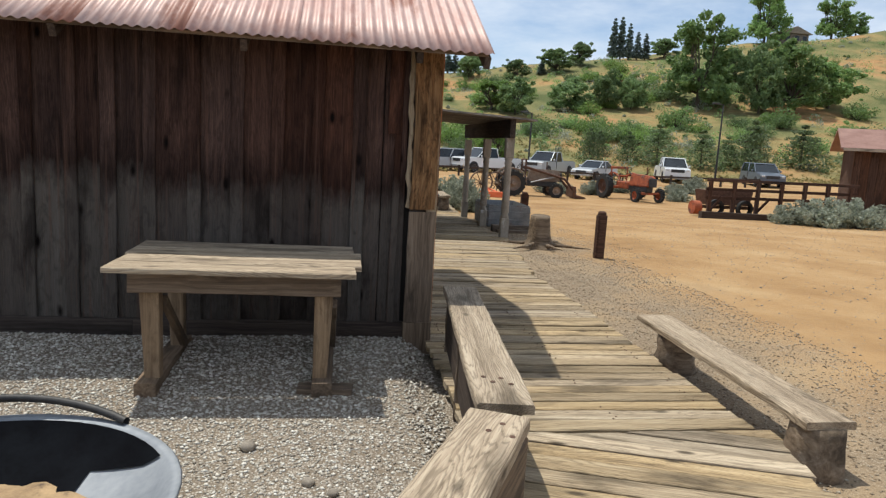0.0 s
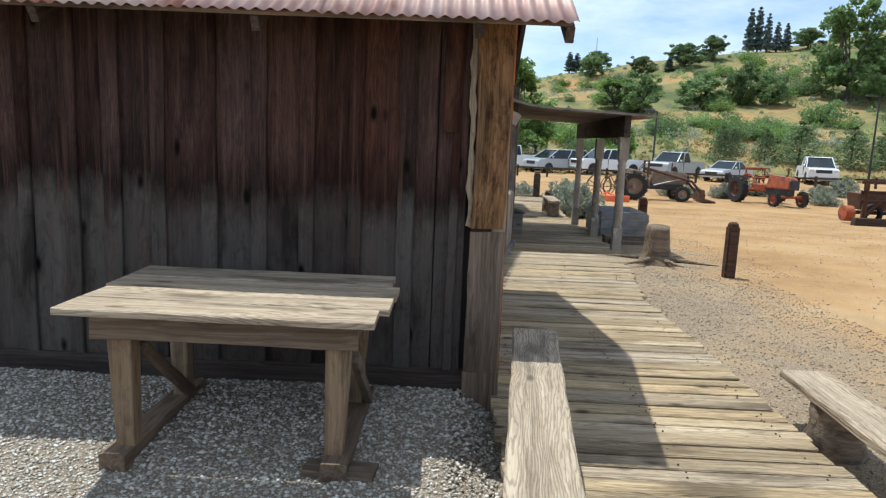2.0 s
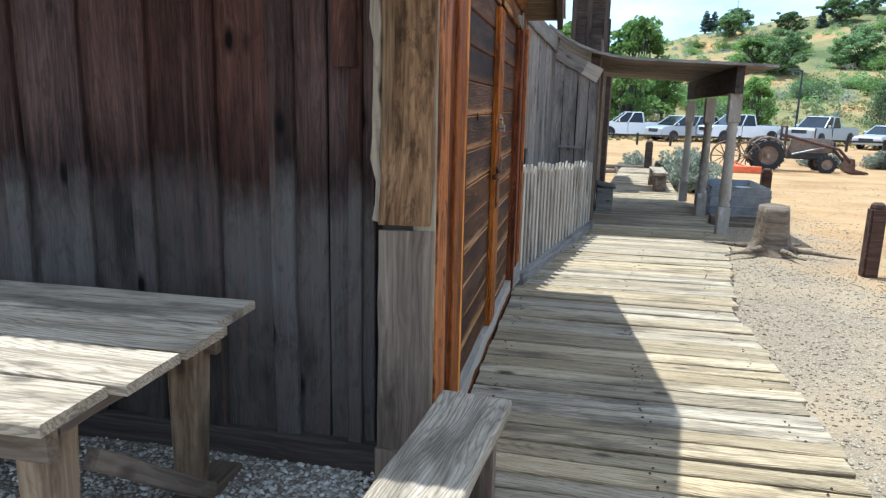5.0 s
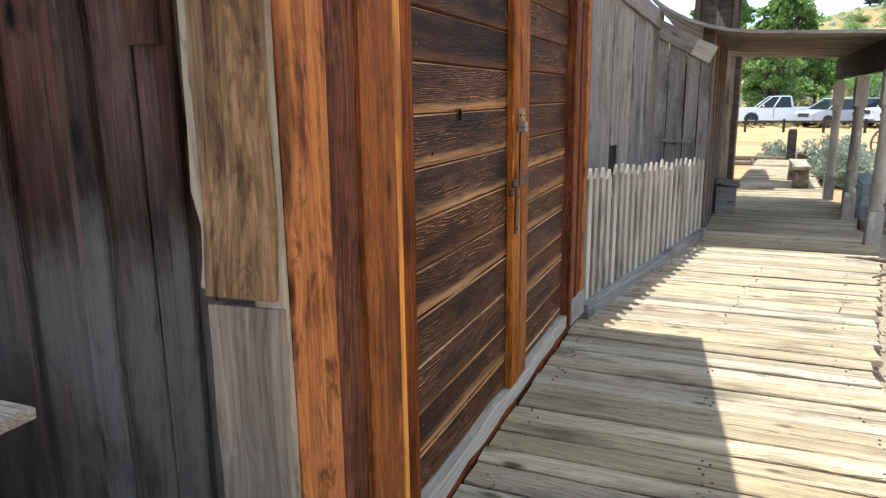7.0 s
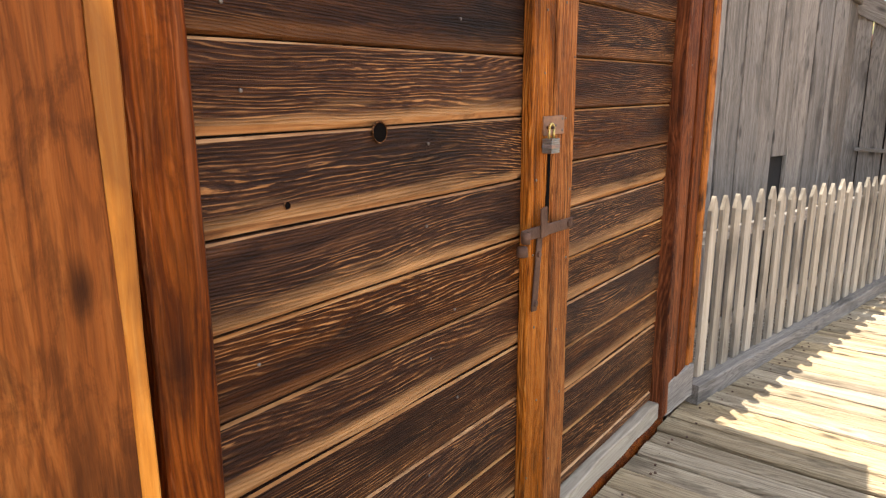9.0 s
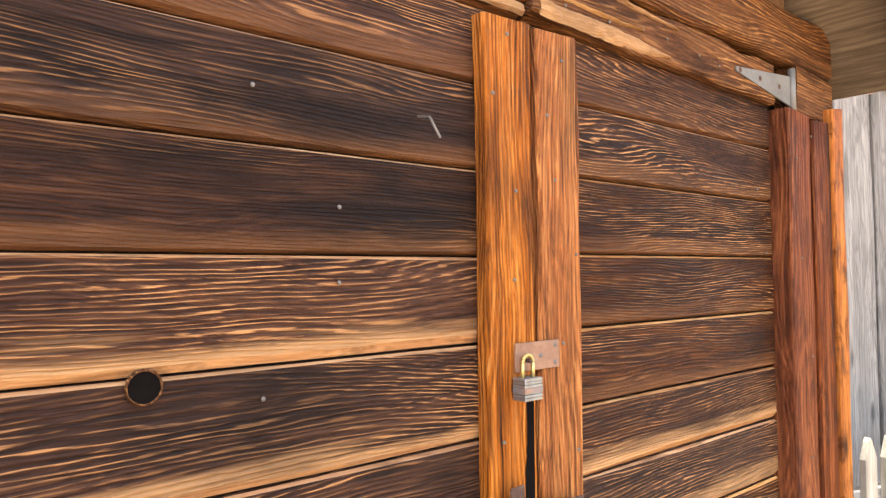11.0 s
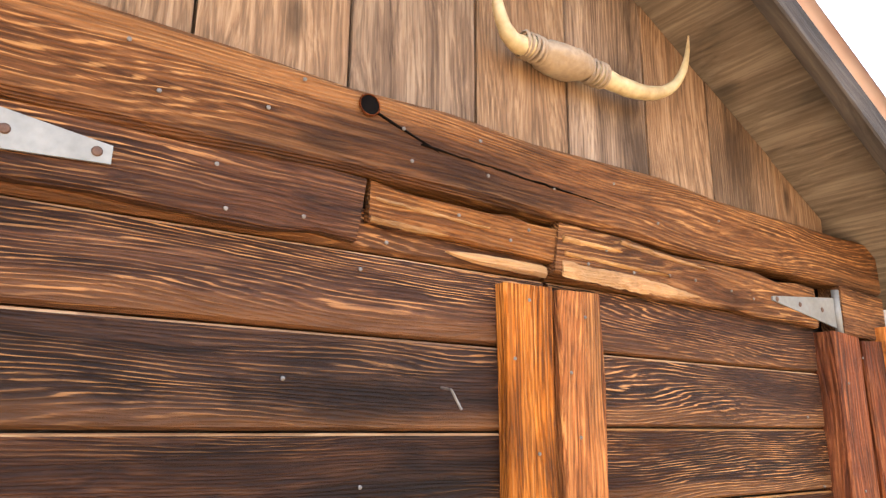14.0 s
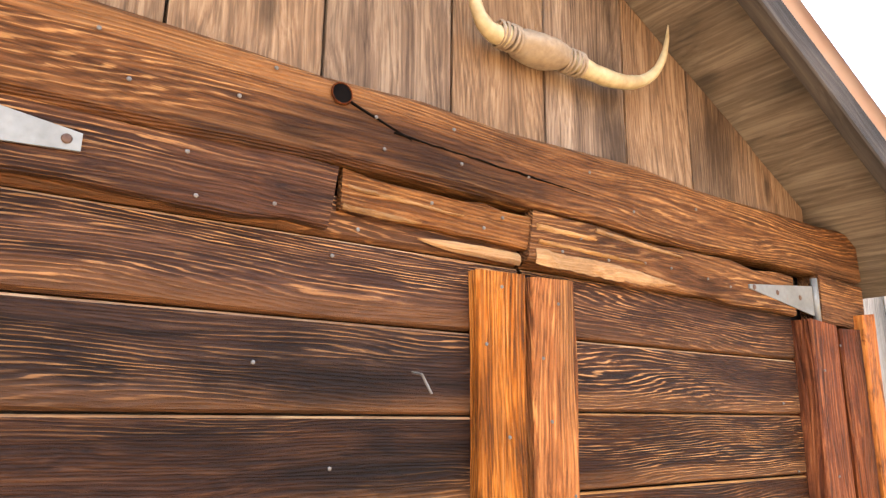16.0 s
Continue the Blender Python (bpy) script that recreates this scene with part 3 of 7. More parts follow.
bumped(gn, gl, gb, gap.outputs["Result"], 0.5, 0.012)

GX = steps_of((-1500, -200, 100), (-200, -40, 10), (-40, -6, 2), (-6, 8, 0.25), (8, 40, 1.0), (40, 200, 4), (200, 1500, 60))
GY = steps_of((-1500, -100, 100), (-100, -8, 6), (-8, 10, 0.25), (10, 60, 1.0), (60, 180, 4), (180, 1500, 60))
ground = sheet("ground", GX, GY, ground_z, M_GROUND, "gravel and sandy yard rising to a dry grassy hillside")


# ---- the barn ----
rng = random.Random(7)
EAVE_Y, RIDGE_Y, FAR_EAVE_Y, EAVE_Z, RIDGE_Z, RAKE_X = -0.42, 1.60, 3.60, 2.20, 3.29, 0.34
PITCH = (RIDGE_Z - EAVE_Z) / (RIDGE_Y - EAVE_Y)
BACK_X = -6.2


def roof_z(y):
    return RIDGE_Z - PITCH * abs(y - RIDGE_Y)


wall_south = structure("wall_south", block((BACK_X, 0.03, -0.2), (-0.02, 0.12, 2.32)), M_INSIDE, "dark weathered board and batten barn side wall")
# boards meet behind the battens
BATTENS = [(-0.571, 0.104), (-0.876, 0.086), (-1.171, 0.094), (-1.464, 0.094), (-1.774, 0.095), (-2.077, 0.087), (-2.363, 0.105), (-2.617, 0.096), (-2.903, 0.08)]
while BATTENS[-1][0] > BACK_X + 0.4:
    BATTENS.append((BATTENS[-1][0] - rng.uniform(0.27, 0.31), rng.uniform(0.08, 0.105)))
seams = [-0.2, -0.388] + [x for x, w in BATTENS]
for x1, x0 in zip(seams, seams[1:]):
    z0 = rng.uniform(0.1, 0.125)
    board("wall_board", wall_south, ((x0 + x1) / 2, 0.03, z0), ((x0 + x1) / 2, 0.03, 2.33), (0, -1, 0), x1 - x0 - 0.006, 0.022, M_WALL, rng, rough=0.003)
for x, w in [(-0.272, 0.055)] + BATTENS:
    board("batten", wall_south, (x + rng.uniform(-0.008, 0.008), 0.008, rng.uniform(0.1, 0.13)), (x + rng.uniform(-0.006, 0.006), 0.008, 2.33), (0, -1, 0), w, 0.026, M_WALL, rng, rough=0.004)
for x0, x1 in ((-6.2, -2.2), (-2.195, -0.18)):
    board("skirt_board", wall_south, (x0, 0.03, 0.045), (x1, 0.03, 0.05), (0, -1, 0), 0.165, 0.06, M_DARKTIMBER, rng)
board("corner_board", wall_south, (-0.068, -0.03, 1.03), (-0.062, -0.03, 2.34), (0, -1, 0), 0.2, 0.03, M_CORNER, rng, rough=0.009)
board("edge_strip", wall_south, (-0.178, -0.012, 1.035), (-0.193, -0.012, 2.34), (0, -1, 0), 0.036, 0.028, M_STRIP, rng, "pale split edge of the corner board", rough=0.011, steps=16)
board("corner_board", wall_south, (-0.066, -0.03, 0.15), (-0.066, -0.03, 1.022), (0, -1, 0), 0.21, 0.028, M_TIMBER, rng)
board("corner_foot", wall_south, (-0.066, -0.03, -0.12), (-0.066, -0.03, 0.144), (0, -1, 0), 0.225, 0.042, M_TIMBER, rng)
part("corner_post", block((-0.16, -0.029, -0.18), (-0.042, 0.1, 2.3)), M_DARKTIMBER, wall_south)
board("patch_board", wall_south, (-0.31, -0.013, 1.6), (-0.31, -0.013, 2.3), (0, -1, 0), 0.09, 0.02, M_WALL, rng)

# the front wall, open behind the double doors
DOOR_Y0, DOOR_Y1, DOOR_MID, DOOR_TOP = 0.69, 2.95, 1.87, 2.2
bm = block((-0.14, 0.12, -0.2), (-0.045, DOOR_Y0 - 0.02, 2.3))
block((-0.14, DOOR_Y1 + 0.02, -0.2), (-0.045, 3.3, 2.3), bm=bm)
block((-0.14, DOOR_Y0 - 0.02, DOOR_TOP + 0.02), (-0.045, DOOR_Y1 + 0.02, 2.3), bm=bm)
joined(bm, prism([(0.03, 2.3), (3.3, 2.3), (3.3, roof_z(3.3) - 0.08), (RIDGE_Y, RIDGE_Z - 0.08), (0.03, roof_z(0.03) - 0.08)], 0.095), Matrix.Translation((-0.045, 0, 0)) @ pose(0, 0, 0, 0, 0, 90))
wall_east = structure("wall_east", bm, M_INSIDE, "barn gable front of vertical boards over double doors")
for name, y, w, mat, z0, z1, t in (
    ("trim_board", 0.067, 0.188, M_ORANGE, -0.02, 2.36, 0.05),
    ("trim_board", 0.25, 0.18, M_REDTRIM, -0.02, 2.30, 0.028),
    ("trim_board", 0.425, 0.2, M_RUSSET, -0.02, 2.30, 0.047),
    ("trim_edge", 0.54, 0.04, M_EDGEGLOW, -0.02, 2.30, 0.05),
    ("corner_edge", -0.038, 0.026, M_STRIP, -0.02, 2.34, 0.043),
    ("door_jamb", 0.627, 0.12, M_REDTRIM, -0.02, 2.22, 0.03),
    ("door_jamb", 3.03, 0.155, M_REDTRIM, 0.02, 2.05, 0.055),
    ("trim_board", 3.175, 0.13, M_REDTRIM, 0.02, 2.03, 0.062),
    ("trim_board", 3.285, 0.085, M_ORANGE, 0.02, 2.1, 0.07),
):
    board(name, wall_east, (-0.04, y, z0), (-0.04, y + rng.uniform(-0.006, 0.006), z1), (1, 0, 0), w - 0.006, 0.04 + t, mat, rng, rough=0.005)
board("lintel_beam", wall_east, (-0.03, 0.3, 2.292), (-0.03, 3.32, 2.283), (1, 0, 0), 0.17, 0.075, M_BEAM, rng, "split brown lintel beam with a knot hole", rough=0.008, edge=0.012, steps=14)
board("filler_block", wall_east, (-0.03, 3.065, 2.125), (-0.03, 3.33, 2.115), (1, 0, 0), 0.15, 0.07, M_BEAM, rng)
GABLE_SEAMS = (0.04, 0.28, 0.55, 0.83, 1.1, 1.388, 1.688, 1.961, 2.244, 2.515, 2.83, 3.1, 3.31)
for y, y_end in zip(GABLE_SEAMS, GABLE_SEAMS[1:]):
    w = y_end - y
    if min(roof_z(y), roof_z(y + w)) > 2.45:
        line = [(0, 0.003), (0, w - 0.004), (roof_z(y + w) - 2.41, w - 0.004)]
        if y < RIDGE_Y < y + w:
            line.append((RIDGE_Z - 2.41, RIDGE_Y - y))
        line.append((roof_z(y) - 2.41, 0.003))
        t = 0.035 + rng.uniform(0, 0.007)
        bm = bmesh.new()
        face = [bm.verts.new((px, py, -t)) for px, py in line]
        rear = [bm.verts.new((px, py, 0)) for px, py in line]
        bm.faces.new(face)
        bm.faces.new(rear[::-1])
        for i in range(len(line)):
            bm.faces.new((face[(i + 1) % len(line)], face[i], rear[i], rear[(i + 1) % len(line)]))
        bmesh.ops.recalc_face_normals(bm, faces=bm.faces[:])
        part("gable_board", bm, M_HAZEGABLE, wall_east, at=Matrix(((0, 0, -1, -0.042), (0, 1, 0, y), (1, 0, 0, 2.36), (0, 0, 0, 1))))
structure("wall_north", block((BACK_X, 3.2, -0.3), (-0.15, 3.3, 2.36)), M_DARKTIMBER, "plain dark barn side wall")
structure("wall_west", joined(bmesh.new(), prism([(0, -0.3), (3.3, -0.3), (3.3, 2.2), (RIDGE_Y, 3.15), (0, 2.2)], 0.1), Matrix.Translation((BACK_X, 0, 0)) @ pose(0, 0, 0, 0, 0, 90)), M_DARKTIMBER, "plain dark barn back gable")


def corrugated(name, parent, x0, x1, p_low, p_high, material, wave=0.076, amp=0.009, thick=0.003, lift=0.0):
    """A wavy metal sheet whose ribs run up the slope from p_low to p_high, both (y, z)."""
    n = round((x1 - x0) / wave * 6)
    verts, faces = [], []
    up = Vector((0, p_high[0] - p_low[0], p_high[1] - p_low[1])).normalized()
    nor = Vector((1, 0, 0)).cross(up)
    if nor.z < 0:
        nor = -nor
    rows = 5
    for side in (0, 1):
        for r in range(rows):
            k = r / (rows - 1)
            for i in range(n + 1):
                xx = x0 + (x1 - x0) * i / n
                h = amp * math.sin(xx / wave * 2 * math.pi) + lift + side * -thick + 0.006 * noise.noise((xx * 1.3, k * 2, 1))
                c = Vector((xx, p_low[0] + (p_high[0] - p_low[0]) * k, p_low[1] + (p_high[1] - p_low[1]) * k)) + nor * h
                verts.append(c)
    w = n + 1
    for r in range(rows - 1):
        for i in range(n):
            a = r * w + i
            faces.append((a, a + 1, a + w + 1, a + w))
            q = a + rows * w
            faces.append((q, q + w, q + w + 1, q + 1))
    for i in range(n):
        q = i + rows * w
        faces.append((i, q, q + 1, i + 1))
    me = bpy.data.meshes.new(name)
    me.from_pydata(verts, [], faces)
    me.polygons.foreach_set("use_smooth", [True] * len(faces))
    me.update()
    me.materials.append(material)
    return under(new(name, me), parent)


for side, eave in (("south", EAVE_Y), ("north", FAR_EAVE_Y)):
    ez = roof_z(eave)
    d = 1 if side == "south" else -1
    bm = bmesh.new()
    q = [(BACK_X - 0.2, eave + 0.03 * d, ez + 0.016), (RAKE_X - 0.03, eave + 0.03 * d, ez + 0.016), (RAKE_X - 0.03, RIDGE_Y, RIDGE_Z), (BACK_X - 0.2, RIDGE_Y, RIDGE_Z)]
    top = [bm.verts.new((a, b, c - 0.015)) for a, b, c in q]
    bot = [bm.verts.new((a, b, c - 0.04)) for a, b, c in q]
    bm.faces.new(top if d > 0 else top[::-1])
    bm.faces.new(bot[::-1] if d > 0 else bot)
    for i in range(4):
        j = (i + 1) % 4
        bm.faces.new((top[j], top[i], bot[i], bot[j]))
    bmesh.ops.recalc_face_normals(bm, faces=bm.faces[:])
    # paler timber here puts the haze over the soffit into its colour
    roof = structure("roof_" + side, bm, M_TIMBER, "boarded roof slope under rusty corrugated metal sheets")
    x1 = RAKE_X
    while x1 > BACK_X - 0.2:
        x0 = x1 - 0.68
        dy = rng.uniform(-0.015, 0.015)
        corrugated("roof_sheet", roof, x0 - 0.04, x1, (eave - 0.02 * d + dy, ez - 0.011), (RIDGE_Y - 0.005 * d, RIDGE_Z), M_ROOF, lift=rng.uniform(0.004, 0.009))
        x1 = x0
    for xx in (RAKE_X - 0.06, -0.2, -1.4, -2.6, -3.8, -5.0):
        board("rafter", roof, (xx, eave + 0.05 * d, ez - 0.062), (xx, RIDGE_Y - 0.03 * d, RIDGE_Z - 0.09), (1, 0, 0), 0.085, 0.045, M_DARKTIMBER, rng)

# ---- the double doors ----
def door(name, y0, y1, seams, label, wide=()):
    bm = block((-0.042, y0, 0.1), (-0.034, y1, DOOR_TOP - 0.04))
    d = structure(name, bm, M_DARKTIMBER, label)
    for a, b in zip(seams, seams[1:]):
        rubbed = any(abs(a - k) < 0.03 for k in wide)
        worn = 0.014 if rubbed else 0.006
        verts, faces, mats = [], [], []
        n = 12
        for i in range(n + 1):
            yy = y0 + 0.003 + (y1 - y0 - 0.006) * i / n
            wv = 0.004 * noise.noise((yy * 3, a * 9, 2)) + (0.012 * noise.noise((yy * 2.2, a * 5, 7)) if worn > 0.01 else 0)
            ch = max(0.003, worn + wv)
            verts += [(-0.033, yy, a + 0.002), (-0.012, yy, a + 0.002 + wv * 0.3), (0.001, yy, a + 0.002 + ch), (0.0025 + 0.002 * noise.noise((yy * 5, a, 1)), yy, (a + b) / 2), (0, yy, b - 0.0065 - wv * 0.3), (-0.007, yy, b - 0.002), (-0.033, yy, b - 0.002)]
        for i in range(n):
            p, q = i * 7, i * 7 + 7
            for s in range(6):
                faces.append((p + s, q + s, q + s + 1, p + s + 1))
                mats.append(1 if s == 4 or (s == 1 and worn > 0.01) else 0)
        faces += [tuple(reversed(range(7))), tuple(range(n * 7, n * 7 + 7))]
        mats += [0, 0]
        c = Vector((0, y0, a))
        turn = Matrix(((0, 1, 0), (-1, 0, 0), (0, 0, 1)))
        me = bpy.data.meshes.new("door_plank")
        me.from_pydata([turn @ (Vector(v) - c) for v in verts], [], faces)
        me.polygons.foreach_set("material_index", mats)
        me.update()
        me.materials.append(M_DOORWORN if rubbed else M_DOOREDGE)
        me.materials.append(M_WORN)
        ob = new("door_plank", me)
        ob.matrix_basis = Matrix.Translation(c) @ turn.inverted().to_4x4()
        under(ob, d)
    return d


left_seams = [0.1, 0.24, 0.405, 0.575, 0.745, 0.912, 1.08, 1.252, 1.43, 1.595, 1.76, 1.925, 2.075, 2.16]
right_seams = [0.1, 0.145, 0.31, 0.472, 0.635, 0.795, 0.953, 1.122, 1.277, 1.443, 1.603, 1.77, 1.93, 2.075, 2.16]
door_1 = door("door_1", DOOR_Y0, DOOR_MID - 0.004, left_seams, "closed brown plank barn door, padlocked to its pair", wide=(1.43, 1.252, 1.08, 0.745, 0.24))
door_2 = door("door_2", DOOR_MID + 0.004, DOOR_Y1, right_seams, "closed brown plank barn door, padlocked to its pair", wide=(0.472, 0.795, 0.953, 1.122))
board("meeting_batten", door_1, (0.004, 1.803, 0.09), (0.004, 1.797, 2.052), (1, 0, 0), 0.128, 0.03, M_BATTEN, rng, rough=0.003, steps=10)
board("meeting_batten", door_2, (0.004, 1.942, 0.09), (0.004, 1.945, 2.055), (1, 0, 0), 0.13, 0.027, M_BATTEN, rng, rough=0.004, steps=10)
board("top_rail", door_1, (0.003, 0.71, 2.148), (0.003, 1.42, 2.143), (1, 0, 0), 0.115, 0.026, M_RAIL, rng, "splintered top rail", rough=0.008, steps=8)
board("top_rail", door_1, (0.002, 1.425, 2.163), (0.002, 1.865, 2.152), (1, 0, 0), 0.075, 0.02, M_BEAM, rng, "splintered rail end", rough=0.008, steps=8)


def sliver(parent, y0, y1, z0, z1, width, x, label="", material=M_SPLINT, name="splinter"):
    """A torn strip of wood on a door's face: ragged edges, running out to a point."""
    steps = max(8, int((y1 - y0) / 0.018))
    bm = bmesh.new()
    rows = []
    for i in range(steps + 1):
        u = i / steps
        half = 0.5 * width * (1 - u ** 5) * (0.9 + 0.2 * rng.random()) + 0.0012
        mid = (z1 - z0) * u + rng.uniform(-0.001, 0.001)
        y = (y1 - y0) * u
        up, dn = mid + half * 0.8, mid - half
        rows.append([bm.verts.new((0, y, up)), bm.verts.new((0.004 + 0.004 * rng.random(), y, mid + half * 0.3)), bm.verts.new((0.003 + 0.004 * rng.random(), y, mid - half * 0.5)), bm.verts.new((0, y, dn))])
    for a, b in zip(rows, rows[1:]):
        for k in range(4):
            bm.faces.new((a[k], a[(k + 1) % 4], b[(k + 1) % 4], b[k]))
    bm.faces.new(rows[0])
    bm.faces.new(rows[-1][::-1])
    bmesh.ops.recalc_face_normals(bm, faces=bm.faces)
    # the grain runs along local x
    bmesh.ops.rotate(bm, verts=bm.verts, cent=(0, 0, 0), matrix=Matrix.Rotation(-math.pi / 2, 3, "Z"))
    return part(name, bm, material, parent, label, at=pose(x, y0, z0, 0, 0, 90))


board("top_rail", door_2, (0.003, 1.885, 2.14), (0.003, 2.94, 2.118), (1, 0, 0), 0.12, 0.028, M_BEAM, rng, "splintered top rail with a raw broken end", rough=0.009, steps=10)


sliver(door_1, 1.43, 1.6, 2.132, 2.126, 0.012, 0.0215)
sliver(door_1, 1.86, 1.6, 2.092, 2.098, 0.026, 0.012, "raw pale splinter")
sliver(door_1, 1.44, 1.7, 2.172, 2.158, 0.007, 0.0215)
sliver(door_2, 1.892, 2.36, 2.105, 2.088, 0.042, 0.03, "raw pale splinter")
# cracks are black slivers laid on the beam, their inner dark painted
sliver(wall_east, 1.42, 1.56, 2.33, 2.282, 0.0045, 0.043, "drying crack drawn as a black sliver, its dark painted", M_HOLEDARK, "crack")
sliver(wall_east, 1.52, 2.05, 2.288, 2.262, 0.003, 0.0435, "drying crack drawn as a black sliver, its dark painted", M_HOLEDARK, "crack")
sliver(door_2, 1.895, 2.08, 2.168, 2.164, 0.014, 0.031)
sliver(door_2, 2.08, 2.4, 2.188, 2.165, 0.011, 0.031)
sliver(door_2, 1.9, 2.25, 2.135, 2.128, 0.01, 0.031)


def strap_hinge(y_tip, y_pin, z_tip, z_pin, parent, tall=0.085, tip=0.014):
    d = 1 if y_pin > y_tip else -1
    out = [(y_tip, z_tip - tip), (y_tip, z_tip + tip), (y_pin, z_pin + tall / 2), (y_pin, z_pin - tall / 2)]
    bm = prism(out if d > 0 else out[::-1], 0.005)
    bm.transform(Matrix(((0, -1, 0, 0.0345), (1, 0, 0, 0), (0, 0, 1, 0), (0, 0, 0, 1))))
    bmesh.ops.recalc_face_normals(bm, faces=bm.faces[:])
    h = part("strap_hinge", bm, M_HINGE, parent, "grey metal strap hinge")
    part("hinge_pin", rod((0.036, y_pin, z_pin - tall * 0.75), (0.036, y_pin, z_pin + tall * 0.75), 0.011, sides=10), M_HINGE, h, smooth=True)
    for k in (0.06, 0.4, 0.75):
        yy = y_tip + (y_pin - y_tip) * k
        zz = z_tip + (z_pin - z_tip) * k
        part("screw", joined(bmesh.new(), lathe([(0.0001, 0.0032), (0.006, 0.002), (0.008, 0)], 10), Matrix.Translation((0.0352, yy, zz)) @ pose(0, 0, 0, 0, 90)), M_RUST, h)


strap_hinge(1.0, 0.665, 2.148, 2.165, door_1, 0.1)
strap_hinge(2.69, 3.035, 2.122, 2.112, door_2, 0.095, 0.006)

# hasp, padlock, drop bar
hasp = part("hasp", block((0.034, 1.8, 1.375), (0.039, 1.926, 1.43), 0.0015), M_HASP, door_2, "rusty hasp plate")
part("staple", rod((0.036, 1.818, 1.398), (0.062, 1.818, 1.398), 0.004, sides=8), M_RUST, hasp)
for yy, zz in ((1.912, 1.42), (1.912, 1.386), (1.87, 1.402)):
    part("screw", joined(bmesh.new(), lathe([(0.0001, 0.003), (0.005, 0)], 8), Matrix.Translation((0.039, yy, zz)) @ pose(0, 0, 0, 0, 90)), M_NAIL, hasp)
lock = thing("padlock", "laminated steel padlock with brass shackle hanging from the hasp", "padlock", pose(0.056, 1.814, 1.325))
bm = bmesh.new()
for i in range(7):
    block((-0.016, -0.024, 0.001 + i * 0.006), (0.016, 0.024, 0.0064 + i * 0.006), 0.001, bm)
part("lock_body", bm, M_STEEL, lock, at=pose(0.056, 1.814, 1.325))
part("bumper", block((-0.0165, -0.0245, 0.015), (0.0168, 0.0245, 0.025), 0.001), M_BLACKIRON, lock, at=pose(0.056, 1.814, 1.325))
arc = [(-0.014, 0.04), (-0.014, 0.07)] + [(0.014 * math.cos(t), 0.07 + 0.014 * math.sin(t)) for t in [math.pi - math.pi * i / 8 for i in range(9)]] + [(0.014, 0.04)]
bm = bmesh.new()
for (y0, z0), (y1, z1) in zip(arc, arc[1:]):
    if (y0, z0) != (y1, z1):
        rod((0, y0, z0), (0, y1, z1), 0.0042, sides=8, bm=bm)
part("shackle", bm, M_BRASS, lock, "brass coloured shackle", at=pose(0.056, 1.814, 1.325), smooth=True)
bar = part("latch_bar", block((0, -0.155, -0.017), (0.007, 0.155, 0.017), 0.002), M_RUST, door_1, "flat rusty latch bar", at=pose(0.047, 1.822, 1.1, -1, 0, 0))
part("rolled_end", rod((0.062, 1.672, 1.083), (0.062, 1.672, 1.116), 0.013, 0.013, sides=12), M_RUST, bar, smooth=True)
part("latch_pad", lathe([(0.0001, 0.02), (0.015, 0.016), (0.018, -0.012), (0.0001, -0.016)], 12), M_RUST, bar, at=pose(0.046, 1.68, 1.055), smooth=True)
part("latch_plate", block((0, -0.018, -0.01), (0.006, 0.018, 0.08), 0.002), M_RUST, bar, "upright plate of the latch", at=pose(0.054, 1.786, 1.092, 4, 0, 0))
strap = part("latch_strap", block((0, -0.015, -0.235), (0.006, 0.015, 0), 0.002), M_RUST, door_1, "vertical rusty strap", at=pose(0.038, 1.79, 1.09, -6, 0, 0))
for yy, zz in ((1.767, 0.88), (1.78, 1.03)):
    part("bolt", joined(bmesh.new(), lathe([(0.0001, 0.007), (0.009, 0.006), (0.01, 0)], 8), Matrix.Translation((0.044, yy, zz)) @ pose(0, 0, 0, 0, 90)), M_RUST, strap)
part("bolt", joined(bmesh.new(), lathe([(0.0001, 0.008), (0.012, 0.006), (0.013, 0)], 6), Matrix.Translation((0.054, 1.948, 1.099)) @ pose(0, 0, 0, 0, 90)), M_RUST, bar)


# a black disc on the face paints the hole's dark; nothing is cut
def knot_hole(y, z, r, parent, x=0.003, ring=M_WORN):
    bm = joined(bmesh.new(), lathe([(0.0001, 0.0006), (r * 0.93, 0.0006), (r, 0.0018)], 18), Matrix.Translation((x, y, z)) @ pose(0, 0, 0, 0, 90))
    k = part("knot_hole", bm, M_HOLEDARK, parent, "knot hole drawn as a black disc, its dark painted")
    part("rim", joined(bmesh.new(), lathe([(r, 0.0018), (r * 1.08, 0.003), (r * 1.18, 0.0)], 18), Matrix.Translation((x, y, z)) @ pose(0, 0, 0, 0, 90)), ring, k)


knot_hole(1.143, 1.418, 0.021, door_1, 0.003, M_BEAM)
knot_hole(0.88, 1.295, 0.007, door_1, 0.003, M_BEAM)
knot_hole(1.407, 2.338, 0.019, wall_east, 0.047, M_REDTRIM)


def nails(name, parent, spots, x=0.004, r=0.0036):
    bm = bmesh.new()
    for yy, zz in spots:
        joined(bm, lathe([(0.0001, 0.0035), (r, 0.0022), (r * 1.1, 0)], 8), Matrix.Translation((x, yy, zz)) @ pose(0, 0, 0, 0, 90))
    return tagged(part(name, bm, M_NAIL, parent, "scattered round nail heads"), kind="stuff")


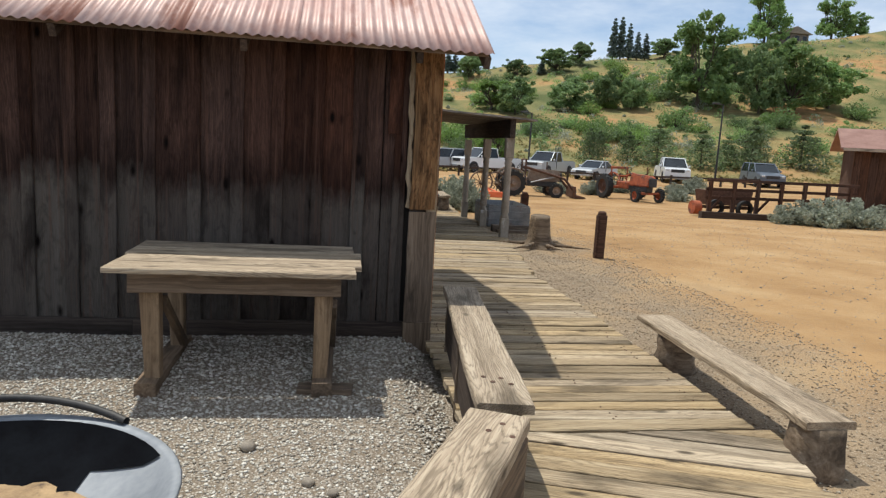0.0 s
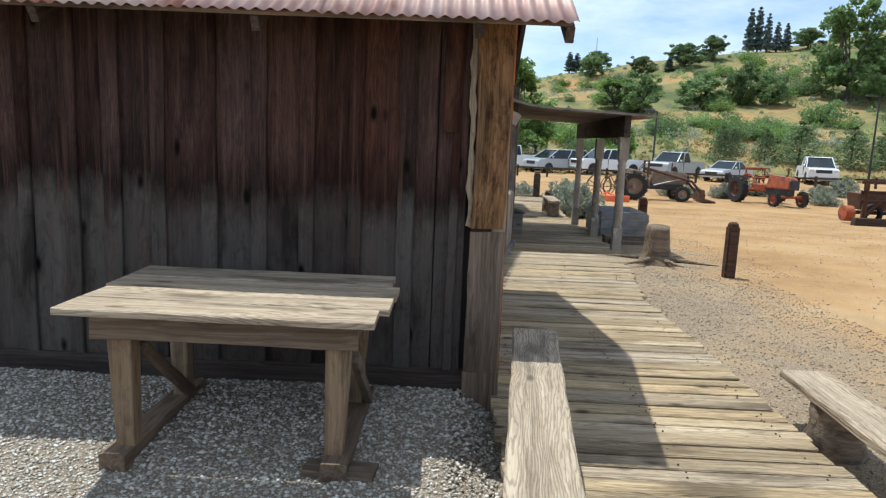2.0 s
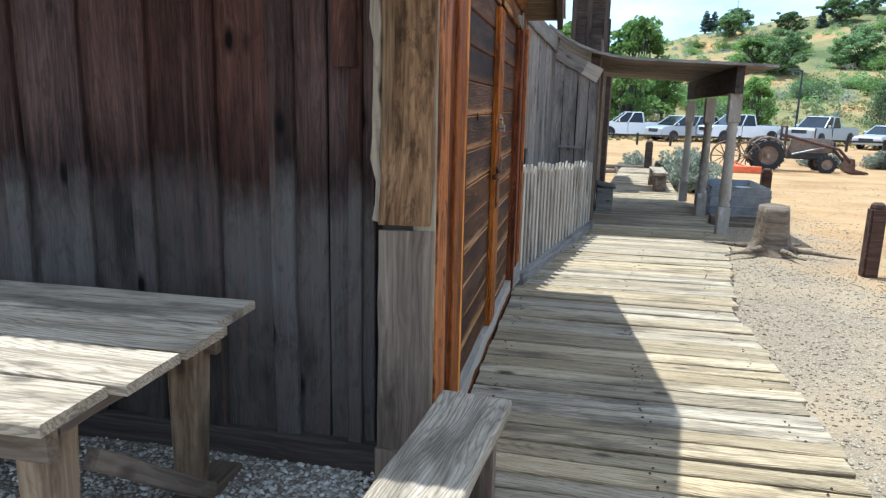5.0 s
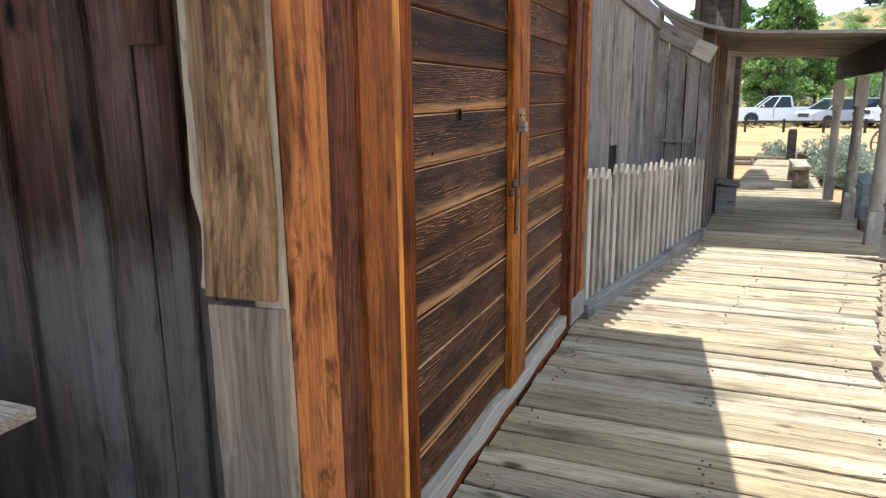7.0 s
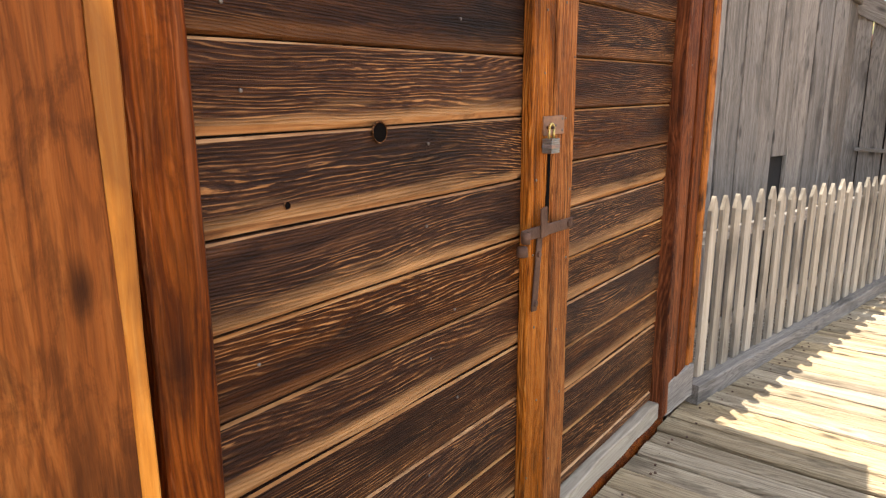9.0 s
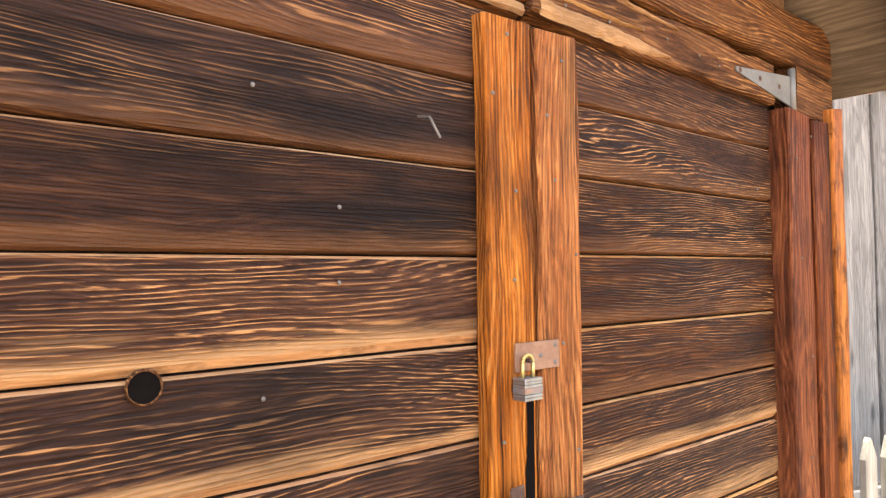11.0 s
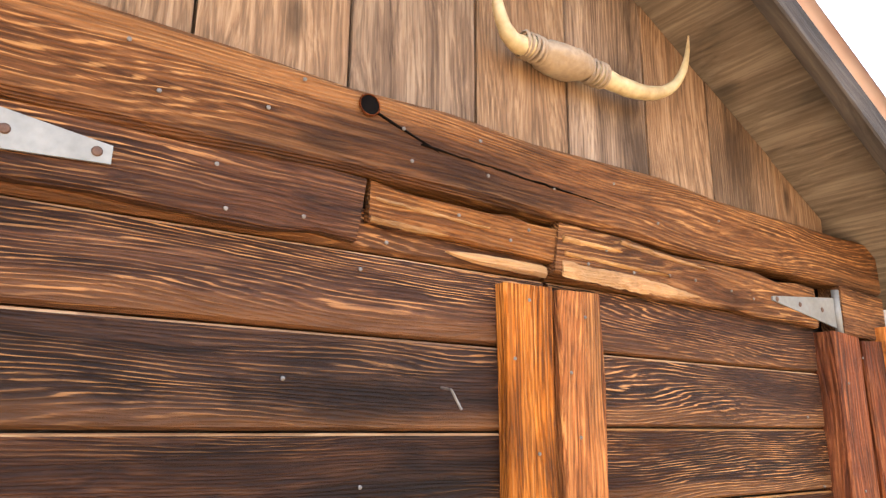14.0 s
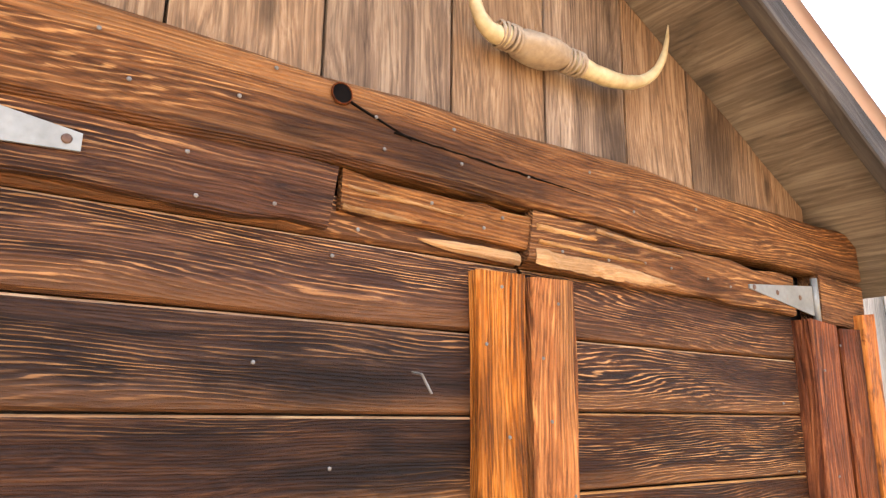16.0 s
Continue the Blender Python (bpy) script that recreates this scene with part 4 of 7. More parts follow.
nr = random.Random(3)
nails("nail_heads", door_1, [(yy + nr.uniform(-0.02, 0.02), (a + b) / 2 + nr.uniform(-0.05, 0.05)) for a, b in zip(left_seams, left_seams[1:-1]) for yy in ((0.78, 1.42) if nr.random() < 0.5 else (1.3,))])
nails("nail_heads", door_2, [(yy + nr.uniform(-0.03, 0.03), (a + b) / 2 + nr.uniform(-0.05, 0.05)) for a, b in zip(right_seams, right_seams[2:-1]) for yy in (2.88,) if nr.random() < 0.5])
nails("batten_nails", door_1, [(1.77 + nr.uniform(-0.02, 0.05), z) for z in (0.3, 0.55, 0.8, 1.03, 1.25, 1.55, 1.72, 1.9, 2.02)], 0.0345)
nails("batten_nails", door_2, [(1.94 + nr.uniform(-0.04, 0.05), z) for z in (0.3, 0.52, 0.75, 0.98, 1.2, 1.42, 1.6, 1.75, 1.88, 2.0)], 0.0315)
nails("rail_nails", door_1, [(0.85, 2.12), (1.15, 2.17), (1.17, 2.1), (1.3, 2.11), (1.46, 2.09), (1.62, 2.17), (1.75, 2.14), (1.8, 2.17)], 0.0295)
nails("rail_nails", door_2, [(1.97, 2.12), (2.03, 2.16), (2.12, 2.12), (2.25, 2.13), (2.35, 2.13), (2.5, 2.12), (2.6, 2.11)], 0.032)
nails("beam_nails", wall_east, [(1.0, 2.33), (1.05, 2.26), (1.22, 2.28), (1.28, 2.35), (1.48, 2.31), (1.5, 2.25), (1.66, 2.33), (1.68, 2.26), (1.86, 2.27), (2.05, 2.32), (2.2, 2.25), (2.45, 2.3), (0.8, 2.32)], 0.0465)
nails("trim_nails", wall_east, [(3.03 + nr.uniform(-0.03, 0.1), z) for z in (0.4, 0.7, 1.0, 1.3, 1.6, 1.9, 1.98)], 0.085 - 0.03)
bent = rod((0.004, 1.6, 1.84), (0.03, 1.605, 1.835), 0.0025, sides=6)
rod((0.03, 1.605, 1.835), (0.034, 1.625, 1.8), 0.0025, sides=6, bm=bent)
part("bent_nail", bent, M_NAIL, door_1, "bent nail")

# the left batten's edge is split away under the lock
# black strip on the batten face paints the gap's dark
dark_strip = bmesh.new()
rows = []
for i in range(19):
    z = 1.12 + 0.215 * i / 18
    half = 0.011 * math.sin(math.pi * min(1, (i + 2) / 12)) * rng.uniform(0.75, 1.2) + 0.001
    rows.append([dark_strip.verts.new((z, -0.013 - half * rng.uniform(0.3, 1.0), 0)), dark_strip.verts.new((z, -0.002, 0.0012)), dark_strip.verts.new((z, 0.006, 0))])
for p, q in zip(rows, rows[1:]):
    dark_strip.faces.new((p[0], p[1], q[1], q[0]))
    dark_strip.faces.new((p[1], p[2], q[2], q[1]))
part("split", dark_strip, M_HOLEDARK, door_1, "split between the battens, its dark painted on a strip", at=Matrix(((0, 0, 1, 0.0352), (0, 1, 0, 1.846), (1, 0, 0, 0), (0, 0, 0, 1))))

# threshold
sill = structure("door_sill", block((-0.02, 0.6, -0.05), (0.045, 3.02, 0.012), 0.006), M_REDTRIM, "worn door sill with chipped pale top")
board("sill_board", sill, (-0.01, 0.62, 0.052), (-0.01, 3.02, 0.052), (1, 0, 0), 0.085, 0.05, M_PICKET, rng, "chipped whitish sill board", rough=0.01, steps=14)
board("corner_block", sill, (0.02, 3.02, 0.085), (0.05, 3.3, 0.1), (1, 0, 0), 0.17, 0.035, M_GREY, rng)

# ---- mounted horns on the gable ----
horns = thing("mounted_horns", "pair of pale cattle horns on a rawhide wrapped skull plate", "horns", pose(0.03, 1.9, 2.6))


def horn(side):
    bm = bmesh.new()
    n, prev = 14, None
    pts = []
    for i in range(n + 1):
        k = i / n
        a = k * 1.5
        pts.append((Vector((0.05 + 0.03 * k, side * (0.1 + (0.34 if side > 0 else 0.13) * math.sin(a)), -0.03 - 0.035 * math.sin(k * 2.6) + 0.22 * k ** 2.3)), 0.023 * (1 - k) ** 0.7 + 0.002))
    for i, (c, r) in enumerate(pts):
        t = (pts[min(i + 1, n)][0] - pts[max(i - 1, 0)][0]).normalized()
        q = t.to_track_quat("Z", "Y")
        ring = [bm.verts.new(c + q @ Vector((r * math.cos(u), r * math.sin(u), 0)) * (1 + 0.05 * math.sin(i * 2.4))) for u in [2 * math.pi * s / 12 for s in range(12)]]
        if prev:
            for s in range(12):
                bm.faces.new((prev[s], prev[(s + 1) % 12], ring[(s + 1) % 12], ring[s]))
        else:
            bm.faces.new(ring[::-1])
        prev = ring
    bm.faces.new(prev)
    return bm


for s in (-1, 1):
    part("horn", horn(s), M_BONE, horns, at=pose(0.0, 1.9, 2.62), smooth=True)
bm = bmesh.new()
bmesh.ops.create_icosphere(bm, subdivisions=3, radius=1)
for v in bm.verts:
    v.co = Vector((v.co.x * 0.05, v.co.y * 0.1, v.co.z * 0.036)) * (1 + 0.12 * noise.noise(v.co * 2.2))
part("skull_plate", bm, M_SKULL, horns, "brown rawhide wrapped middle", at=pose(0.045, 1.9, 2.587), smooth=True)
for s in (-1, 1):
    bm = bmesh.new()
    for k in range(5):
        a = 2 * math.pi * k / 5
        joined(bm, lathe([(0.028, -0.004), (0.033, 0), (0.028, 0.004)], 12), pose(0, 0, 0.012 * (k - 2), 6 * math.cos(a), 6 * math.sin(a)))
    part("binding", bm, M_SKULL, horns, "wire binding", at=pose(0.05, 1.9 + s * 0.1, 2.587, 90, 0, 0), smooth=True)

# ---- the boardwalk ----
deck = structure("boardwalk", block((0.1, -1.8, -0.14), (0.18, 3.2, -0.06)), M_DARKTIMBER, "bleached plank boardwalk with gaps and knots")
for xx in (0.9, 1.6):
    part("stringer", block((xx, -1.8, -0.14), (xx + 0.08, 3.2, -0.055)), M_DARKTIMBER, deck)
for xx in (0.95, 1.6, 2.25):
    for y0 in range(3, 20, 2):
        z = deck_z(y0 + 1) - 0.06
        if y0 > 6 or xx < 1.9:
            part("stringer", block((xx, y0 + 0.2, z - 0.14), (xx + 0.08, y0 + 2.18, z - 0.02)), M_DARKTIMBER, deck)
part("edge_beam", block((1.70, -1.8, -0.16), (1.742, 3.0, -0.045), 0.006), M_TIMBER, deck)


def lerp_table(y, table):
    for (a, va), (b, vb) in zip(table, table[1:]):
        if y <= b:
            k = clamp01((y - a) / (b - a))
            return va + (vb - va) * k
    return table[-1][1]


DECK_L = [(-2, 0.02), (3.25, 0.02), (7.33, 0.66), (10, 0.74), (20, 1.75)]
DECK_R = [(-2, 1.76), (2.9, 1.77), (7.4, 2.56), (14, 2.66), (20, 3.1)]
y, i = -1.8, 0
while y < 20:
    w = rng.uniform(0.115, 0.165)
    yc = y + w / 2
    z = deck_z(yc) + rng.uniform(-0.005, 0.005)
    l, r = lerp_table(yc, DECK_L) + rng.uniform(-0.01, 0.01), lerp_table(yc, DECK_R) + rng.uniform(-0.018, 0.018)
    if 0.0 < yc < 3.2:
        l = max(l, 0.055)
    tilt = rng.uniform(-0.006, 0.006)
    ob = board("deck_plank", deck, (l, yc - tilt, z - 0.04), (r, yc + tilt, z - 0.04 + rng.uniform(-0.006, 0.006)), (0, 0, 1), w - rng.choice((0.008, 0.011, 0.014, 0.019, 0.026)), 0.04, M_DECK, rng, rough=0.004, edge=0.006, steps=7, sag=rng.uniform(-0.004, 0.006), cup=rng.uniform(0, 0.003))
    y += w
# the turned stretch that the walk starts on
TURN = radians(-19)
ux, uy = Vector((math.cos(TURN), math.sin(TURN), 0)), Vector((-math.sin(TURN), math.cos(TURN), 0))
org = Vector((0.03, -1.81, 0))
s = 0.62
while s > -5.2:
    w = rng.uniform(0.13, 0.17)
    s1 = s - w
    corners = [org + ux * a + uy * (b + 0.005 * c) for a, b, c in ((-0.05, s, -1), (-0.05, s1, 1), (1.77 + rng.uniform(-0.03, 0.04), s1, 1), (1.77 + rng.uniform(-0.03, 0.04), s, -1))]
    cut = []
    for p, q in zip(corners, corners[1:] + corners[:1]):
        if p.y <= -1.81:
            cut.append(p)
        if (p.y + 1.81) * (q.y + 1.81) < 0:
            cut.append(p.lerp(q, (-1.81 - p.y) / (q.y - p.y)))
    if len(cut) >= 3:
        base = org + ux * 0 + uy * s1
        z = rng.uniform(-0.006, 0.004)
        back = Matrix((ux, uy, Vector((0, 0, 1)))).to_4x4()
        bm = bmesh.new()
        loc = [back.to_3x3() @ (c - base) for c in cut]
        top = [bm.verts.new((v.x, v.y, 0)) for v in loc]
        low = [bm.verts.new((v.x, v.y, -0.04)) for v in loc]
        bm.faces.new(top)
        bm.faces.new(low[::-1])
        for a in range(len(top)):
            b = (a + 1) % len(top)
            bm.faces.new((top[b], top[a], low[a], low[b]))
        bmesh.ops.recalc_face_normals(bm, faces=bm.faces[:])
        bmesh.ops.bevel(bm, geom=[e for e in bm.edges if all(v.co.z > -0.01 for v in e.verts)], offset=0.004, segments=1, affect="EDGES")
        part("deck_plank", bm, M_DECK, deck, at=Matrix.Translation(base + Vector((0, 0, z))) @ back.to_3x3().inverted().to_4x4())
    s = s1

# nail heads in pairs over the stringers
nd = random.Random(17)
bm = bmesh.new()
for i in range(250):
    yy = -1.7 + i * 0.038
    for xx in (0.16, 0.94, 1.62):
        if nd.random() < 0.5:
            px = xx + (lerp_table(yy, DECK_L) - 0.02) + nd.uniform(-0.03, 0.03)
            joined(bm, lathe([(0.0001, 0.0018), (0.0055, 0.0012), (0.006, -0.004)], 6), Matrix.Translation((px, yy + nd.uniform(-0.015, 0.015), deck_z(yy) + 0.001)))
tagged(part("nail_heads", bm, M_RUST, deck, "dark nail heads in the planks"), kind="stuff")

# ---- table, benches, fire bowl ----
table = thing("work_table", "rough wooden work table with a bleached plank top", "table", pose(-1.3, -0.68, -0.05))


def tapered_leg(x, y, out):
    """A hewn leg, thick at the top, its outer face drawn in towards the foot."""
    bm = block((-0.06, -0.055, 0.03), (0.06, 0.055, 0.722), 0.006)
    for v in bm.verts:
        if v.co.z < 0.3:
            v.co.x = v.co.x * 0.74 - out * 0.018
            v.co.y *= 0.8
    bm.transform(Matrix.Rotation(math.pi / 2, 4, "Y"))
    part("leg", bm, M_LEG, table, at=Matrix.Translation((x, y, 0)) @ pose(0, 0, 0, 0, -90))


for yy, w in ((-1.13, 0.24), (-0.88, 0.25), (-0.62, 0.25), (-0.345, 0.28)):
    board("top_plank", table, (-2.03 + rng.uniform(-0.02, 0.02), yy, 0.725), (-0.57 + rng.uniform(-0.03, 0.03), yy, 0.725), (0, 0, 1), w - 0.008, 0.032, M_BENCH, rng, rough=0.006)
for yy in (-1.1, -0.32):
    board("apron", table, (-1.92, yy, 0.65), (-0.68, yy, 0.65), (0, -1, 0), 0.12, 0.04, M_TIMBER, rng)
for xx in (-1.93, -0.72):
    board("end_rail", table, (xx, -1.1, 0.68), (xx, -0.3, 0.68), (1, 0, 0), 0.075, 0.04, M_TIMBER, rng)
for xx in (-1.86, -0.82):
    for yy in (-1.03, -0.36):
        tapered_leg(xx + 0.04, yy, -1 if xx < -1.3 else 1)
    board("skid", table, (xx + 0.04, -1.17, -0.06), (xx + 0.04, -0.14, -0.06), (0, 0, 1), 0.13, 0.105, M_TIMBER, rng)
    board("brace", table, (xx + 0.08, -0.36, 0.05), (xx + 0.08, -0.95, 0.5), (1, 0, 0), 0.06, 0.04, M_TIMBER, rng)


def plank_bench(label, a, b, z, width, thick, legs):
    """A single plank on supports; legs: list of (share of the length, kind)."""
    a, b = Vector((*a, z)), Vector((*b, z))
    way = (b - a).normalized()
    t = thing("plank_bench", label, "bench", Matrix.Translation(a.lerp(b, 0.5) - Vector((0, 0, z))))
    board("seat", t, a - Vector((0, 0, thick)), b - Vector((0, 0, thick)), (0, 0, 1), width, thick, M_BENCH, rng, rough=0.005, edge=0.008, steps=12)
    for k, kind in legs:
        c = a.lerp(b, k)
        g = ground_z(c.x, c.y) - 0.03
        if kind == "log":
            bm = bmesh.new()
            rod((0, 0, 0), (0, 0, z - thick - g), 0.17, 0.14, 20, bm, 5, 0.006, rng)
            part("log_support", bm, M_LOG, t, "split log support", at=Matrix.Translation((c.x, c.y, g)) @ pose(0, 0, 0, 0, 0, rng.uniform(0, 90)), smooth=True)
        else:
            n = Vector((-way.y, way.x, 0))
            board("support", t, c + Vector((0, 0, g)) - Vector((0, 0, z)) , Vector((c.x, c.y, z - thick)), way, width * 0.82, 0.05, M_TIMBER, rng)
    return t


def seat_bolts(t, spots, z):
    for x, y in spots:
        part("bolt", joined(bmesh.new(), lathe([(0.0001, 0.002), (0.012, 0.002), (0.013, 0.0)], 10), Matrix.Translation((x, y, z))), M_RUST, t)


b1 = plank_bench("long bleached plank bench beside the boardwalk", (0.018, -2.57), (0.238, -0.2), 0.472, 0.255, 0.045, ((0.06, "board"), (0.5, "board"), (0.93, "board")))
seat_bolts(b1, ((0.02, -2.3), (0.07, -2.25), (-0.01, -2.23), (0.1, -2.33)), 0.473)
board("side_board", b1, (-0.06, -2.45, 0.2), (0.13, -0.3, 0.2), (1, -0.08, 0), 0.3, 0.03, M_DARKTIMBER, rng)
b2 = plank_bench("bleached plank bench turned towards the yard's corner", (-0.69, -3.95), (-0.035, -2.66), 0.472, 0.26, 0.06, ((0.08, "board"), (0.9, "board")))
seat_bolts(b2, ((-0.05, -2.78), (-0.04, -2.9), (-0.12, -2.84)), 0.473)
board("side_board", b2, (-0.6, -3.95, 0.24), (0.04, -2.75, 0.24), (0.9, -0.43, 0), 0.33, 0.03, M_TIMBER, rng)
b3 = plank_bench("low plank bench on two log stumps at the boardwalk's edge", (1.935, -2.17), (2.0, 0.08), 0.205, 0.3, 0.045, ((0.045, "log"), (0.8, "log")))

tagged(board("loose_plank", None, (-0.93, -1.08, -0.035), (-0.58, -1.1, -0.035), (0, 0, 1), 0.13, 0.035, M_TIMBER, rng), "short grey plank lying on the gravel by the table", "plank")
BX, BY, BZ = -2.14, -2.65, -0.14
bowl = thing("fire_bowl", "blackened iron fire bowl with rusty ash inside", "fire pit", pose(BX, BY, BZ))
bm = lathe([(0.3, 0.0), (0.52, 0.05), (0.74, 0.18), (0.8, 0.25), (0.83, 0.262), (0.82, 0.272), (0.785, 0.262), (0.72, 0.19), (0.5, 0.075), (0.28, 0.035), (0.0001, 0.03)], 48)
part("bowl_shell", bm, M_BOWL, bowl, at=pose(BX, BY, BZ), smooth=True)
# lining round the bowl's shaded side: soot plus shade put into the colour
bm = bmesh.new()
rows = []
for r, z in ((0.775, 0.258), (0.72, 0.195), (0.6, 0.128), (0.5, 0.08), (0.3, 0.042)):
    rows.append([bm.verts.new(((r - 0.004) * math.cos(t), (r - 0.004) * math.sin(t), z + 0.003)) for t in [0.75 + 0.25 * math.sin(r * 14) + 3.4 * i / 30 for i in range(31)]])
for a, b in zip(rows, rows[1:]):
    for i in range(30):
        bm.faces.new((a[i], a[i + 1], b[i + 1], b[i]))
part("soot", bm, M_SOOTSHADE, bowl, "black lining of soot and painted shade", at=pose(BX, BY, BZ), smooth=True)
bm = lathe([(0.5, 0.085), (0.36, 0.075), (0.16, 0.07), (0.0001, 0.075)], 36)
for v in bm.verts:
    v.co.z += 0.022 * noise.noise(v.co * 9)
    v.co.x *= 1 + 0.2 * noise.noise(v.co * 4)
part("ash", bm, M_ASH, bowl, "rusty ash and crumbs", at=pose(BX, BY, BZ), smooth=True)
bm = bmesh.new()
prev = None
for i in range(17):
    t = 1.0 + 1.7 * i / 16
    c = Vector((0.82 * math.cos(t), 0.82 * math.sin(t), 0.285 + 0.075 * math.sin(math.pi * i / 16)))
    q = Vector((-math.sin(t), math.cos(t), 0)).to_track_quat("Z", "Y")
    ring = [bm.verts.new(c + q @ Vector((0.02 * math.cos(u), 0.02 * math.sin(u), 0))) for u in [2 * math.pi * k / 8 for k in range(8)]]
    if prev:
        for k in range(8):
            bm.faces.new((prev[k], prev[(k + 1) % 8], ring[(k + 1) % 8], ring[k]))
    prev = ring
part("handle", bm, M_DARKIRON, bowl, "bent iron handle", at=pose(BX, BY, BZ), smooth=True)


# ---- the grey shed and its picket fence ----
F0, F1 = Vector((0.07, 3.40, 0)), Vector((0.70, 7.33, 0))
F_WAY = (F1 - F0).normalized()
F_OUT = Vector((F_WAY.y, -F_WAY.x, 0))
RECESS = 0.6


def along(s, out=0.0, z=0.0):
    p = F0 + F_WAY * s + F_OUT * out
    p.z = z
    return p


bm = block((0, 0, -0.6), (4.05, 0.08, 2.25))
bm.transform(aligned(along(-0.1, -RECESS - 0.03), along(1, -RECESS - 0.03), (0, 0, 1)))
wall_shed = structure("wall_shed", bm, M_INSIDE, "grey weathered upright board shed wall")


def shed_top(s):
    return 2.8 - 0.12 * max(0, s)


SHED_SEAMS = (-0.05, 0.3, 0.65, 0.98, 1.3, 1.62, 1.93, 2.25, 2.55, 2.93, 3.3, 3.66, 3.98)
for s, e in zip(SHED_SEAMS, SHED_SEAMS[1:]):
    c, w = (s + e) / 2, e - s
    foot = 0.98 if s == 2.25 else deck_z(3.4 + c) - 0.05
    board("shed_board", wall_shed, along(c, -RECESS - 0.025, foot), along(c + rng.uniform(-0.012, 0.012), -RECESS - 0.025, shed_top(c) + 0.02), F_OUT, w - rng.uniform(0.008, 0.036), 0.028 + rng.uniform(0, 0.012), M_GREY, rng, rough=0.006)
board("rake_board", wall_shed, along(-0.1, -RECESS + 0.01, shed_top(-0.1) - 0.02), along(3.96, -RECESS + 0.01, shed_top(3.96) - 0.02), F_OUT, 0.2, 0.03, M_GREY, rng, rough=0.006)
bm = bmesh.new()
q = [along(-0.15, -RECESS - 0.02), along(3.7, -RECESS - 0.02), along(3.7, -3.6), along(-0.15, -3.6)]
zs = [shed_top(0) + 0.09, shed_top(3.7) + 0.09, shed_top(3.7) + 0.4, shed_top(0) + 0.4]
top = [bm.verts.new((p.x, p.y, z)) for p, z in zip(q, zs)]
low = [bm.verts.new((p.x, p.y, z - 0.05)) for p, z in zip(q, zs)]
bm.faces.new(top)
bm.faces.new(low[::-1])
for i in range(4):
    bm.faces.new((top[(i + 1) % 4], top[i], low[i], low[(i + 1) % 4]))
bmesh.ops.recalc_face_normals(bm, faces=bm.faces[:])
structure("roof_shed", bm, M_DARKTIMBER, "low dark lean-to roof over the shed")

fence = thing("picket_fence", "bleached pointed picket fence on a grey sill", "fence", Matrix.Translation(along(2, 0)))
fbase = lambda s: deck_z(3.4 + s)
board("sill", fence, along(-0.08, 0.0, fbase(0) + 0.0), along(4.0, 0.0, fbase(4.0)), (0, 0, 1), 0.12, 0.1, M_GREY, rng, rough=0.006, steps=12)
for z in (0.33, 0.82):
    board("rail", fence, along(-0.05, -0.05, fbase(0) + z), along(3.95, -0.05, fbase(3.95) + z - 0.02), F_OUT, 0.07, 0.03, M_GREY, rng)
pr = random.Random(11)
for i in range(22):
    s = 0.05 + i * 0.135 + i * i * 0.0023
    w, h = pr.uniform(0.066, 0.076) + 0.0018 * i, 0.93 - i * 0.004 + pr.uniform(-0.02, 0.02)
    bm = bmesh.new()
    prism([(0, -w / 2), (0, w / 2), (h - 0.07, w / 2), (h - 0.01, 0.008), (h, 0), (h - 0.01, -0.008), (h - 0.07, -w / 2)], 0.02, bm)
    bmesh.ops.recalc_face_normals(bm, faces=bm.faces[:])
    m = aligned(along(s, 0.0, fbase(s) + 0.095), along(s + pr.uniform(-0.012, 0.012), 0.0, fbase(s) + 1), F_OUT)
    part("picket", bm, M_PICKET, fence, at=m @ pose(0, 0, 0, 90, 0, 0) @ Matrix.Translation((0, -0.02, 0)))

# wall beside the porch, and the cabin at the end
bm = block((0, 0, -0.6), (3.4, 0.12, 2.45))
bm.transform(aligned((0.70, 7.42, 0), (0.80, 10.8, 0), (0, 0, 1)))
wall_porch = structure("wall_porch", bm, M_DARKTIMBER, "dark plank wall under the porch roof")
for i in range(14):
    s = 0.01 + i * 0.242
    a = Vector((0.70, 7.42, 0)).lerp(Vector((0.80, 10.8, 0)), (s + 0.12) / 3.38)
    board("wall_board", wall_porch, (a.x, a.y, -0.45), (a.x, a.y, 2.4), (1, -0.03, 0), 0.235, 0.025, M_DARKTIMBER if i % 3 else M_TIMBER, rng)
# the shed's end closes against the porch wall under the falling rake
wall_return = structure("wall_return", block((0.06, 7.375, -0.6), (0.7, 7.45, 1.84)), M_INSIDE, "grey upright boards closing the shed beside the porch")
for x0, x1 in ((0.07, 0.225), (0.23, 0.42), (0.425, 0.575), (0.58, 0.7)):
    c = (x0 + x1) / 2
    board("wall_board", wall_return, (c, 7.375, -0.4), (c + rng.uniform(-0.005, 0.005), 7.375, 2.23 - 0.53 * c), (0, -1, 0), x1 - x0 - 0.006, 0.028, M_GREY, rng)
board("rake_board", wall_return, (0.03, 7.345, 2.27), (0.5, 7.345, 2.02), (0, -1, 0), 0.18, 0.03, M_GREY, rng, rough=0.006)
board("rake_board", wall_return, (0.505, 7.345, 2.015), (0.71, 7.345, 1.91), (0, -1, 0), 0.2, 0.03, M_PICKET, rng, "pale spliced end of the rake board", rough=0.006)
board("ledge", wall_return, (0.2, 7.33, 0.94), (0.52, 7.33, 0.93), (0, 0, 1), 0.07, 0.03, M_GREY, rng)
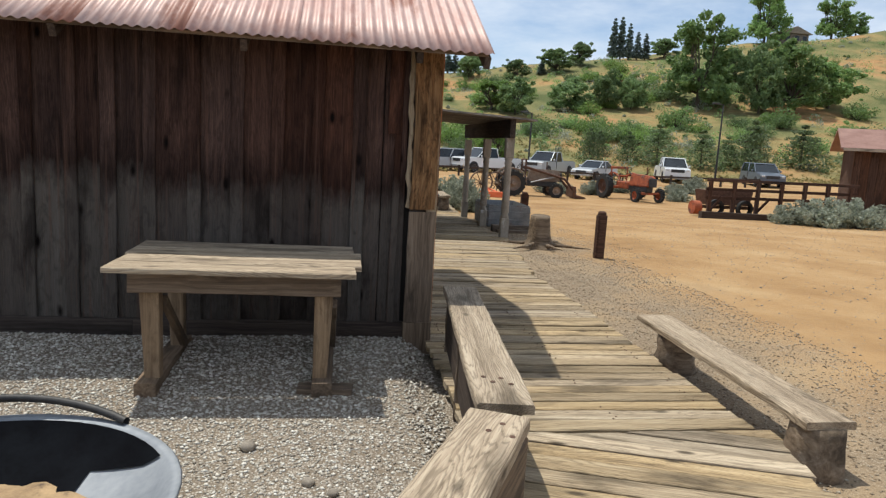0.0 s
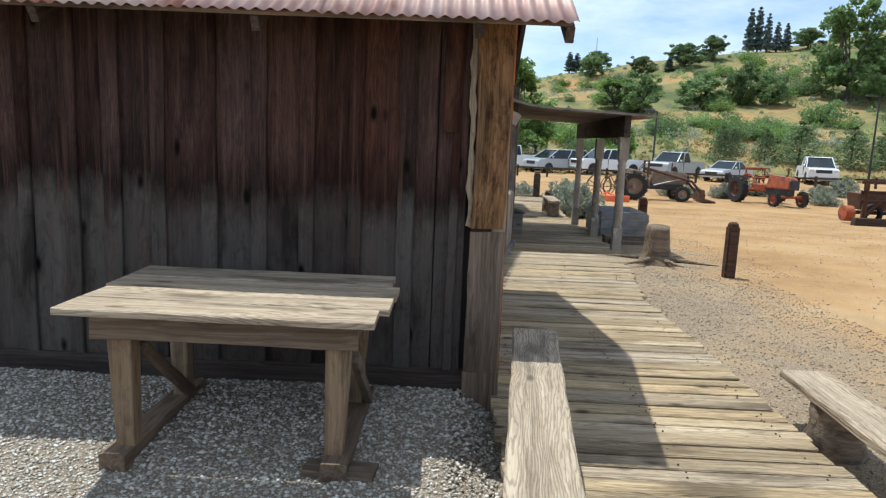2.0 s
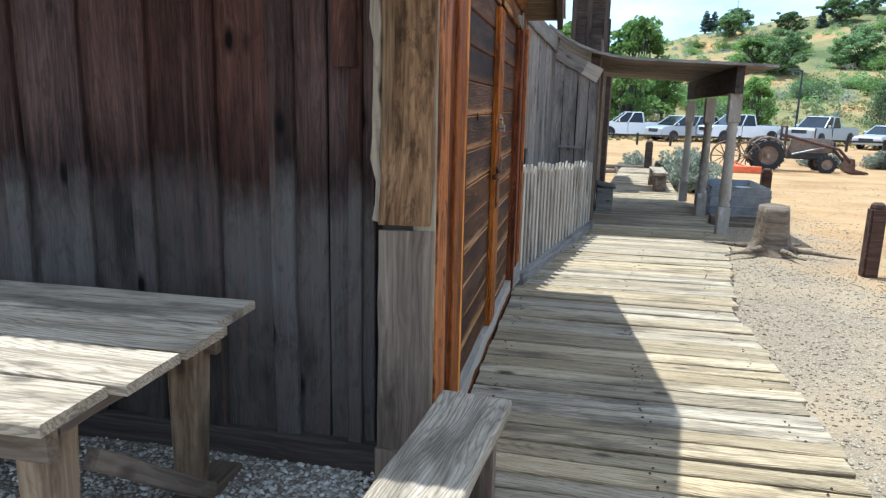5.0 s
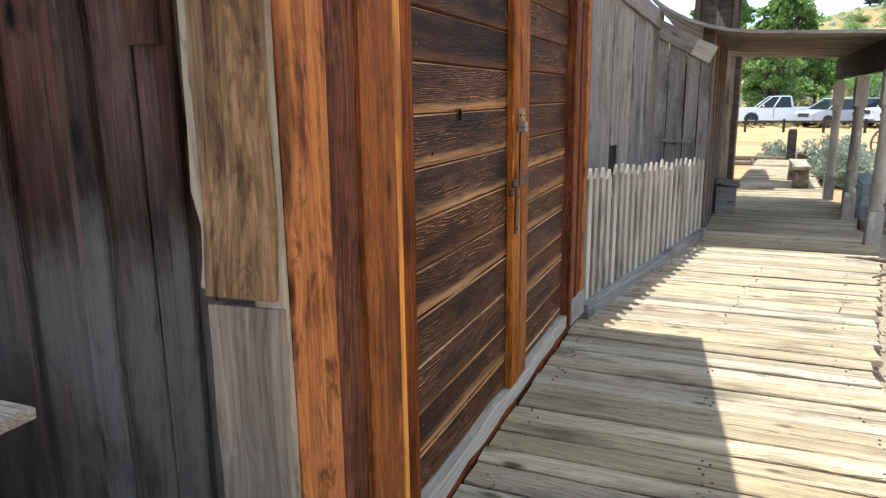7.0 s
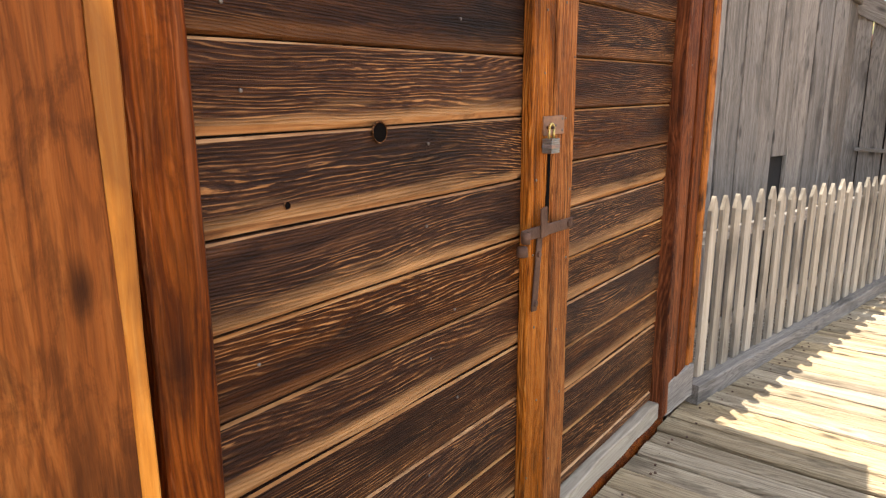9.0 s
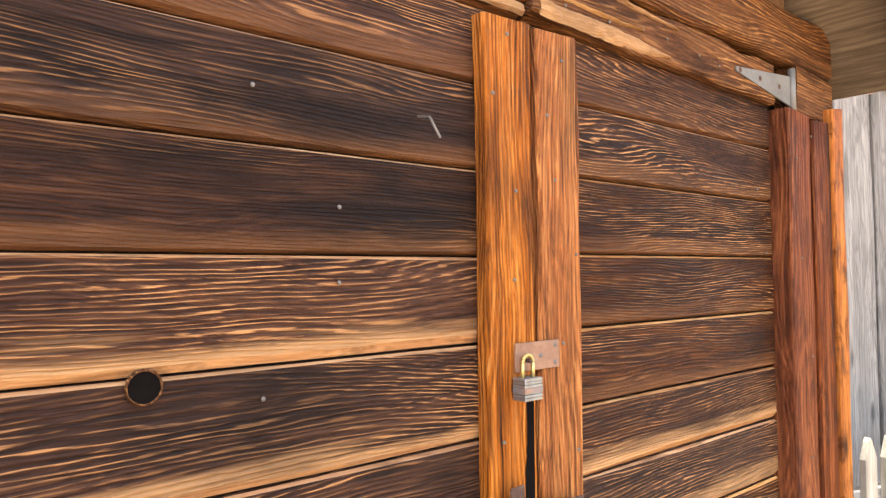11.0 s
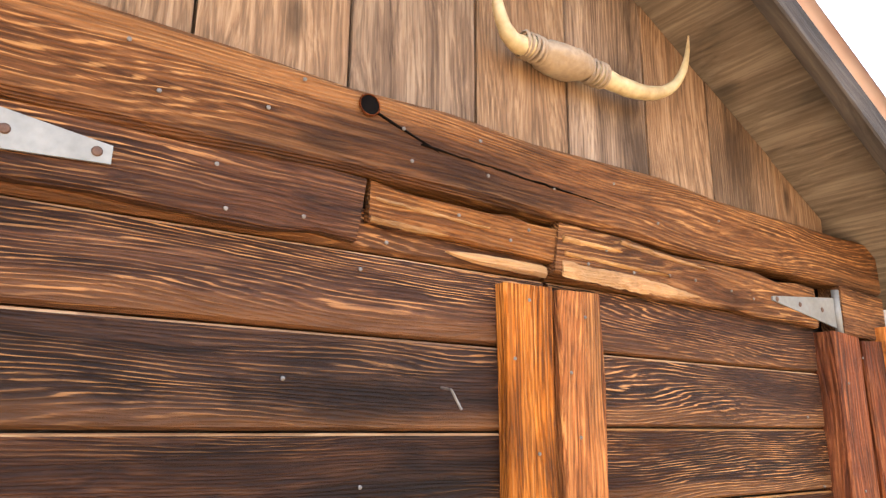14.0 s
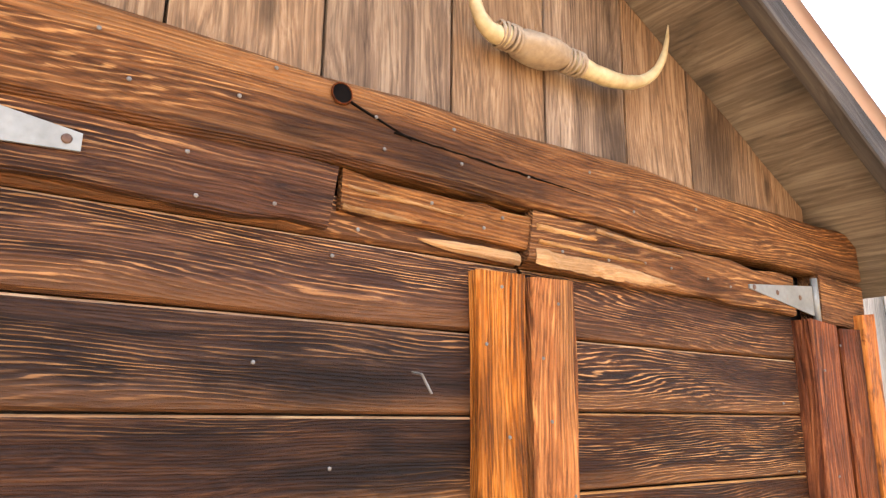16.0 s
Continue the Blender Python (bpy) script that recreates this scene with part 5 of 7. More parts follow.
cab = structure("cabin_wall", block((-3, 13.9, -0.6), (1.06, 17.5, 2.25)), M_DARKTIMBER, "weathered far cabin of upright boards")
for i in range(9):
    board("wall_board", cab, (-0.95 + i * 0.225, 13.9, -0.5), (-0.95 + i * 0.225, 13.9, 2.25), (0, -1, 0), 0.218, 0.03, M_TIMBER, rng)
for i in range(15):
    board("wall_board", cab, (1.06, 14.02 + i * 0.24, -0.5), (1.06, 14.02 + i * 0.24, 2.25), (1, 0, 0), 0.23, 0.03, M_TIMBER, rng)
bm = block((-3.2, 13.7, 2.25), (1.2, 17.7, 2.33), 0.01)
cr = structure("cabin_roof", bm, M_REDROOF, "faded red ribbed metal roof edge")
for i in range(24):
    part("rib", block((-3.2 + i * 0.18, 13.68, 2.33), (-3.16 + i * 0.18, 17.7, 2.36)), M_REDROOF, cr)
tower = thing("cupola", "square dark timber cupola on the far cabin roof", "cupola", pose(0.55, 15.2, 2.3))
part("post_frame", block((0.1, 14.8, 2.33), (1.0, 15.7, 3.55), 0.01), M_DARKTIMBER, tower)
for xx in (0.14, 0.5, 0.9):
    board("post", tower, (xx, 14.8, 2.36), (xx, 14.8, 4.6), (0, -1, 0), 0.11, 0.08, M_DARKTIMBER, rng)
part("cap", block((0.0, 14.65, 4.55), (1.1, 15.8, 4.72), 0.02), M_CORNER, tower, "pale cap boards")
part("back_panel", block((0.12, 15.55, 3.55), (0.98, 15.7, 4.55)), M_DARKTIMBER, tower)

# ---- the porch ----
porch = structure("porch_roof", bmesh.new(), M_DARKTIMBER, "sagging dark porch roof on turned posts")
PORCH_Y0, PORCH_Y1 = 7.22, 12.6


def porch_z(x):
    return 2.16 - 0.045 * (x - 1.2) + 0.32 * (max(0.0, 1.2 - x) / 1.13) ** 2.6


for j in range(18):
    y0 = PORCH_Y0 + j * 0.304
    n, verts, faces = 14, [], []
    for i in range(n + 1):
        x = 2.94 * i / n
        z = porch_z(x) + 0.012 * noise.noise((x, j * 0.7, 0))
        verts += [(x, y0, z - 0.035), (x, y0, z), (x, y0 + 0.298, z), (x, y0 + 0.298, z - 0.035)]
    for i in range(n):
        p, q = i * 4, i * 4 + 4
        for s in range(4):
            faces.append((p + s, p + (s + 1) % 4, q + (s + 1) % 4, q + s))
    faces += [(3, 2, 1, 0), tuple(n * 4 + s for s in range(4))]
    me = bpy.data.meshes.new("roof_board")
    me.from_pydata(verts, [], faces)
    me.update()
    me.materials.append(M_GREY)
    under(new("roof_board", me), porch)
board("outer_beam", porch, (2.45, PORCH_Y0 + 0.1, 1.89), (2.56, PORCH_Y1, 1.87), (1, 0, 0), 0.34, 0.1, M_DARKTIMBER, rng)


def turned_post(x, y, top):
    z0 = deck_z(y) - 0.01
    h = top - z0
    t = thing("porch_post", "weathered turned porch post with peeling paint", "post", pose(x, y, z0), group="porch posts")
    part("shaft", block((-0.078, -0.078, 0), (0.078, 0.078, h * 0.2), 0.006), M_PEEL, t, at=pose(x, y, z0))
    prof = [(0.05, h * 0.2), (0.058, h * 0.215), (0.042, h * 0.24), (0.056, h * 0.26), (0.05, h * 0.45), (0.044, h * 0.72), (0.055, h * 0.75), (0.042, h * 0.77), (0.057, h * 0.79), (0.05, h * 0.8)]
    part("turning", lathe([(r * 1.4, z) for r, z in prof], 16), M_PEEL, t, at=pose(x, y, z0), smooth=True)
    part("cap_block", block((-0.079, -0.079, h * 0.8), (0.079, 0.079, h), 0.006), M_PEEL, t, at=pose(x, y, z0))


M_PEEL = mottled("peeling_post_paint", (0.2, 0.165, 0.125), (0.38, 0.33, 0.27), 0.85, 0, 5, 0.5, spots=(0.5, 0.47, 0.42), spot_scale=7, spot_at=0.58, streak=(1, 1, 0.4))
turned_post(2.5, 7.5, 1.72)
turned_post(2.56, 9.75, 1.69)
turned_post(2.6, 12.2, 1.67)

# ---- things by the boardwalk ----
crate = thing("storage_box", "grey wooden box with a sloped lid against the wall", "box", pose(0.95, 9.85, deck_z(9.9)))
zb = deck_z(9.9)
part("body", block((0.82, 9.6, zb), (1.1, 10.15, zb + 0.42), 0.008), M_GREY, crate)
part("lid", joined(bmesh.new(), block((-0.16, -0.3, 0), (0.17, 0.3, 0.03), 0.006), pose(0.97, 9.87, zb + 0.44, 0, 10, 0)), M_GREY, crate)


def stump_mesh():
    bm = bmesh.new()
    n, rows = 28, 9
    loops = []
    for j in range(rows + 1):
        k = j / rows
        flare = 1 + 0.85 * (1 - k) ** 5
        loops.append([])
        for i in range(n):
            a = 2 * math.pi * i / n
            r = (0.205 - 0.04 * k) * (1 + 0.06 * math.sin(5 * a) + 0.05 * noise.noise((math.cos(a) * 2, math.sin(a) * 2, k)))
            lobe = 1 + (flare - 1) * (0.5 + 0.5 * math.sin(4 * a + 0.6)) 
            loops[-1].append(bm.verts.new((math.cos(a) * r * lobe, math.sin(a) * r * lobe, 0.58 * k - (0.03 if j == 0 else 0) + (0.02 * math.sin(a) if j == rows else 0))))
    for p, q in zip(loops, loops[1:]):
        for i in range(n):
            bm.faces.new((p[i], p[(i + 1) % n], q[(i + 1) % n], q[i]))
    bm.faces.new(loops[-1])
    return bm


SX, SY = 2.8, 6.12
stump = thing("tree_stump", "old grey tree stump with spreading roots", "stump", pose(SX, SY, ground_z(SX, SY)))
part("trunk", stump_mesh(), M_LOG, stump, at=pose(SX, SY, ground_z(SX, SY) - 0.01), smooth=True)
for a, ln in ((-0.5, 0.75), (-1.3, 0.55), (2.9, 0.6), (3.9, 0.75), (0.6, 0.4)):
    bm = bmesh.new()
    p = Vector((math.cos(a) * 0.15, math.sin(a) * 0.15, 0.08))
    for k in range(5):
        q = p + Vector((math.cos(a + 0.25 * math.sin(k * 2)), math.sin(a + 0.25 * math.sin(k * 2)), -0.12 if k < 1 else -0.01)) * ln / 5
        rod(p, q, 0.04 * (1 - k / 6), 0.04 * (1 - (k + 1) / 6), 9, bm)
        p = q
    part("root", bm, M_LOG, stump, at=pose(SX, SY, ground_z(SX, SY) + 0.02), smooth=True)


def bollard(x, y, h, r, label, mat=None):
    g = ground_z(x, y) - 0.03
    t = thing("post", label, "post", pose(x, y, g))
    bm = block((-r, -r, 0), (r, r, h - 0.05), 0.018, segs=2)
    part("shaft", bm, mat or M_RUSTPOST, t, at=pose(x, y, g))
    part("cap", lathe([(r * 0.98, h - 0.052), (r * 0.9, h - 0.02), (r * 0.6, h), (0.0001, h + 0.004)], 12), mat or M_RUSTPOST, t, at=pose(x, y, g))


bollard(3.48, 5.07, 0.79, 0.072, "dark brown square wooden bollard in the gravel")
bollard(3.86, 11.0, 0.82, 0.085, "reddish brown wooden post by the trough")
bollard(2.6, 17.2, 0.75, 0.11, "short thick wooden post at the boardwalk's end", M_TIMBER)
bollard(2.6, 20.5, 1.25, 0.11, "leaning dark old post among the sagebrush", M_DARKTIMBER)
tank = thing("trough", "dented zinc trough used as a planter", "trough", pose(3.2, 10.6, ground_z(3, 10.6)))
tz = ground_z(3, 10.6)
bm = block((-0.5, -0.75, 0), (0.5, 0.75, 0.52), 0.03, segs=2)
for f in [f for f in bm.faces if f.normal.z > 0.9 and f.calc_area() > 0.5]:
    r = bmesh.ops.inset_region(bm, faces=[f], thickness=0.03)
    bmesh.ops.translate(bm, verts=f.verts[:], vec=(0, 0, -0.12))
part("tub", bm, M_TANK, tank, at=pose(3.2, 10.6, tz))
for z in (0.18, 0.36):
    part("band", block((-0.508, -0.758, z), (0.508, 0.758, z + 0.025), 0.004), M_TANK, tank, at=pose(3.2, 10.6, tz))
low = thing("step_timber", "low grey timber step beside the boardwalk", "timber", pose(2.95, 8.6, ground_z(3, 8.6)))
gz = ground_z(3, 8.6)
board("beam", low, (2.55, 8.7, gz - 0.02), (3.4, 8.7, gz - 0.02), (0, 0, 1), 0.2, 0.16, M_TIMBER, rng)
board("beam", low, (2.6, 8.45, gz - 0.02), (3.35, 8.42, gz - 0.02), (0, 0, 1), 0.14, 0.09, M_TIMBER, rng)
seat = thing("log_bench", "short plank bench on two log ends at the boardwalk's edge", "bench", pose(2.3, 14.4, deck_z(14)))
board("seat", seat, (2.28, 13.5, deck_z(14) + 0.36), (2.34, 15.3, deck_z(15) + 0.36), (0, 0, 1), 0.32, 0.06, M_BENCH, rng)
for yy in (13.75, 15.0):
    part("log_support", rod((2.3, yy, deck_z(14) - 0.01), (2.3, yy, deck_z(14) + 0.37), 0.15, 0.14, 16), M_LOG, seat, smooth=True)

# loose stones on the gravel and the yard
def pebbles(name, n, area, size, material, label, seed):
    g = np.random.default_rng(seed)
    oct_v = np.array([(1, 0, 0), (-1, 0, 0), (0, 1, 0), (0, -1, 0), (0, 0, 1), (0, 0, -1)], float)
    oct_f = np.array([(0, 2, 4), (2, 1, 4), (1, 3, 4), (3, 0, 4), (2, 0, 5), (1, 2, 5), (3, 1, 5), (0, 3, 5)])
    x0, x1, y0, y1 = area
    px, py = g.uniform(x0, x1, n), g.uniform(y0, y1, n)
    r = size * g.uniform(0.4, 1.0, n) ** 1.5 * 1.3
    V = np.empty((n, 6, 3))
    turn = g.uniform(0, 6.28, n)
    s = g.uniform(0.6, 1.2, (n, 1, 3)) * r[:, None, None] * np.array([1, 0.75, 0.55])
    w = oct_v[None] * s * g.uniform(0.7, 1.15, (n, 6, 1))
    V[:, :, 0] = w[:, :, 0] * np.cos(turn)[:, None] - w[:, :, 1] * np.sin(turn)[:, None] + px[:, None]
    V[:, :, 1] = w[:, :, 0] * np.sin(turn)[:, None] + w[:, :, 1] * np.cos(turn)[:, None] + py[:, None]
    gz = np.array([ground_z(a, b) for a, b in zip(px, py)])
    V[:, :, 2] = w[:, :, 2] + gz[:, None] + r[:, None] * 0.12
    F = (oct_f[None] + (np.arange(n) * 6)[:, None, None]).reshape(-1, 3)
    me = bpy.data.meshes.new(name)
    me.from_pydata(V.reshape(-1, 3).tolist(), [], F.tolist())
    me.polygons.foreach_set("use_smooth", [True] * len(F))
    me.update()
    me.materials.append(material)
    return tagged(new(name, me), label, "gravel", kind="stuff")


M_PEBBLE, pn, pl, pb = start("gravel_stone", 0.9)
p_geo = pn.new("ShaderNodeNewGeometry")
p_ramp = ramp_of(pn, ((0.0, (0.25, 0.21, 0.165)), (0.4, (0.45, 0.405, 0.335)), (0.75, (0.6, 0.55, 0.47)), (1.0, (0.74, 0.7, 0.62))))
pl.new(p_geo.outputs["Random Per Island"], p_ramp.inputs["Fac"])
pl.new(p_ramp.outputs["Color"], pb.inputs["Base Color"])
pebbles("gravel", 34000, (-4.4, 0.0, -3.2, 0.02), 0.0165, M_PEBBLE, "grey crushed gravel beside the barn", 1)
M_TANPEBBLE, tn, tl, tb = start("tan_gravel_stone", 0.9)
t_geo = tn.new("ShaderNodeNewGeometry")
t_ramp = ramp_of(tn, ((0.0, (0.13, 0.09, 0.058)), (0.4, (0.25, 0.183, 0.117)), (0.8, (0.34, 0.27, 0.187)), (1.0, (0.46, 0.4, 0.31))))
tl.new(t_geo.outputs["Random Per Island"], t_ramp.inputs["Fac"])
tl.new(t_ramp.outputs["Color"], tb.inputs["Base Color"])
pebbles("gravel", 12000, (1.74, 3.9, -3.2, 5.2), 0.014, M_TANPEBBLE, "mixed tan gravel beside the boardwalk", 2)
pebbles("gravel", 5000, (2.2, 4.6, 5.2, 12), 0.014, M_TANPEBBLE, "mixed tan gravel beside the boardwalk", 5)
pebbles("pebbles", 7000, (3.0, 18, 0, 22), 0.02, M_STONE, "loose pebbles on the sandy yard", 4)
for x, y, r in ((-1.15, -1.75, 0.045), (-0.82, -2.1, 0.035), (-0.7, -2.2, 0.03), (-1.55, -1.9, 0.028)):
    bm = bmesh.new()
    bmesh.ops.create_icosphere(bm, subdivisions=2, radius=r)
    for v in bm.verts:
        v.co *= 1 + 0.25 * noise.noise(v.co * 30 + Vector((x, y, 0)))
        v.co.z *= 0.65
    st = part("stone", bm, M_STONE, None, at=pose(x, y, ground_z(x, y) + r * 0.35), smooth=True)
    tagged(st, "rounded tan stone lying on the gravel", "stone")


# ---- trees and brush ----
# tones raised, the firs' towards blue-grey: distance haze put into the leaf colours
M_LEAF = leafy("broad_leaf", (0.15, 0.25, 0.08), (0.28, 0.4, 0.14))
M_LEAFDARK = leafy("dark_leaf", (0.12, 0.19, 0.075), (0.22, 0.3, 0.12))
M_LEAFPALE = leafy("pale_leaf", (0.12, 0.21, 0.045), (0.26, 0.38, 0.1))
M_PINE = leafy("pine_needle", (0.11, 0.16, 0.07), (0.2, 0.26, 0.12))
M_FIR = leafy("hazed_fir_needle", (0.14, 0.19, 0.16), (0.23, 0.28, 0.24))
M_SAGE = leafy("sage_leaf", (0.2, 0.22, 0.16), (0.36, 0.38, 0.29))
M_BARK = mottled("tree_bark", (0.05, 0.04, 0.03), (0.13, 0.105, 0.08), 0.95, 0, 8, 0.6, streak=(1, 1, 0.3))


def leaf_cloud(name, clumps, per, leaf, g, material):
    """Leaves in clumps: each leaf is a bent pair of triangles, turned at random."""
    cs, rs = np.array([c for c, r in clumps], float), np.array([r for c, r in clumps], float)
    n = len(clumps) * per
    ci = np.repeat(np.arange(len(clumps)), per)
    d = g.normal(size=(n, 3))
    d /= np.linalg.norm(d, axis=1)[:, None]
    p = cs[ci] + d * rs[ci][:, None] * (g.uniform(0.25, 1.0, n) ** 0.5)[:, None] * np.array([1, 1, 0.8])
    a = g.normal(size=(n, 3))
    a /= np.linalg.norm(a, axis=1)[:, None]
    b = np.cross(a, g.normal(size=(n, 3)))
    b /= np.linalg.norm(b, axis=1)[:, None]
    s = leaf * g.uniform(0.6, 1.4, n)[:, None]
    V = np.stack([p - a * s, p + b * s * 0.5, p + a * s, p - b * s * 0.5 + np.cross(a, b) * s * 0.2], 1).reshape(-1, 3)
    i = np.arange(n)[:, None] * 4
    F = np.concatenate([i + np.array([0, 1, 2]), i + np.array([0, 2, 3])])
    me = bpy.data.meshes.new(name)
    me.from_pydata(V.tolist(), [], F.tolist())
    me.update()
    me.materials.append(material)
    return me


def limb_path(bm, a, b, r0, r1, r):
    mid = a.lerp(b, 0.5) + Vector((r.uniform(-1, 1), r.uniform(-1, 1), r.uniform(0, 0.6))) * (b - a).length * 0.1
    rod(a, mid, r0, (r0 + r1) / 2, 7, bm)
    rod(mid, b, (r0 + r1) / 2, r1, 7, bm)


def broad_tree(h, w, material, seed, label, category="tree", per=80):
    r, g = random.Random(seed), np.random.default_rng(seed)
    t = thing("tree", label, category)
    bm = bmesh.new()
    fork = Vector((r.uniform(-0.1, 0.1), r.uniform(-0.1, 0.1), h * 0.16))
    rod((0, 0, -0.3), fork, h * 0.028, h * 0.02, 9, bm)
    clumps = []
    for k in range(26):
        a = k * 2.4 + r.uniform(-0.4, 0.4)
        up = r.uniform(0.12, 0.98)
        reach = w * 0.44 * (1 - abs(up - 0.42) ** 1.6 * 1.5) * r.uniform(0.35, 1.1)
        tip = Vector((math.cos(a) * reach, math.sin(a) * reach, h * up * 0.95))
        limb_path(bm, fork, tip, h * 0.013, h * 0.004, r)
        size = w * r.uniform(0.1, 0.19)
        clumps.append((tip, size))
        for _ in range(3):
            off = Vector((r.uniform(-1, 1), r.uniform(-1, 1), r.uniform(-0.5, 0.8))) * size * 1.15
            clumps.append((tip + off, size * r.uniform(0.4, 0.75)))
    part("trunk", bm, M_BARK, t)
    under(new("crown", leaf_cloud("crown", clumps, per, w * 0.024 + 0.05, g, material)), t)
    return t


def pine_tree(h, w, material, seed, label, narrow=False):
    r, g = random.Random(seed), np.random.default_rng(seed)
    t = thing("conifer", label, "tree")
    bm = bmesh.new()
    rod((0, 0, -0.3), (0, 0, h * 0.97), h * 0.024, 0.02, 8, bm)
    clumps = []
    n = 11 if narrow else 8
    for j in range(n):
        k = j / (n - 1)
        z = h * (0.12 + 0.84 * k)
        reach = w * 0.5 * (1 - k) ** 0.75 + 0.05 * w
        for i in range(7):
            a = i * 0.9 + j * 1.7 + r.uniform(-0.2, 0.2)
            q = reach * r.uniform(0.65, 1.12)
            tip = Vector((math.cos(a) * q, math.sin(a) * q, z - q * 0.1 + r.uniform(-0.03, 0.03) * h))
            rod((0, 0, z), tip, h * 0.006, h * 0.002, 5, bm)
            clumps.append((tip * 1.0, reach * 0.3 + 0.05))
            clumps.append((Vector((tip.x * 0.5, tip.y * 0.5, (z + tip.z) / 2)), reach * 0.3 + 0.05))
    part("trunk", bm, M_BARK, t)
    under(new("crown", leaf_cloud("crown", clumps, 22, h * 0.022 + 0.03, g, material)), t)
    return t


def bush(h, w, material, seed, label, name="bush", per=60):
    r, g = random.Random(seed), np.random.default_rng(seed)
    t = thing(name, label, "bush")
    bm = bmesh.new()
    clumps = []
    for k in range(16):
        a = k * 2.4
        q = w * 0.4 * math.sqrt((k + 0.5) / 16) * r.uniform(0.8, 1.15)
        tip = Vector((math.cos(a) * q, math.sin(a) * q, h * r.uniform(0.35, 0.85) * (1 - 0.45 * (q / (w * 0.5)) ** 2)))
        rod((0, 0, -0.05), tip, w * 0.012, w * 0.004, 5, bm)
        clumps.append((tip, w * r.uniform(0.1, 0.17)))
        clumps.append((tip * 0.75 + Vector((0, 0, -h * 0.08)), w * 0.12))
    part("stem", bm, M_BARK, t)
    under(new("foliage", leaf_cloud("foliage", clumps, per, w * 0.022 + 0.01, g, material)), t)
    return t


def plant(proto, rows, unit_h, unit_w, seed, group):
    """Set copies of a one-size tree at (x, y, height, width)."""
    r = random.Random(seed)
    first = True
    for x, y, h, w in rows:
        m = Matrix.Translation((x, y, ground_z(x, y) - 0.05)) @ pose(0, 0, 0, 0, 0, r.uniform(0, 360))
        ob = proto if first else copy_thing(proto, m)
        ob.matrix_basis = m @ Matrix.Diagonal((w / unit_w, w / unit_w, h / unit_h, 1))
        tagged(ob, group=group)
        first = False


plant(broad_tree(6, 5.5, M_LEAFDARK, 1, "dark green broadleaf tree on the ridge line"), ((26.15, 140.5, 4.2, 6), (35.48, 136.5, 3.6, 5), (44.53, 138.9, 4.5, 7.3), (50.98, 141.9, 4.6, 5.4), (71.95, 145.9, 4, 7), (28.7, 148.6, 4, 6.2)), 6, 5.5, 1, "ridge trees")
plant(broad_tree(11, 10, M_LEAF, 2, "tall green tree high on the hillside"), ((98.32, 149.2, 12.5, 10.5), (122.38, 158, 10, 10), (129.18, 158, 5.5, 7), (55.89, 98.9, 13.6, 12.3), (69.93, 96.0, 10.6, 10.3), (78.37, 98.2, 7.8, 9.3)), 11, 10, 2, "hillside trees")
plant(broad_tree(5, 5.5, M_LEAFDARK, 3, "dark green tree in a hillside thicket"), ((24.58, 93.0, 4.6, 5.6), (34.47, 98.0, 4.6, 6.8), (40.8, 99.5, 5.4, 5), (44.47, 98.3, 5, 5), (64.22, 95.2, 9.8, 6.9), (70.89, 115.2, 5.5, 6)), 5, 5.5, 3, "hillside trees")
plant(broad_tree(8, 5, M_LEAFPALE, 4, "light green poplar beside the car park"), ((4.79, 61.4, 9.2, 6), (7.34, 64.0, 5.2, 4.2), (3.65, 53.8, 6.2, 4.4), (13.6, 56.3, 4.8, 3.2), (21.95, 97.0, 4.4, 5.6), (-0.07, 58, 9, 6)), 8, 5, 4, "poplars")
plant(pine_tree(4, 3.6, M_PINE, 5, "young bushy pine beside the car park"), ((25.02, 62.9, 3.5, 2.5), (29.22, 62.9, 3.2, 2.8), (32.1, 62.1, 4.1, 4.8), (36.07, 60.4, 4, 4), (41.47, 60.1, 5.2, 4.4), (48.81, 62.5, 4.7, 5.4), (39.18, 60.9, 3.4, 3.3), (57.75, 64.8, 4.5, 4.4), (27.28, 66, 2.6, 2.2), (45.28, 66, 3.4, 3)), 4, 3.6, 5, "car park pines")
plant(pine_tree(9, 2.2, M_FIR, 6, "tall narrow fir on the ridge", True), ((61.12, 149.2, 9.6, 2.3), (62.92, 149.3, 9.8, 2.4), (64.39, 148.0, 8.3, 2.1), (66.29, 147.7, 6.4, 2), (67.77, 146.6, 6.1, 2), (41.31, 138.3, 2.8, 2), (25.07, 152, 4.2, 2.4), (23.47, 152, 4.6, 2.2)), 9, 2.2, 6, "ridge firs")
plant(bush(2.6, 5, M_LEAF, 7, "rounded green shrub on the hillside"), ((46.16, 86.5, 3.6, 7.4), (32.54, 80.5, 2.5, 4.2), (35.82, 79.2, 2.4, 4.6), (61.74, 85.6, 3.1, 5.5), (79.26, 92.2, 3.3, 5.7), (21.25, 102.4, 2.4, 5.5), (38.27, 76.4, 2.2, 4.5), (29.8, 83.6, 2.1, 4.7), (57.9, 72.7, 2.5, 4.8), (23.76, 81.2, 1.8, 3.8), (15.61, 84, 2, 4), (51.5, 78, 2.2, 5), (67.54, 80, 2.4, 5)), 2.6, 5, 7, "hillside shrubs")
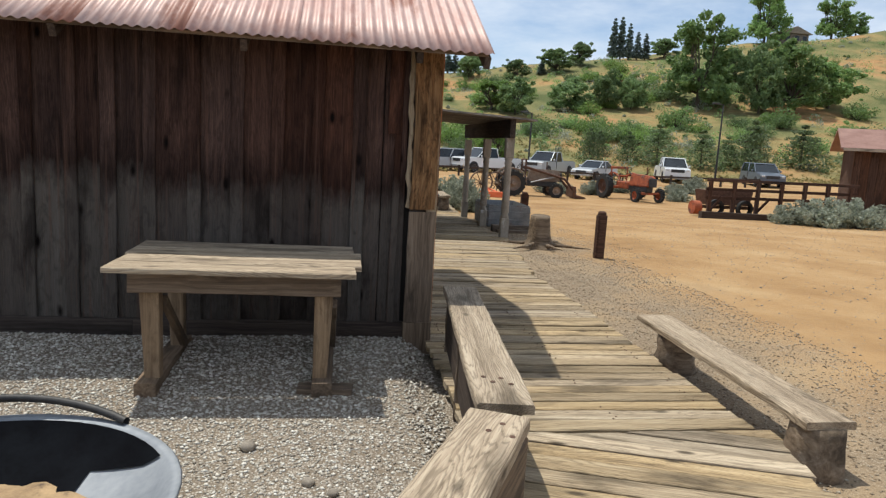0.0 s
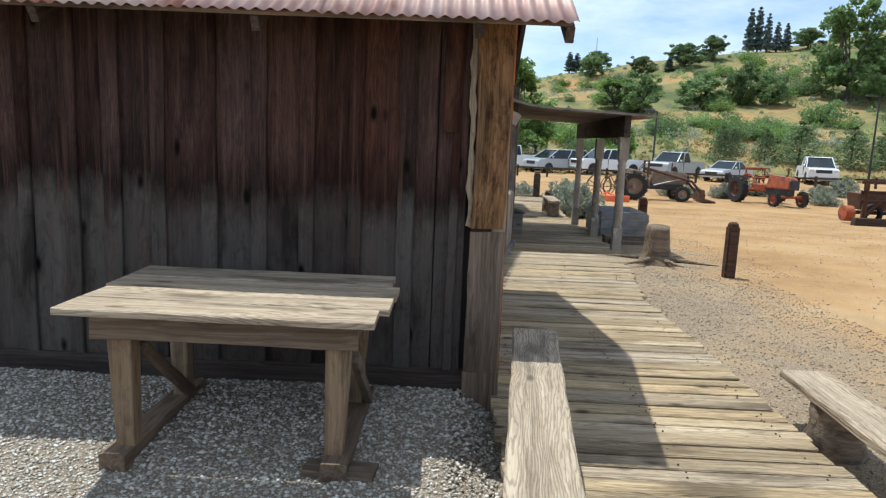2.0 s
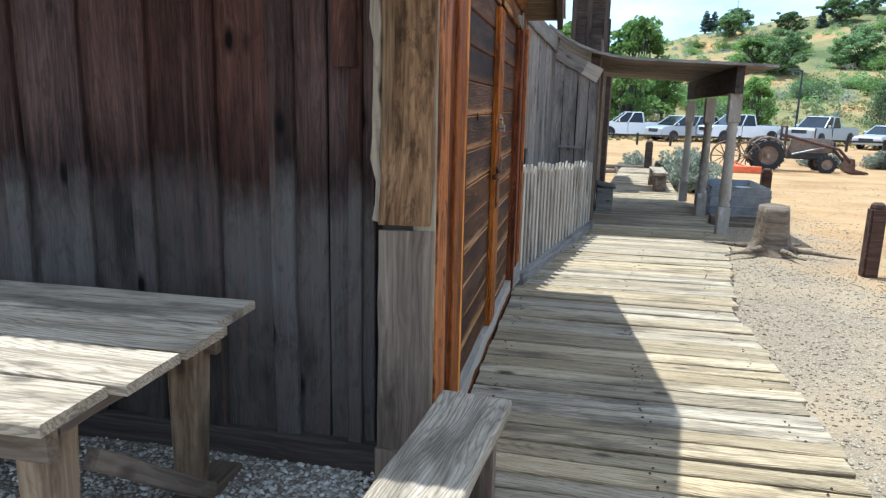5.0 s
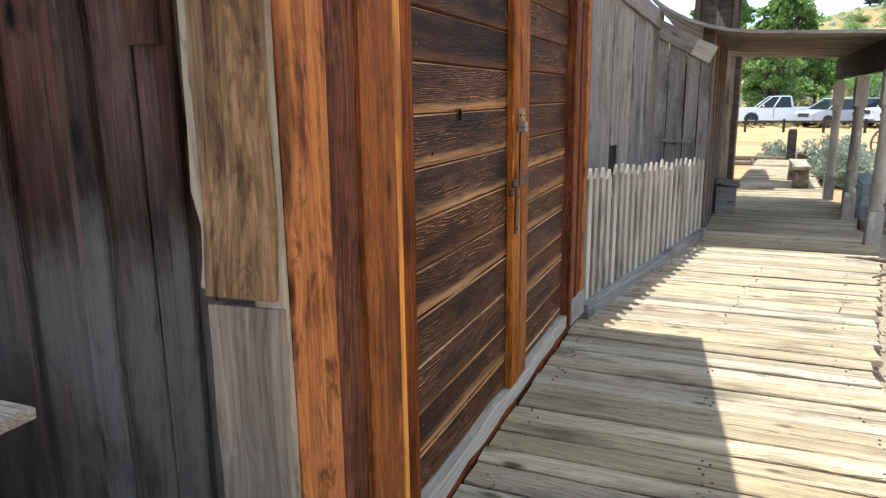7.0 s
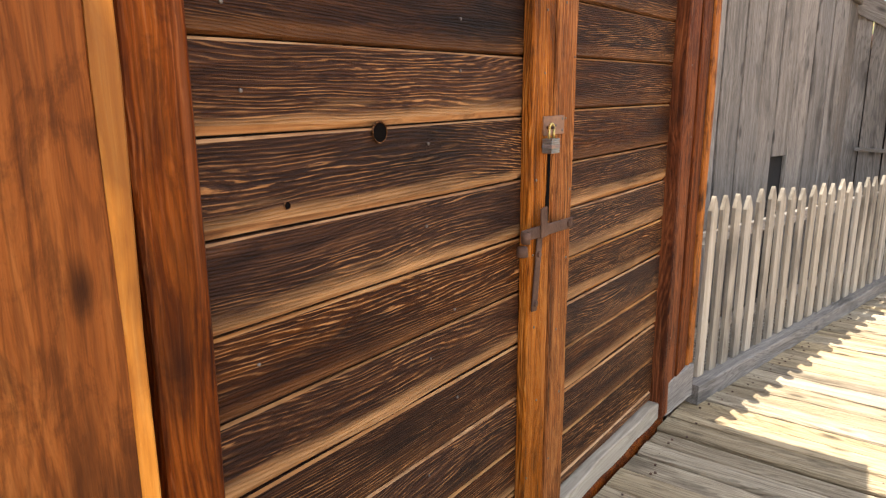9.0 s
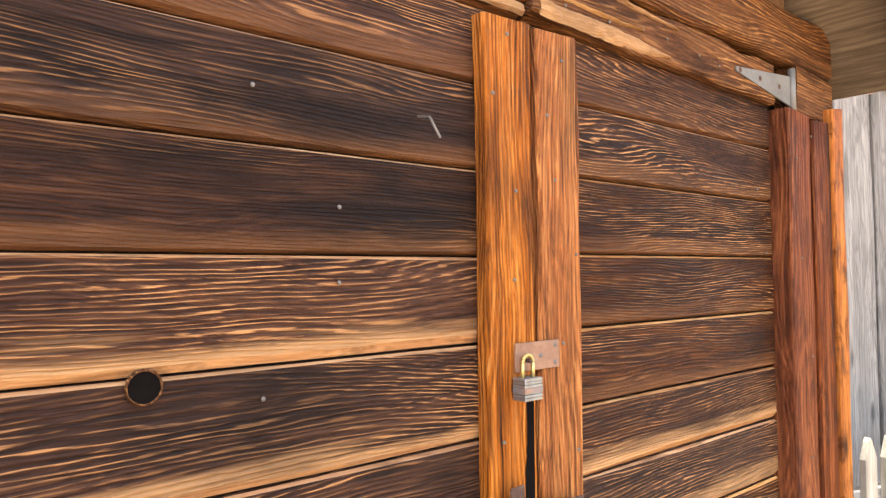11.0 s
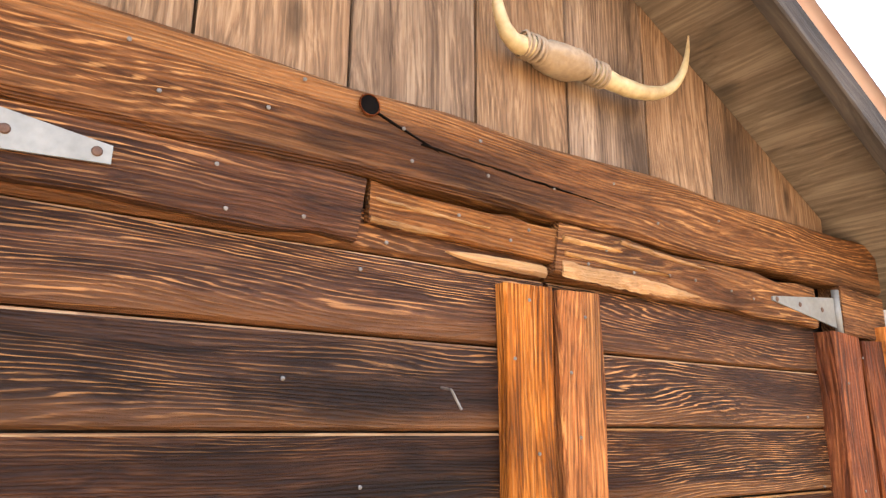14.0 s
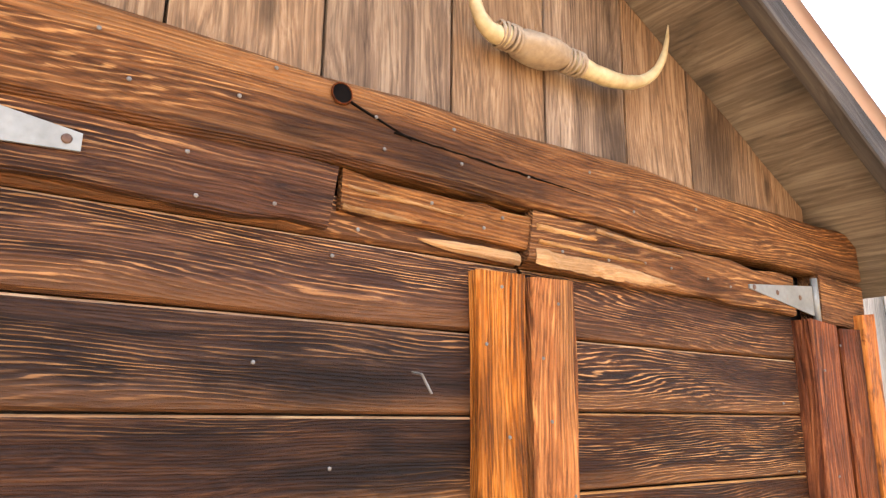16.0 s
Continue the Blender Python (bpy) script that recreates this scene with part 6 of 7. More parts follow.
plant(bush(1.0, 1.7, M_SAGE, 8, "silvery grey sagebrush growing in sand", "sagebrush", 110), ((14.55, 15.9, 0.8, 1.5), (15.23, 15.0, 1.1, 1.9), (16.33, 15.0, 1.1, 1.9), (17.74, 15.6, 0.9, 1.5), (15.66, 16.2, 1.0, 1.7), (17.29, 28.9, 0.8, 1.6), (21.61, 35.5, 1.0, 2), (11.53, 31, 0.8, 1.5), (13.33, 31, 0.9, 1.5), (10.63, 31, 0.8, 1.4), (19.27, 33, 0.9, 1.8), (25.01, 41, 0.9, 1.7), (16.18, 34, 0.9, 1.8), (14.27, 33, 0.8, 1.7), (3.34, 15.5, 1.1, 1.4), (3.07, 17.0, 1.2, 1.5), (3.6, 18.6, 1.2, 1.6), (2.5, 24, 0.9, 1.6), (4.72, 25, 0.9, 1.6)), 1.0, 1.7, 8, "sagebrush")

br = random.Random(31)
rows_a, rows_b = [], []
while len(rows_a) + len(rows_b) < 90:
    x, y = br.uniform(4, 110), br.uniform(60, 138)
    if x < y * 0.8 and noise.noise((x * 0.05, y * 0.05, 4)) > br.uniform(-0.35, 0.35):
        k = br.uniform(0.6, 1.4)
        (rows_a if br.random() < 0.55 else rows_b).append((x, y, 2.0 * k, 4.0 * k))
plant(bush(2.4, 4.4, M_LEAFDARK, 9, "dense dark green hillside bush"), rows_a, 2.4, 4.4, 9, "hillside bushes")
plant(bush(2.2, 4.2, M_LEAFPALE, 10, "light green bush on the dry hillside"), rows_b, 2.2, 4.2, 10, "hillside bushes")

# scattered hillside scrub, too much to count
hg = np.random.default_rng(21)
scrub = []
while len(scrub) < 900:
    x, y = hg.uniform(-10, 135), hg.uniform(58, 150)
    if x > y * 0.95 or noise.noise((x * 0.045, y * 0.06, 9)) < hg.uniform(-0.45, 0.45):
        continue
    r = hg.uniform(0.25, 1.3)
    scrub.append(((x, y, ground_z(x, y) + r * 0.3), r))
for k, mat, lab in ((0, M_LEAFDARK, "dark green scrub scattered over the hillside"), (1, M_SAGE, "pale sagebrush scattered over the hillside"), (2, M_LEAF, "green scrub scattered over the hillside")):
    tagged(new("hillside_scrub", leaf_cloud("hillside_scrub", scrub[k::3], 80, 0.14, hg, mat)), lab, "scrub", kind="stuff")
tg = np.random.default_rng(22)
tufts = []
while len(tufts) < 1500:
    x, y = tg.uniform(-8, 60), tg.uniform(46, 75)
    if x < y * 0.95:
        tufts.append(((x, y, ground_z(x, y) + 0.08), tg.uniform(0.15, 0.4)))
M_DRY = leafy("dry_grass", (0.26, 0.22, 0.08), (0.42, 0.36, 0.15))
tagged(new("dry_grass", leaf_cloud("dry_grass", tufts, 16, 0.12, tg, M_DRY)), "tufts of dry yellow grass by the car park", "grass", kind="stuff")

# ---- vehicles ----
M_GLASS = mottled("car_window", (0.012, 0.015, 0.018), (0.02, 0.025, 0.03), 0.08, 0, 2, 0.0)
M_TYRE = mottled("tyre_rubber", (0.012, 0.012, 0.012), (0.03, 0.028, 0.026), 0.85, 0, 8, 0.3)
M_RIM = mottled("wheel_rim", (0.3, 0.3, 0.31), (0.45, 0.45, 0.46), 0.35, 0.8, 4, 0.0)
M_LAMP = mottled("headlamp_lens", (0.55, 0.56, 0.58), (0.75, 0.76, 0.78), 0.12, 0.3, 6, 0.0)
M_PLASTIC = mottled("dark_trim", (0.02, 0.02, 0.022), (0.045, 0.045, 0.048), 0.6, 0, 6, 0.1)


def paint(name, c):
    m = mottled(name, tuple(v * 0.93 for v in c), c, 0.3, 0.0, 1.5, 0.0)
    m.node_tree.nodes["Principled BSDF"].inputs["Coat Weight"].default_value = 0.6
    return m


P_WHITE, P_SILVER, P_GREY, P_BLUE = paint("white_car_paint", (0.74, 0.75, 0.76)), paint("silver_car_paint", (0.42, 0.44, 0.46)), paint("grey_car_paint", (0.2, 0.215, 0.235)), paint("dark_grey_car_paint", (0.13, 0.15, 0.18))


def wheel(t, x, y, r, w, m):
    side = 1 if y > 0 else -1
    place = Matrix.Translation((x, y, r)) @ pose(0, 0, 0, 90, 0, 0)
    ty = part("wheel", lathe([(r * 0.62, -w / 2), (r * 0.95, -w / 2), (r, -w * 0.3), (r, w * 0.3), (r * 0.95, w / 2), (r * 0.62, w / 2)], 22), M_TYRE, t, at=m @ place, smooth=True)
    bm = lathe([(r * 0.63, -w * 0.45), (r * 0.55, -w * 0.2), (r * 0.2, -w * 0.3), (0.0001, -w * 0.3)], 18)
    joined(bm, lathe([(r * 0.63, w * 0.45), (r * 0.55, w * 0.2), (r * 0.2, w * 0.3), (0.0001, w * 0.3)], 18))
    part("rim", bm, M_RIM, ty, at=m @ place, smooth=True)
    return ty


def extruded(outline, half, taper=0.0, top=None, bevel=0.04):
    """A side outline (x, z) made as wide as 2 * half, drawn in towards its top."""
    bm = prism(outline, 2 * half)
    bmesh.ops.translate(bm, verts=bm.verts[:], vec=(0, -half, 0))
    zs = [z for x, z in outline]
    lo, hi = min(zs), max(zs)
    for v in bm.verts:
        v.co.y *= 1 - taper * (v.co.z - lo) / (hi - lo)
    bmesh.ops.recalc_face_normals(bm, faces=bm.faces[:])
    bmesh.ops.bevel(bm, geom=bm.edges[:], offset=bevel, segments=2, affect="EDGES", clamp_overlap=True)
    return bm


def vehicle(kind, mat, x, y, turn, label, category):
    L, W, H = {"sedan": (4.6, 1.78, 1.46), "suv": (4.9, 1.95, 1.78), "pickup": (5.8, 2.02, 1.92), "van": (5.0, 1.98, 1.75)}[kind]
    m = Matrix.Translation((x, y, ground_z(x, y))) @ pose(0, 0, 0, 0, 0, turn)
    t = thing({"sedan": "car", "suv": "suv", "pickup": "pickup_truck", "van": "minivan"}[kind], label, category, m)
    h, w, g = L / 2, W / 2, 0.3
    belt = H * (0.62 if kind != "sedan" else 0.63)
    hood = belt - (0.02 if kind == "pickup" else 0.1)
    nose = h - 0.95 if kind == "van" else h - 1.35
    back = {"sedan": -h + 0.75, "suv": -h + 0.1, "van": -h + 0.1, "pickup": -0.55}[kind]
    body = [(-h + 0.05, g), (h - 0.12, g), (h, g + 0.2), (h - 0.02, hood - 0.14), (h - 0.16, hood - 0.03), (nose, belt), (back, belt + 0.02), (-h + 0.02, belt if kind != "sedan" else belt - 0.02), (-h, g + 0.3)]
    b = part("body", extruded(body, w, 0.07), mat, t, at=m, smooth=False)
    cab_back = back if kind != "sedan" else back + 0.1
    roof0, roof1 = nose - (0.85 if kind != "van" else 1.0), cab_back + (0.15 if kind != "sedan" else 0.75)
    cab = [(nose + 0.02, belt - 0.02), (roof0, H - 0.03), (roof1, H - 0.03), (cab_back, belt - 0.02)]
    glass = part("greenhouse", extruded(cab, w * 0.93, 0.17, bevel=0.03), M_GLASS, t, "dark car windows", at=m)
    part("roof", extruded([(roof0 + 0.1, H - 0.05), (roof0 - 0.05, H), (roof1 + 0.02, H), (roof1 - 0.06, H - 0.05)], w * 0.79, 0.04, bevel=0.015), mat, t, at=m)
    span = nose - cab_back
    for s in (-1, 1):
        for k0, k1, r in ((nose - 0.02, roof0, 0.035), ((nose + cab_back) / 2 + 0.1, (roof0 + roof1) / 2 + 0.05, 0.045), (cab_back + 0.04, roof1, 0.05)):
            part("pillar", rod((k0, s * w * 0.925, belt), (k1, s * w * 0.775, H - 0.03), r, sides=6), mat, t, at=m)
        part("headlight", block((h - 0.2, s * w * 0.9 - (0.16 if s > 0 else -0.16) - 0.13, hood - 0.27), (h + 0.005, s * w * 0.9 - (0.16 if s > 0 else -0.16) + 0.13, hood - 0.1), 0.03), M_LAMP, t, "clear headlamp", at=m)
        part("mirror", block((nose - 0.35, s * (w + 0.08) - 0.08, belt), (nose - 0.25, s * (w + 0.08) + 0.08, belt + 0.17), 0.03), mat, t, at=m)
        part("tail_light", block((-h - 0.01, s * w * 0.85 - 0.07, belt - 0.35), (-h + 0.1, s * w * 0.85 + 0.07, belt - 0.08), 0.02), M_REDROOF, t, at=m)
        part("door_seam", block(((nose + cab_back) / 2 + 0.08, s * w * 0.965 - 0.02, g + 0.15), ((nose + cab_back) / 2 + 0.1, s * w * 0.965 + 0.025, belt)), M_PLASTIC, t, at=m)
    part("grille", block((h - 0.1, -w * 0.5, hood - 0.36), (h + 0.012, w * 0.5, hood - 0.12), 0.02), M_PLASTIC, t, "dark grille", at=m)
    part("bumper", block((h - 0.15, -w * 0.93, g), (h + 0.06, w * 0.93, g + 0.24), 0.05, segs=2), M_RIM if kind == "pickup" else mat, t, at=m)
    part("rear_bumper", block((-h - 0.07, -w * 0.93, g), (-h + 0.12, w * 0.93, g + 0.2), 0.05), M_RIM if kind == "pickup" else mat, t, at=m)
    if kind == "pickup":
        part("bed_floor", block((-h + 0.08, -w * 0.83, belt - 0.02), (-0.62, w * 0.83, belt + 0.026), 0.01), M_PLASTIC, t, "dark truck bed", at=m)
    r = 0.4 if kind == "pickup" else 0.35 if kind != "sedan" else 0.32
    for xx in (h - 0.98, -h + 1.15):
        for s in (-1, 1):
            part("wheel_arch", joined(bmesh.new(), lathe([(0.0001, -0.03), (r * 1.14, -0.03), (r * 1.14, 0.03), (0.0001, 0.03)], 20), Matrix.Translation((xx, s * (w * 0.965), r + 0.02)) @ pose(0, 0, 0, 90, 0, 0)), M_PLASTIC, t, at=m)
            wheel(t, xx, s * (w - 0.1), r, 0.24, m)
    return t


vehicle("pickup", P_WHITE, 4.09, 50.5, 185, "white pickup with a canopy parked by the trees", "pickup")
vehicle("van", P_SILVER, 7.25, 48.5, 212, "silver minivan parked at the car park's edge", "minivan")
vehicle("pickup", P_WHITE, 11.05, 48.5, 205, "white crew cab pickup parked side on", "pickup")
vehicle("pickup", P_SILVER, 16.25, 48.5, 225, "blue-grey pickup parked at an angle", "pickup")
vehicle("sedan", P_SILVER, 19.21, 46.0, 222, "silver sedan parked facing the yard", "car")
vehicle("pickup", P_WHITE, 26.12, 47.0, 252, "white pickup parked facing the yard", "pickup")
vehicle("suv", P_BLUE, 32.48, 44.5, 255, "dark grey suv parked beyond the corral", "suv")

# ---- old machines in the yard ----
M_ORANGE_PAINT = mottled("faded_orange_paint", (0.26, 0.055, 0.02), (0.46, 0.12, 0.045), 0.7, 0.1, 5, 0.3, spots=(0.11, 0.05, 0.035), spot_scale=4, spot_at=0.5)
M_OLDGREY = mottled("faded_tractor_grey", (0.16, 0.12, 0.09), (0.31, 0.23, 0.17), 0.7, 0.2, 4, 0.3, spots=(0.16, 0.07, 0.04), spot_scale=4, spot_at=0.55)
M_REDBLADE = mottled("bright_red_orange_paint", (0.6, 0.1, 0.03), (0.8, 0.18, 0.06), 0.5, 0, 4, 0.1)


def lugged(t, x, y, r, w, m, rim):
    place = m @ Matrix.Translation((x, y, r)) @ pose(0, 0, 0, 90, 0, 0)
    bm = lathe([(r * 0.58, -w / 2), (r * 0.92, -w / 2), (r * 0.95, 0), (r * 0.92, w / 2), (r * 0.58, w / 2)], 26)
    for k in range(16):
        for s in (-1, 1):
            joined(bm, block((-0.02, -0.02, -w * 0.26), (0.02, 0.05, w * 0.26)), pose(0, 0, 0, 0, 0, (k + 0.25 * s) * 22.5) @ Matrix.Translation((0, r * 0.93, s * w * 0.24)) @ pose(0, 0, 0, 0, 25 * s, 0))
    wh = part("wheel", bm, M_TYRE, t, at=place)
    part("rim", lathe([(r * 0.6, -w * 0.4), (r * 0.5, -w * 0.1), (r * 0.18, -w * 0.12), (r * 0.15, -w * 0.3), (0.0001, -w * 0.3)], 20, lathe([(r * 0.6, w * 0.4), (r * 0.5, w * 0.1), (r * 0.18, w * 0.12), (r * 0.15, w * 0.3), (0.0001, w * 0.3)], 20)), rim, wh, at=place, smooth=True)


def tractor(x, y, turn, mat, label, loader=False):
    m = Matrix.Translation((x, y, ground_z(x, y))) @ pose(0, 0, 0, 0, 0, turn)
    t = thing("tractor", label, "tractor", m)
    part("hood", extruded([(0.1, 0.75), (1.75, 0.78), (1.8, 1.2), (1.65, 1.33), (0.2, 1.38)], 0.27, 0.2, bevel=0.06), mat, t, at=m)
    part("engine", block((0.0, -0.2, 0.5), (1.6, 0.2, 0.8), 0.04), M_PLASTIC, t, at=m)
    part("grille", block((1.74, -0.22, 0.78), (1.83, 0.22, 1.22), 0.02), M_PLASTIC, t, at=m)
    part("gearbox", block((-1.0, -0.24, 0.55), (0.1, 0.24, 0.95), 0.06), mat, t, at=m)
    part("seat", joined(bmesh.new(), lathe([(0.0001, 0.0), (0.2, 0.03), (0.25, 0.12), (0.22, 0.06), (0.0001, 0.03)], 16), Matrix.Translation((-0.75, 0, 1.12))), mat, t, at=m, smooth=True)
    part("seat_post", rod((-0.75, 0, 0.9), (-0.75, 0, 1.14), 0.04), M_PLASTIC, t, at=m)
    part("steering_column", rod((0.2, 0, 1.2), (-0.3, 0, 1.5), 0.025), M_PLASTIC, t, at=m)
    ring = bmesh.new()
    for k in range(16):
        a, b = 2 * math.pi * k / 16, 2 * math.pi * (k + 1) / 16
        rod((0.2 * math.cos(a), 0.2 * math.sin(a), 0), (0.2 * math.cos(b), 0.2 * math.sin(b), 0), 0.015, sides=6, bm=ring)
    part("steering_wheel", ring, M_PLASTIC, t, at=m @ Matrix.Translation((-0.32, 0, 1.52)) @ pose(0, 0, 0, 0, -55, 0))
    part("exhaust", rod((1.1, 0.12, 1.25), (1.1, 0.12, 1.75), 0.03), M_RUST, t, at=m)
    part("front_axle", block((1.4, -0.7, 0.38), (1.52, 0.7, 0.5), 0.02), mat, t, at=m)
    part("rear_axle", rod((-0.75, -1.1, 0.62), (-0.75, 1.1, 0.62), 0.08), mat, t, at=m)
    track = 0.8 if loader else 1.1
    for s in (-1, 1):
        lugged(t, -0.75, s * track, 0.64, 0.32, m, mat if loader else M_RUST)
        lugged(t, 1.46, s * 0.72, 0.35, 0.18, m, mat)
        fend = bmesh.new()
        for k in range(6):
            a, b = 0.5 + 0.35 * k, 0.5 + 0.35 * (k + 1)
            rod((-0.75 + 0.72 * math.cos(a), s * 0.62, 0.64 + 0.72 * math.sin(a)), (-0.75 + 0.72 * math.cos(b), s * 0.62, 0.64 + 0.72 * math.sin(b)), 0.05, sides=6, bm=fend)
        part("fender", fend, mat, t, at=m)
    if loader:
        for s in (-1, 1):
            part("loader_arm", rod((-0.1, s * 0.5, 1.45), (1.9, s * 0.5, 0.95), 0.06, bm=rod((1.9, s * 0.5, 0.95), (2.5, s * 0.5, 0.3), 0.06)), M_RUST, t, at=m)
            part("loader_upright", rod((-0.1, s * 0.5, 0.6), (-0.1, s * 0.5, 1.8), 0.05), M_RUST, t, at=m)
            part("ram", rod((0.2, s * 0.45, 0.7), (1.5, s * 0.48, 1.05), 0.035), M_STEEL, t, at=m)
        part("cross_bar", rod((-0.1, -0.5, 1.8), (-0.1, 0.5, 1.8), 0.045), M_RUST, t, at=m)
        part("bucket", extruded([(2.35, 0.05), (3.0, 0.03), (2.95, 0.1), (2.5, 0.18), (2.45, 0.6), (2.35, 0.6)], 0.75, 0, bevel=0.01), M_RUST, t, at=m)
    else:
        part("roll_bar", block((-1.15, -0.55, 1.55), (-1.05, 0.55, 1.68), 0.02, rod((-1.1, -0.5, 0.8), (-1.1, -0.5, 1.6), 0.04, bm=rod((-1.1, 0.5, 0.8), (-1.1, 0.5, 1.6), 0.04))), mat, t, at=m)
    return t


tractor(8.68, 28.3, -4, M_OLDGREY, "faded grey vintage tractor with a front loader", True)
tractor(14.48, 28.6, -78, M_ORANGE_PAINT, "faded orange vintage tractor standing on the sand")


def wagon_wheel(x, y, r, turn, lean=8):
    g = ground_z(x, y)
    m = Matrix.Translation((x, y, g - 0.02)) @ pose(0, 0, 0, lean, 0, turn) @ Matrix.Translation((0, 0, r)) @ pose(0, 0, 0, 90, 0, 0)
    t = thing("wagon_wheel", "old spoked wooden wagon wheel with an iron rim", "wheel", Matrix.Translation((x, y, g)), "wagon wheels")
    part("rim", lathe([(r - 0.06, -0.03), (r, -0.03), (r, 0.03), (r - 0.06, 0.03), (r - 0.06, -0.03)], 28), M_TIMBER, t, at=m, smooth=False)
    part("hub", lathe([(0.0001, -0.13), (0.07, -0.12), (0.1, 0), (0.07, 0.12), (0.0001, 0.13)], 14), M_TIMBER, t, at=m, smooth=True)
    for k in range(12):
        a = 2 * math.pi * k / 12
        part("spoke", rod((0.08 * math.cos(a), 0.08 * math.sin(a), 0), ((r - 0.05) * math.cos(a), (r - 0.05) * math.sin(a), 0), 0.022, 0.018, 6), M_TIMBER, t, at=m)


wagon_wheel(6.16, 27.2, 0.62, 12)
wagon_wheel(7.07, 27.6, 0.6, -8)
blade = thing("grader_blade", "bright red-orange implement blade lying in the yard", "implement", pose(5.9, 26.2, ground_z(5.9, 26.2)))
bz = ground_z(5.9, 26.2)
part("blade_plate", block((5.0, 26.0, bz), (6.8, 26.12, bz + 0.28), 0.02), M_REDBLADE, blade)
part("draw_bar", rod((5.9, 26.1, bz + 0.15), (6.0, 27.2, bz + 0.35), 0.05), M_REDBLADE, blade)
for xx in (5.4, 6.4):
    part("arm", rod((xx, 26.1, bz + 0.2), (6.0, 27.0, bz + 0.35), 0.035), M_REDBLADE, blade)

blade.matrix_basis.translation.x += 0.55

# ---- corral and far building ----
corral = thing("corral_fence", "brown timber corral rails above a heavy base beam", "fence", pose(14.4, 17.8, ground_z(14.4, 17.8)))
C0, C1 = Vector((12.2, 17.9, 0)), Vector((18.3, 17.9, 0))
cz = ground_z(14.4, 17.8)
board("base_beam", corral, (12.0, 17.8, cz - 0.02), (15.3, 17.4, cz - 0.02), (0, 0, 1), 0.3, 0.26, M_DARKTIMBER, rng)
for i in range(7):
    xx = 12.35 + i * 0.95
    g = ground_z(xx, 17.9) - 0.05
    board("post", corral, (xx, 17.95, g), (xx, 17.95, g + 1.42), (0, -1, 0), 0.12, 0.12, M_RUSTPOST, rng)
    if i % 2 == 0:
        board("knee_brace", corral, (xx + 0.05, 17.9, g + 0.35), (xx + 0.5, 17.9, g + 0.85), (0, -1, 0), 0.09, 0.05, M_RUSTPOST, rng)
for z in (0.75, 1.05, 1.38):
    board("rail", corral, (12.2, 17.94, cz + z), (18.4, 17.94, cz + z + 0.04), (0, -1, 0), 0.11, 0.05, M_RUSTPOST, rng)
corral.matrix_basis.translation.x += 0.4
machine = thing("farm_implement", "rusty orange farm implement behind the corral", "implement", pose(13.2, 19.4, cz))
part("drum", rod((12.3, 19.0, cz + 0.28), (12.6, 19.0, cz + 0.28), 0.26, sides=22), M_ORANGE_PAINT, machine)
part("hopper", extruded([(0, 0.4), (1.8, 0.4), (1.9, 0.95), (-0.1, 0.95)], 0.4, 0, bevel=0.02), M_RUST, machine, at=pose(12.9, 19.4, cz))
part("frame", block((12.8, 19.1, cz + 0.25), (15.0, 19.2, cz + 0.38), 0.02), M_RUST, machine)
for xx in (13.2, 14.4):
    part("wheel", joined(bmesh.new(), lathe([(0.22, -0.08), (0.32, -0.08), (0.32, 0.08), (0.22, 0.08)], 20), Matrix.Translation((xx, 18.85, cz + 0.3)) @ pose(0, 0, 0, 90)), M_TYRE, machine)
machine.matrix_basis.translation.x += 0.4
red_barn = thing("far_barn", "brown board barn with a rusty red roof", "barn", pose(23.9, 26, ground_z(25, 27)))
rz = ground_z(25, 27)
part("wall", block((23.9, 26, rz - 0.3), (31, 32, 2.55)), M_RUSTPOST, red_barn)
for i in range(16):
    board("wall_board", red_barn, (23.9, 26.1 + i * 0.37, rz - 0.1), (23.9, 26.1 + i * 0.37, 2.5), (-1, 0, 0), 0.35, 0.03, M_RUSTPOST, rng)
    board("wall_board", red_barn, (24.05 + i * 0.37, 26, rz - 0.1), (24.05 + i * 0.37, 26, 2.5), (0, -1, 0), 0.35, 0.03, M_RUSTPOST, rng)
part("gable", joined(bmesh.new(), prism([(0, 2.5), (6, 2.5), (3, 3.4)], 7.0), Matrix.Translation((30.95, 26, 0)) @ pose(0, 0, 0, 0, 0, 90)), M_RUSTPOST, red_barn)
part("roof", joined(bmesh.new(), prism([(-0.6, 2.45), (3.0, 3.55), (6.6, 2.45), (6.6, 2.35), (3.0, 3.45), (-0.6, 2.35)], 8.4), Matrix.Translation((31.6, 26, 0)) @ pose(0, 0, 0, 0, 0, 90)), M_REDROOF, red_barn)
part("fascia", block((23.3, 25.36, 2.3), (31.6, 25.39, 2.44)), M_PICKET, red_barn, "pale eave board")
red_barn.matrix_basis = pose(25.1, 26, rz, 0, 0, -34)


def lamp_post(x, y, h):
    g = ground_z(x, y)
    t = thing("lamp_post", "slim dark car park lamp post", "lamp post", pose(x, y, g), "lamp posts")
    part("pole", rod((x, y, g - 0.05), (x, y, g + h), 0.085, 0.06, 10), M_PLASTIC, t)
    part("arm", rod((x, y, g + h - 0.05), (x - 0.5, y, g + h + 0.03), 0.035), M_PLASTIC, t)
    part("lamp_head", block((x - 0.95, y - 0.16, g + h - 0.04), (x - 0.4, y + 0.16, g + h + 0.1), 0.03), M_PLASTIC, t)


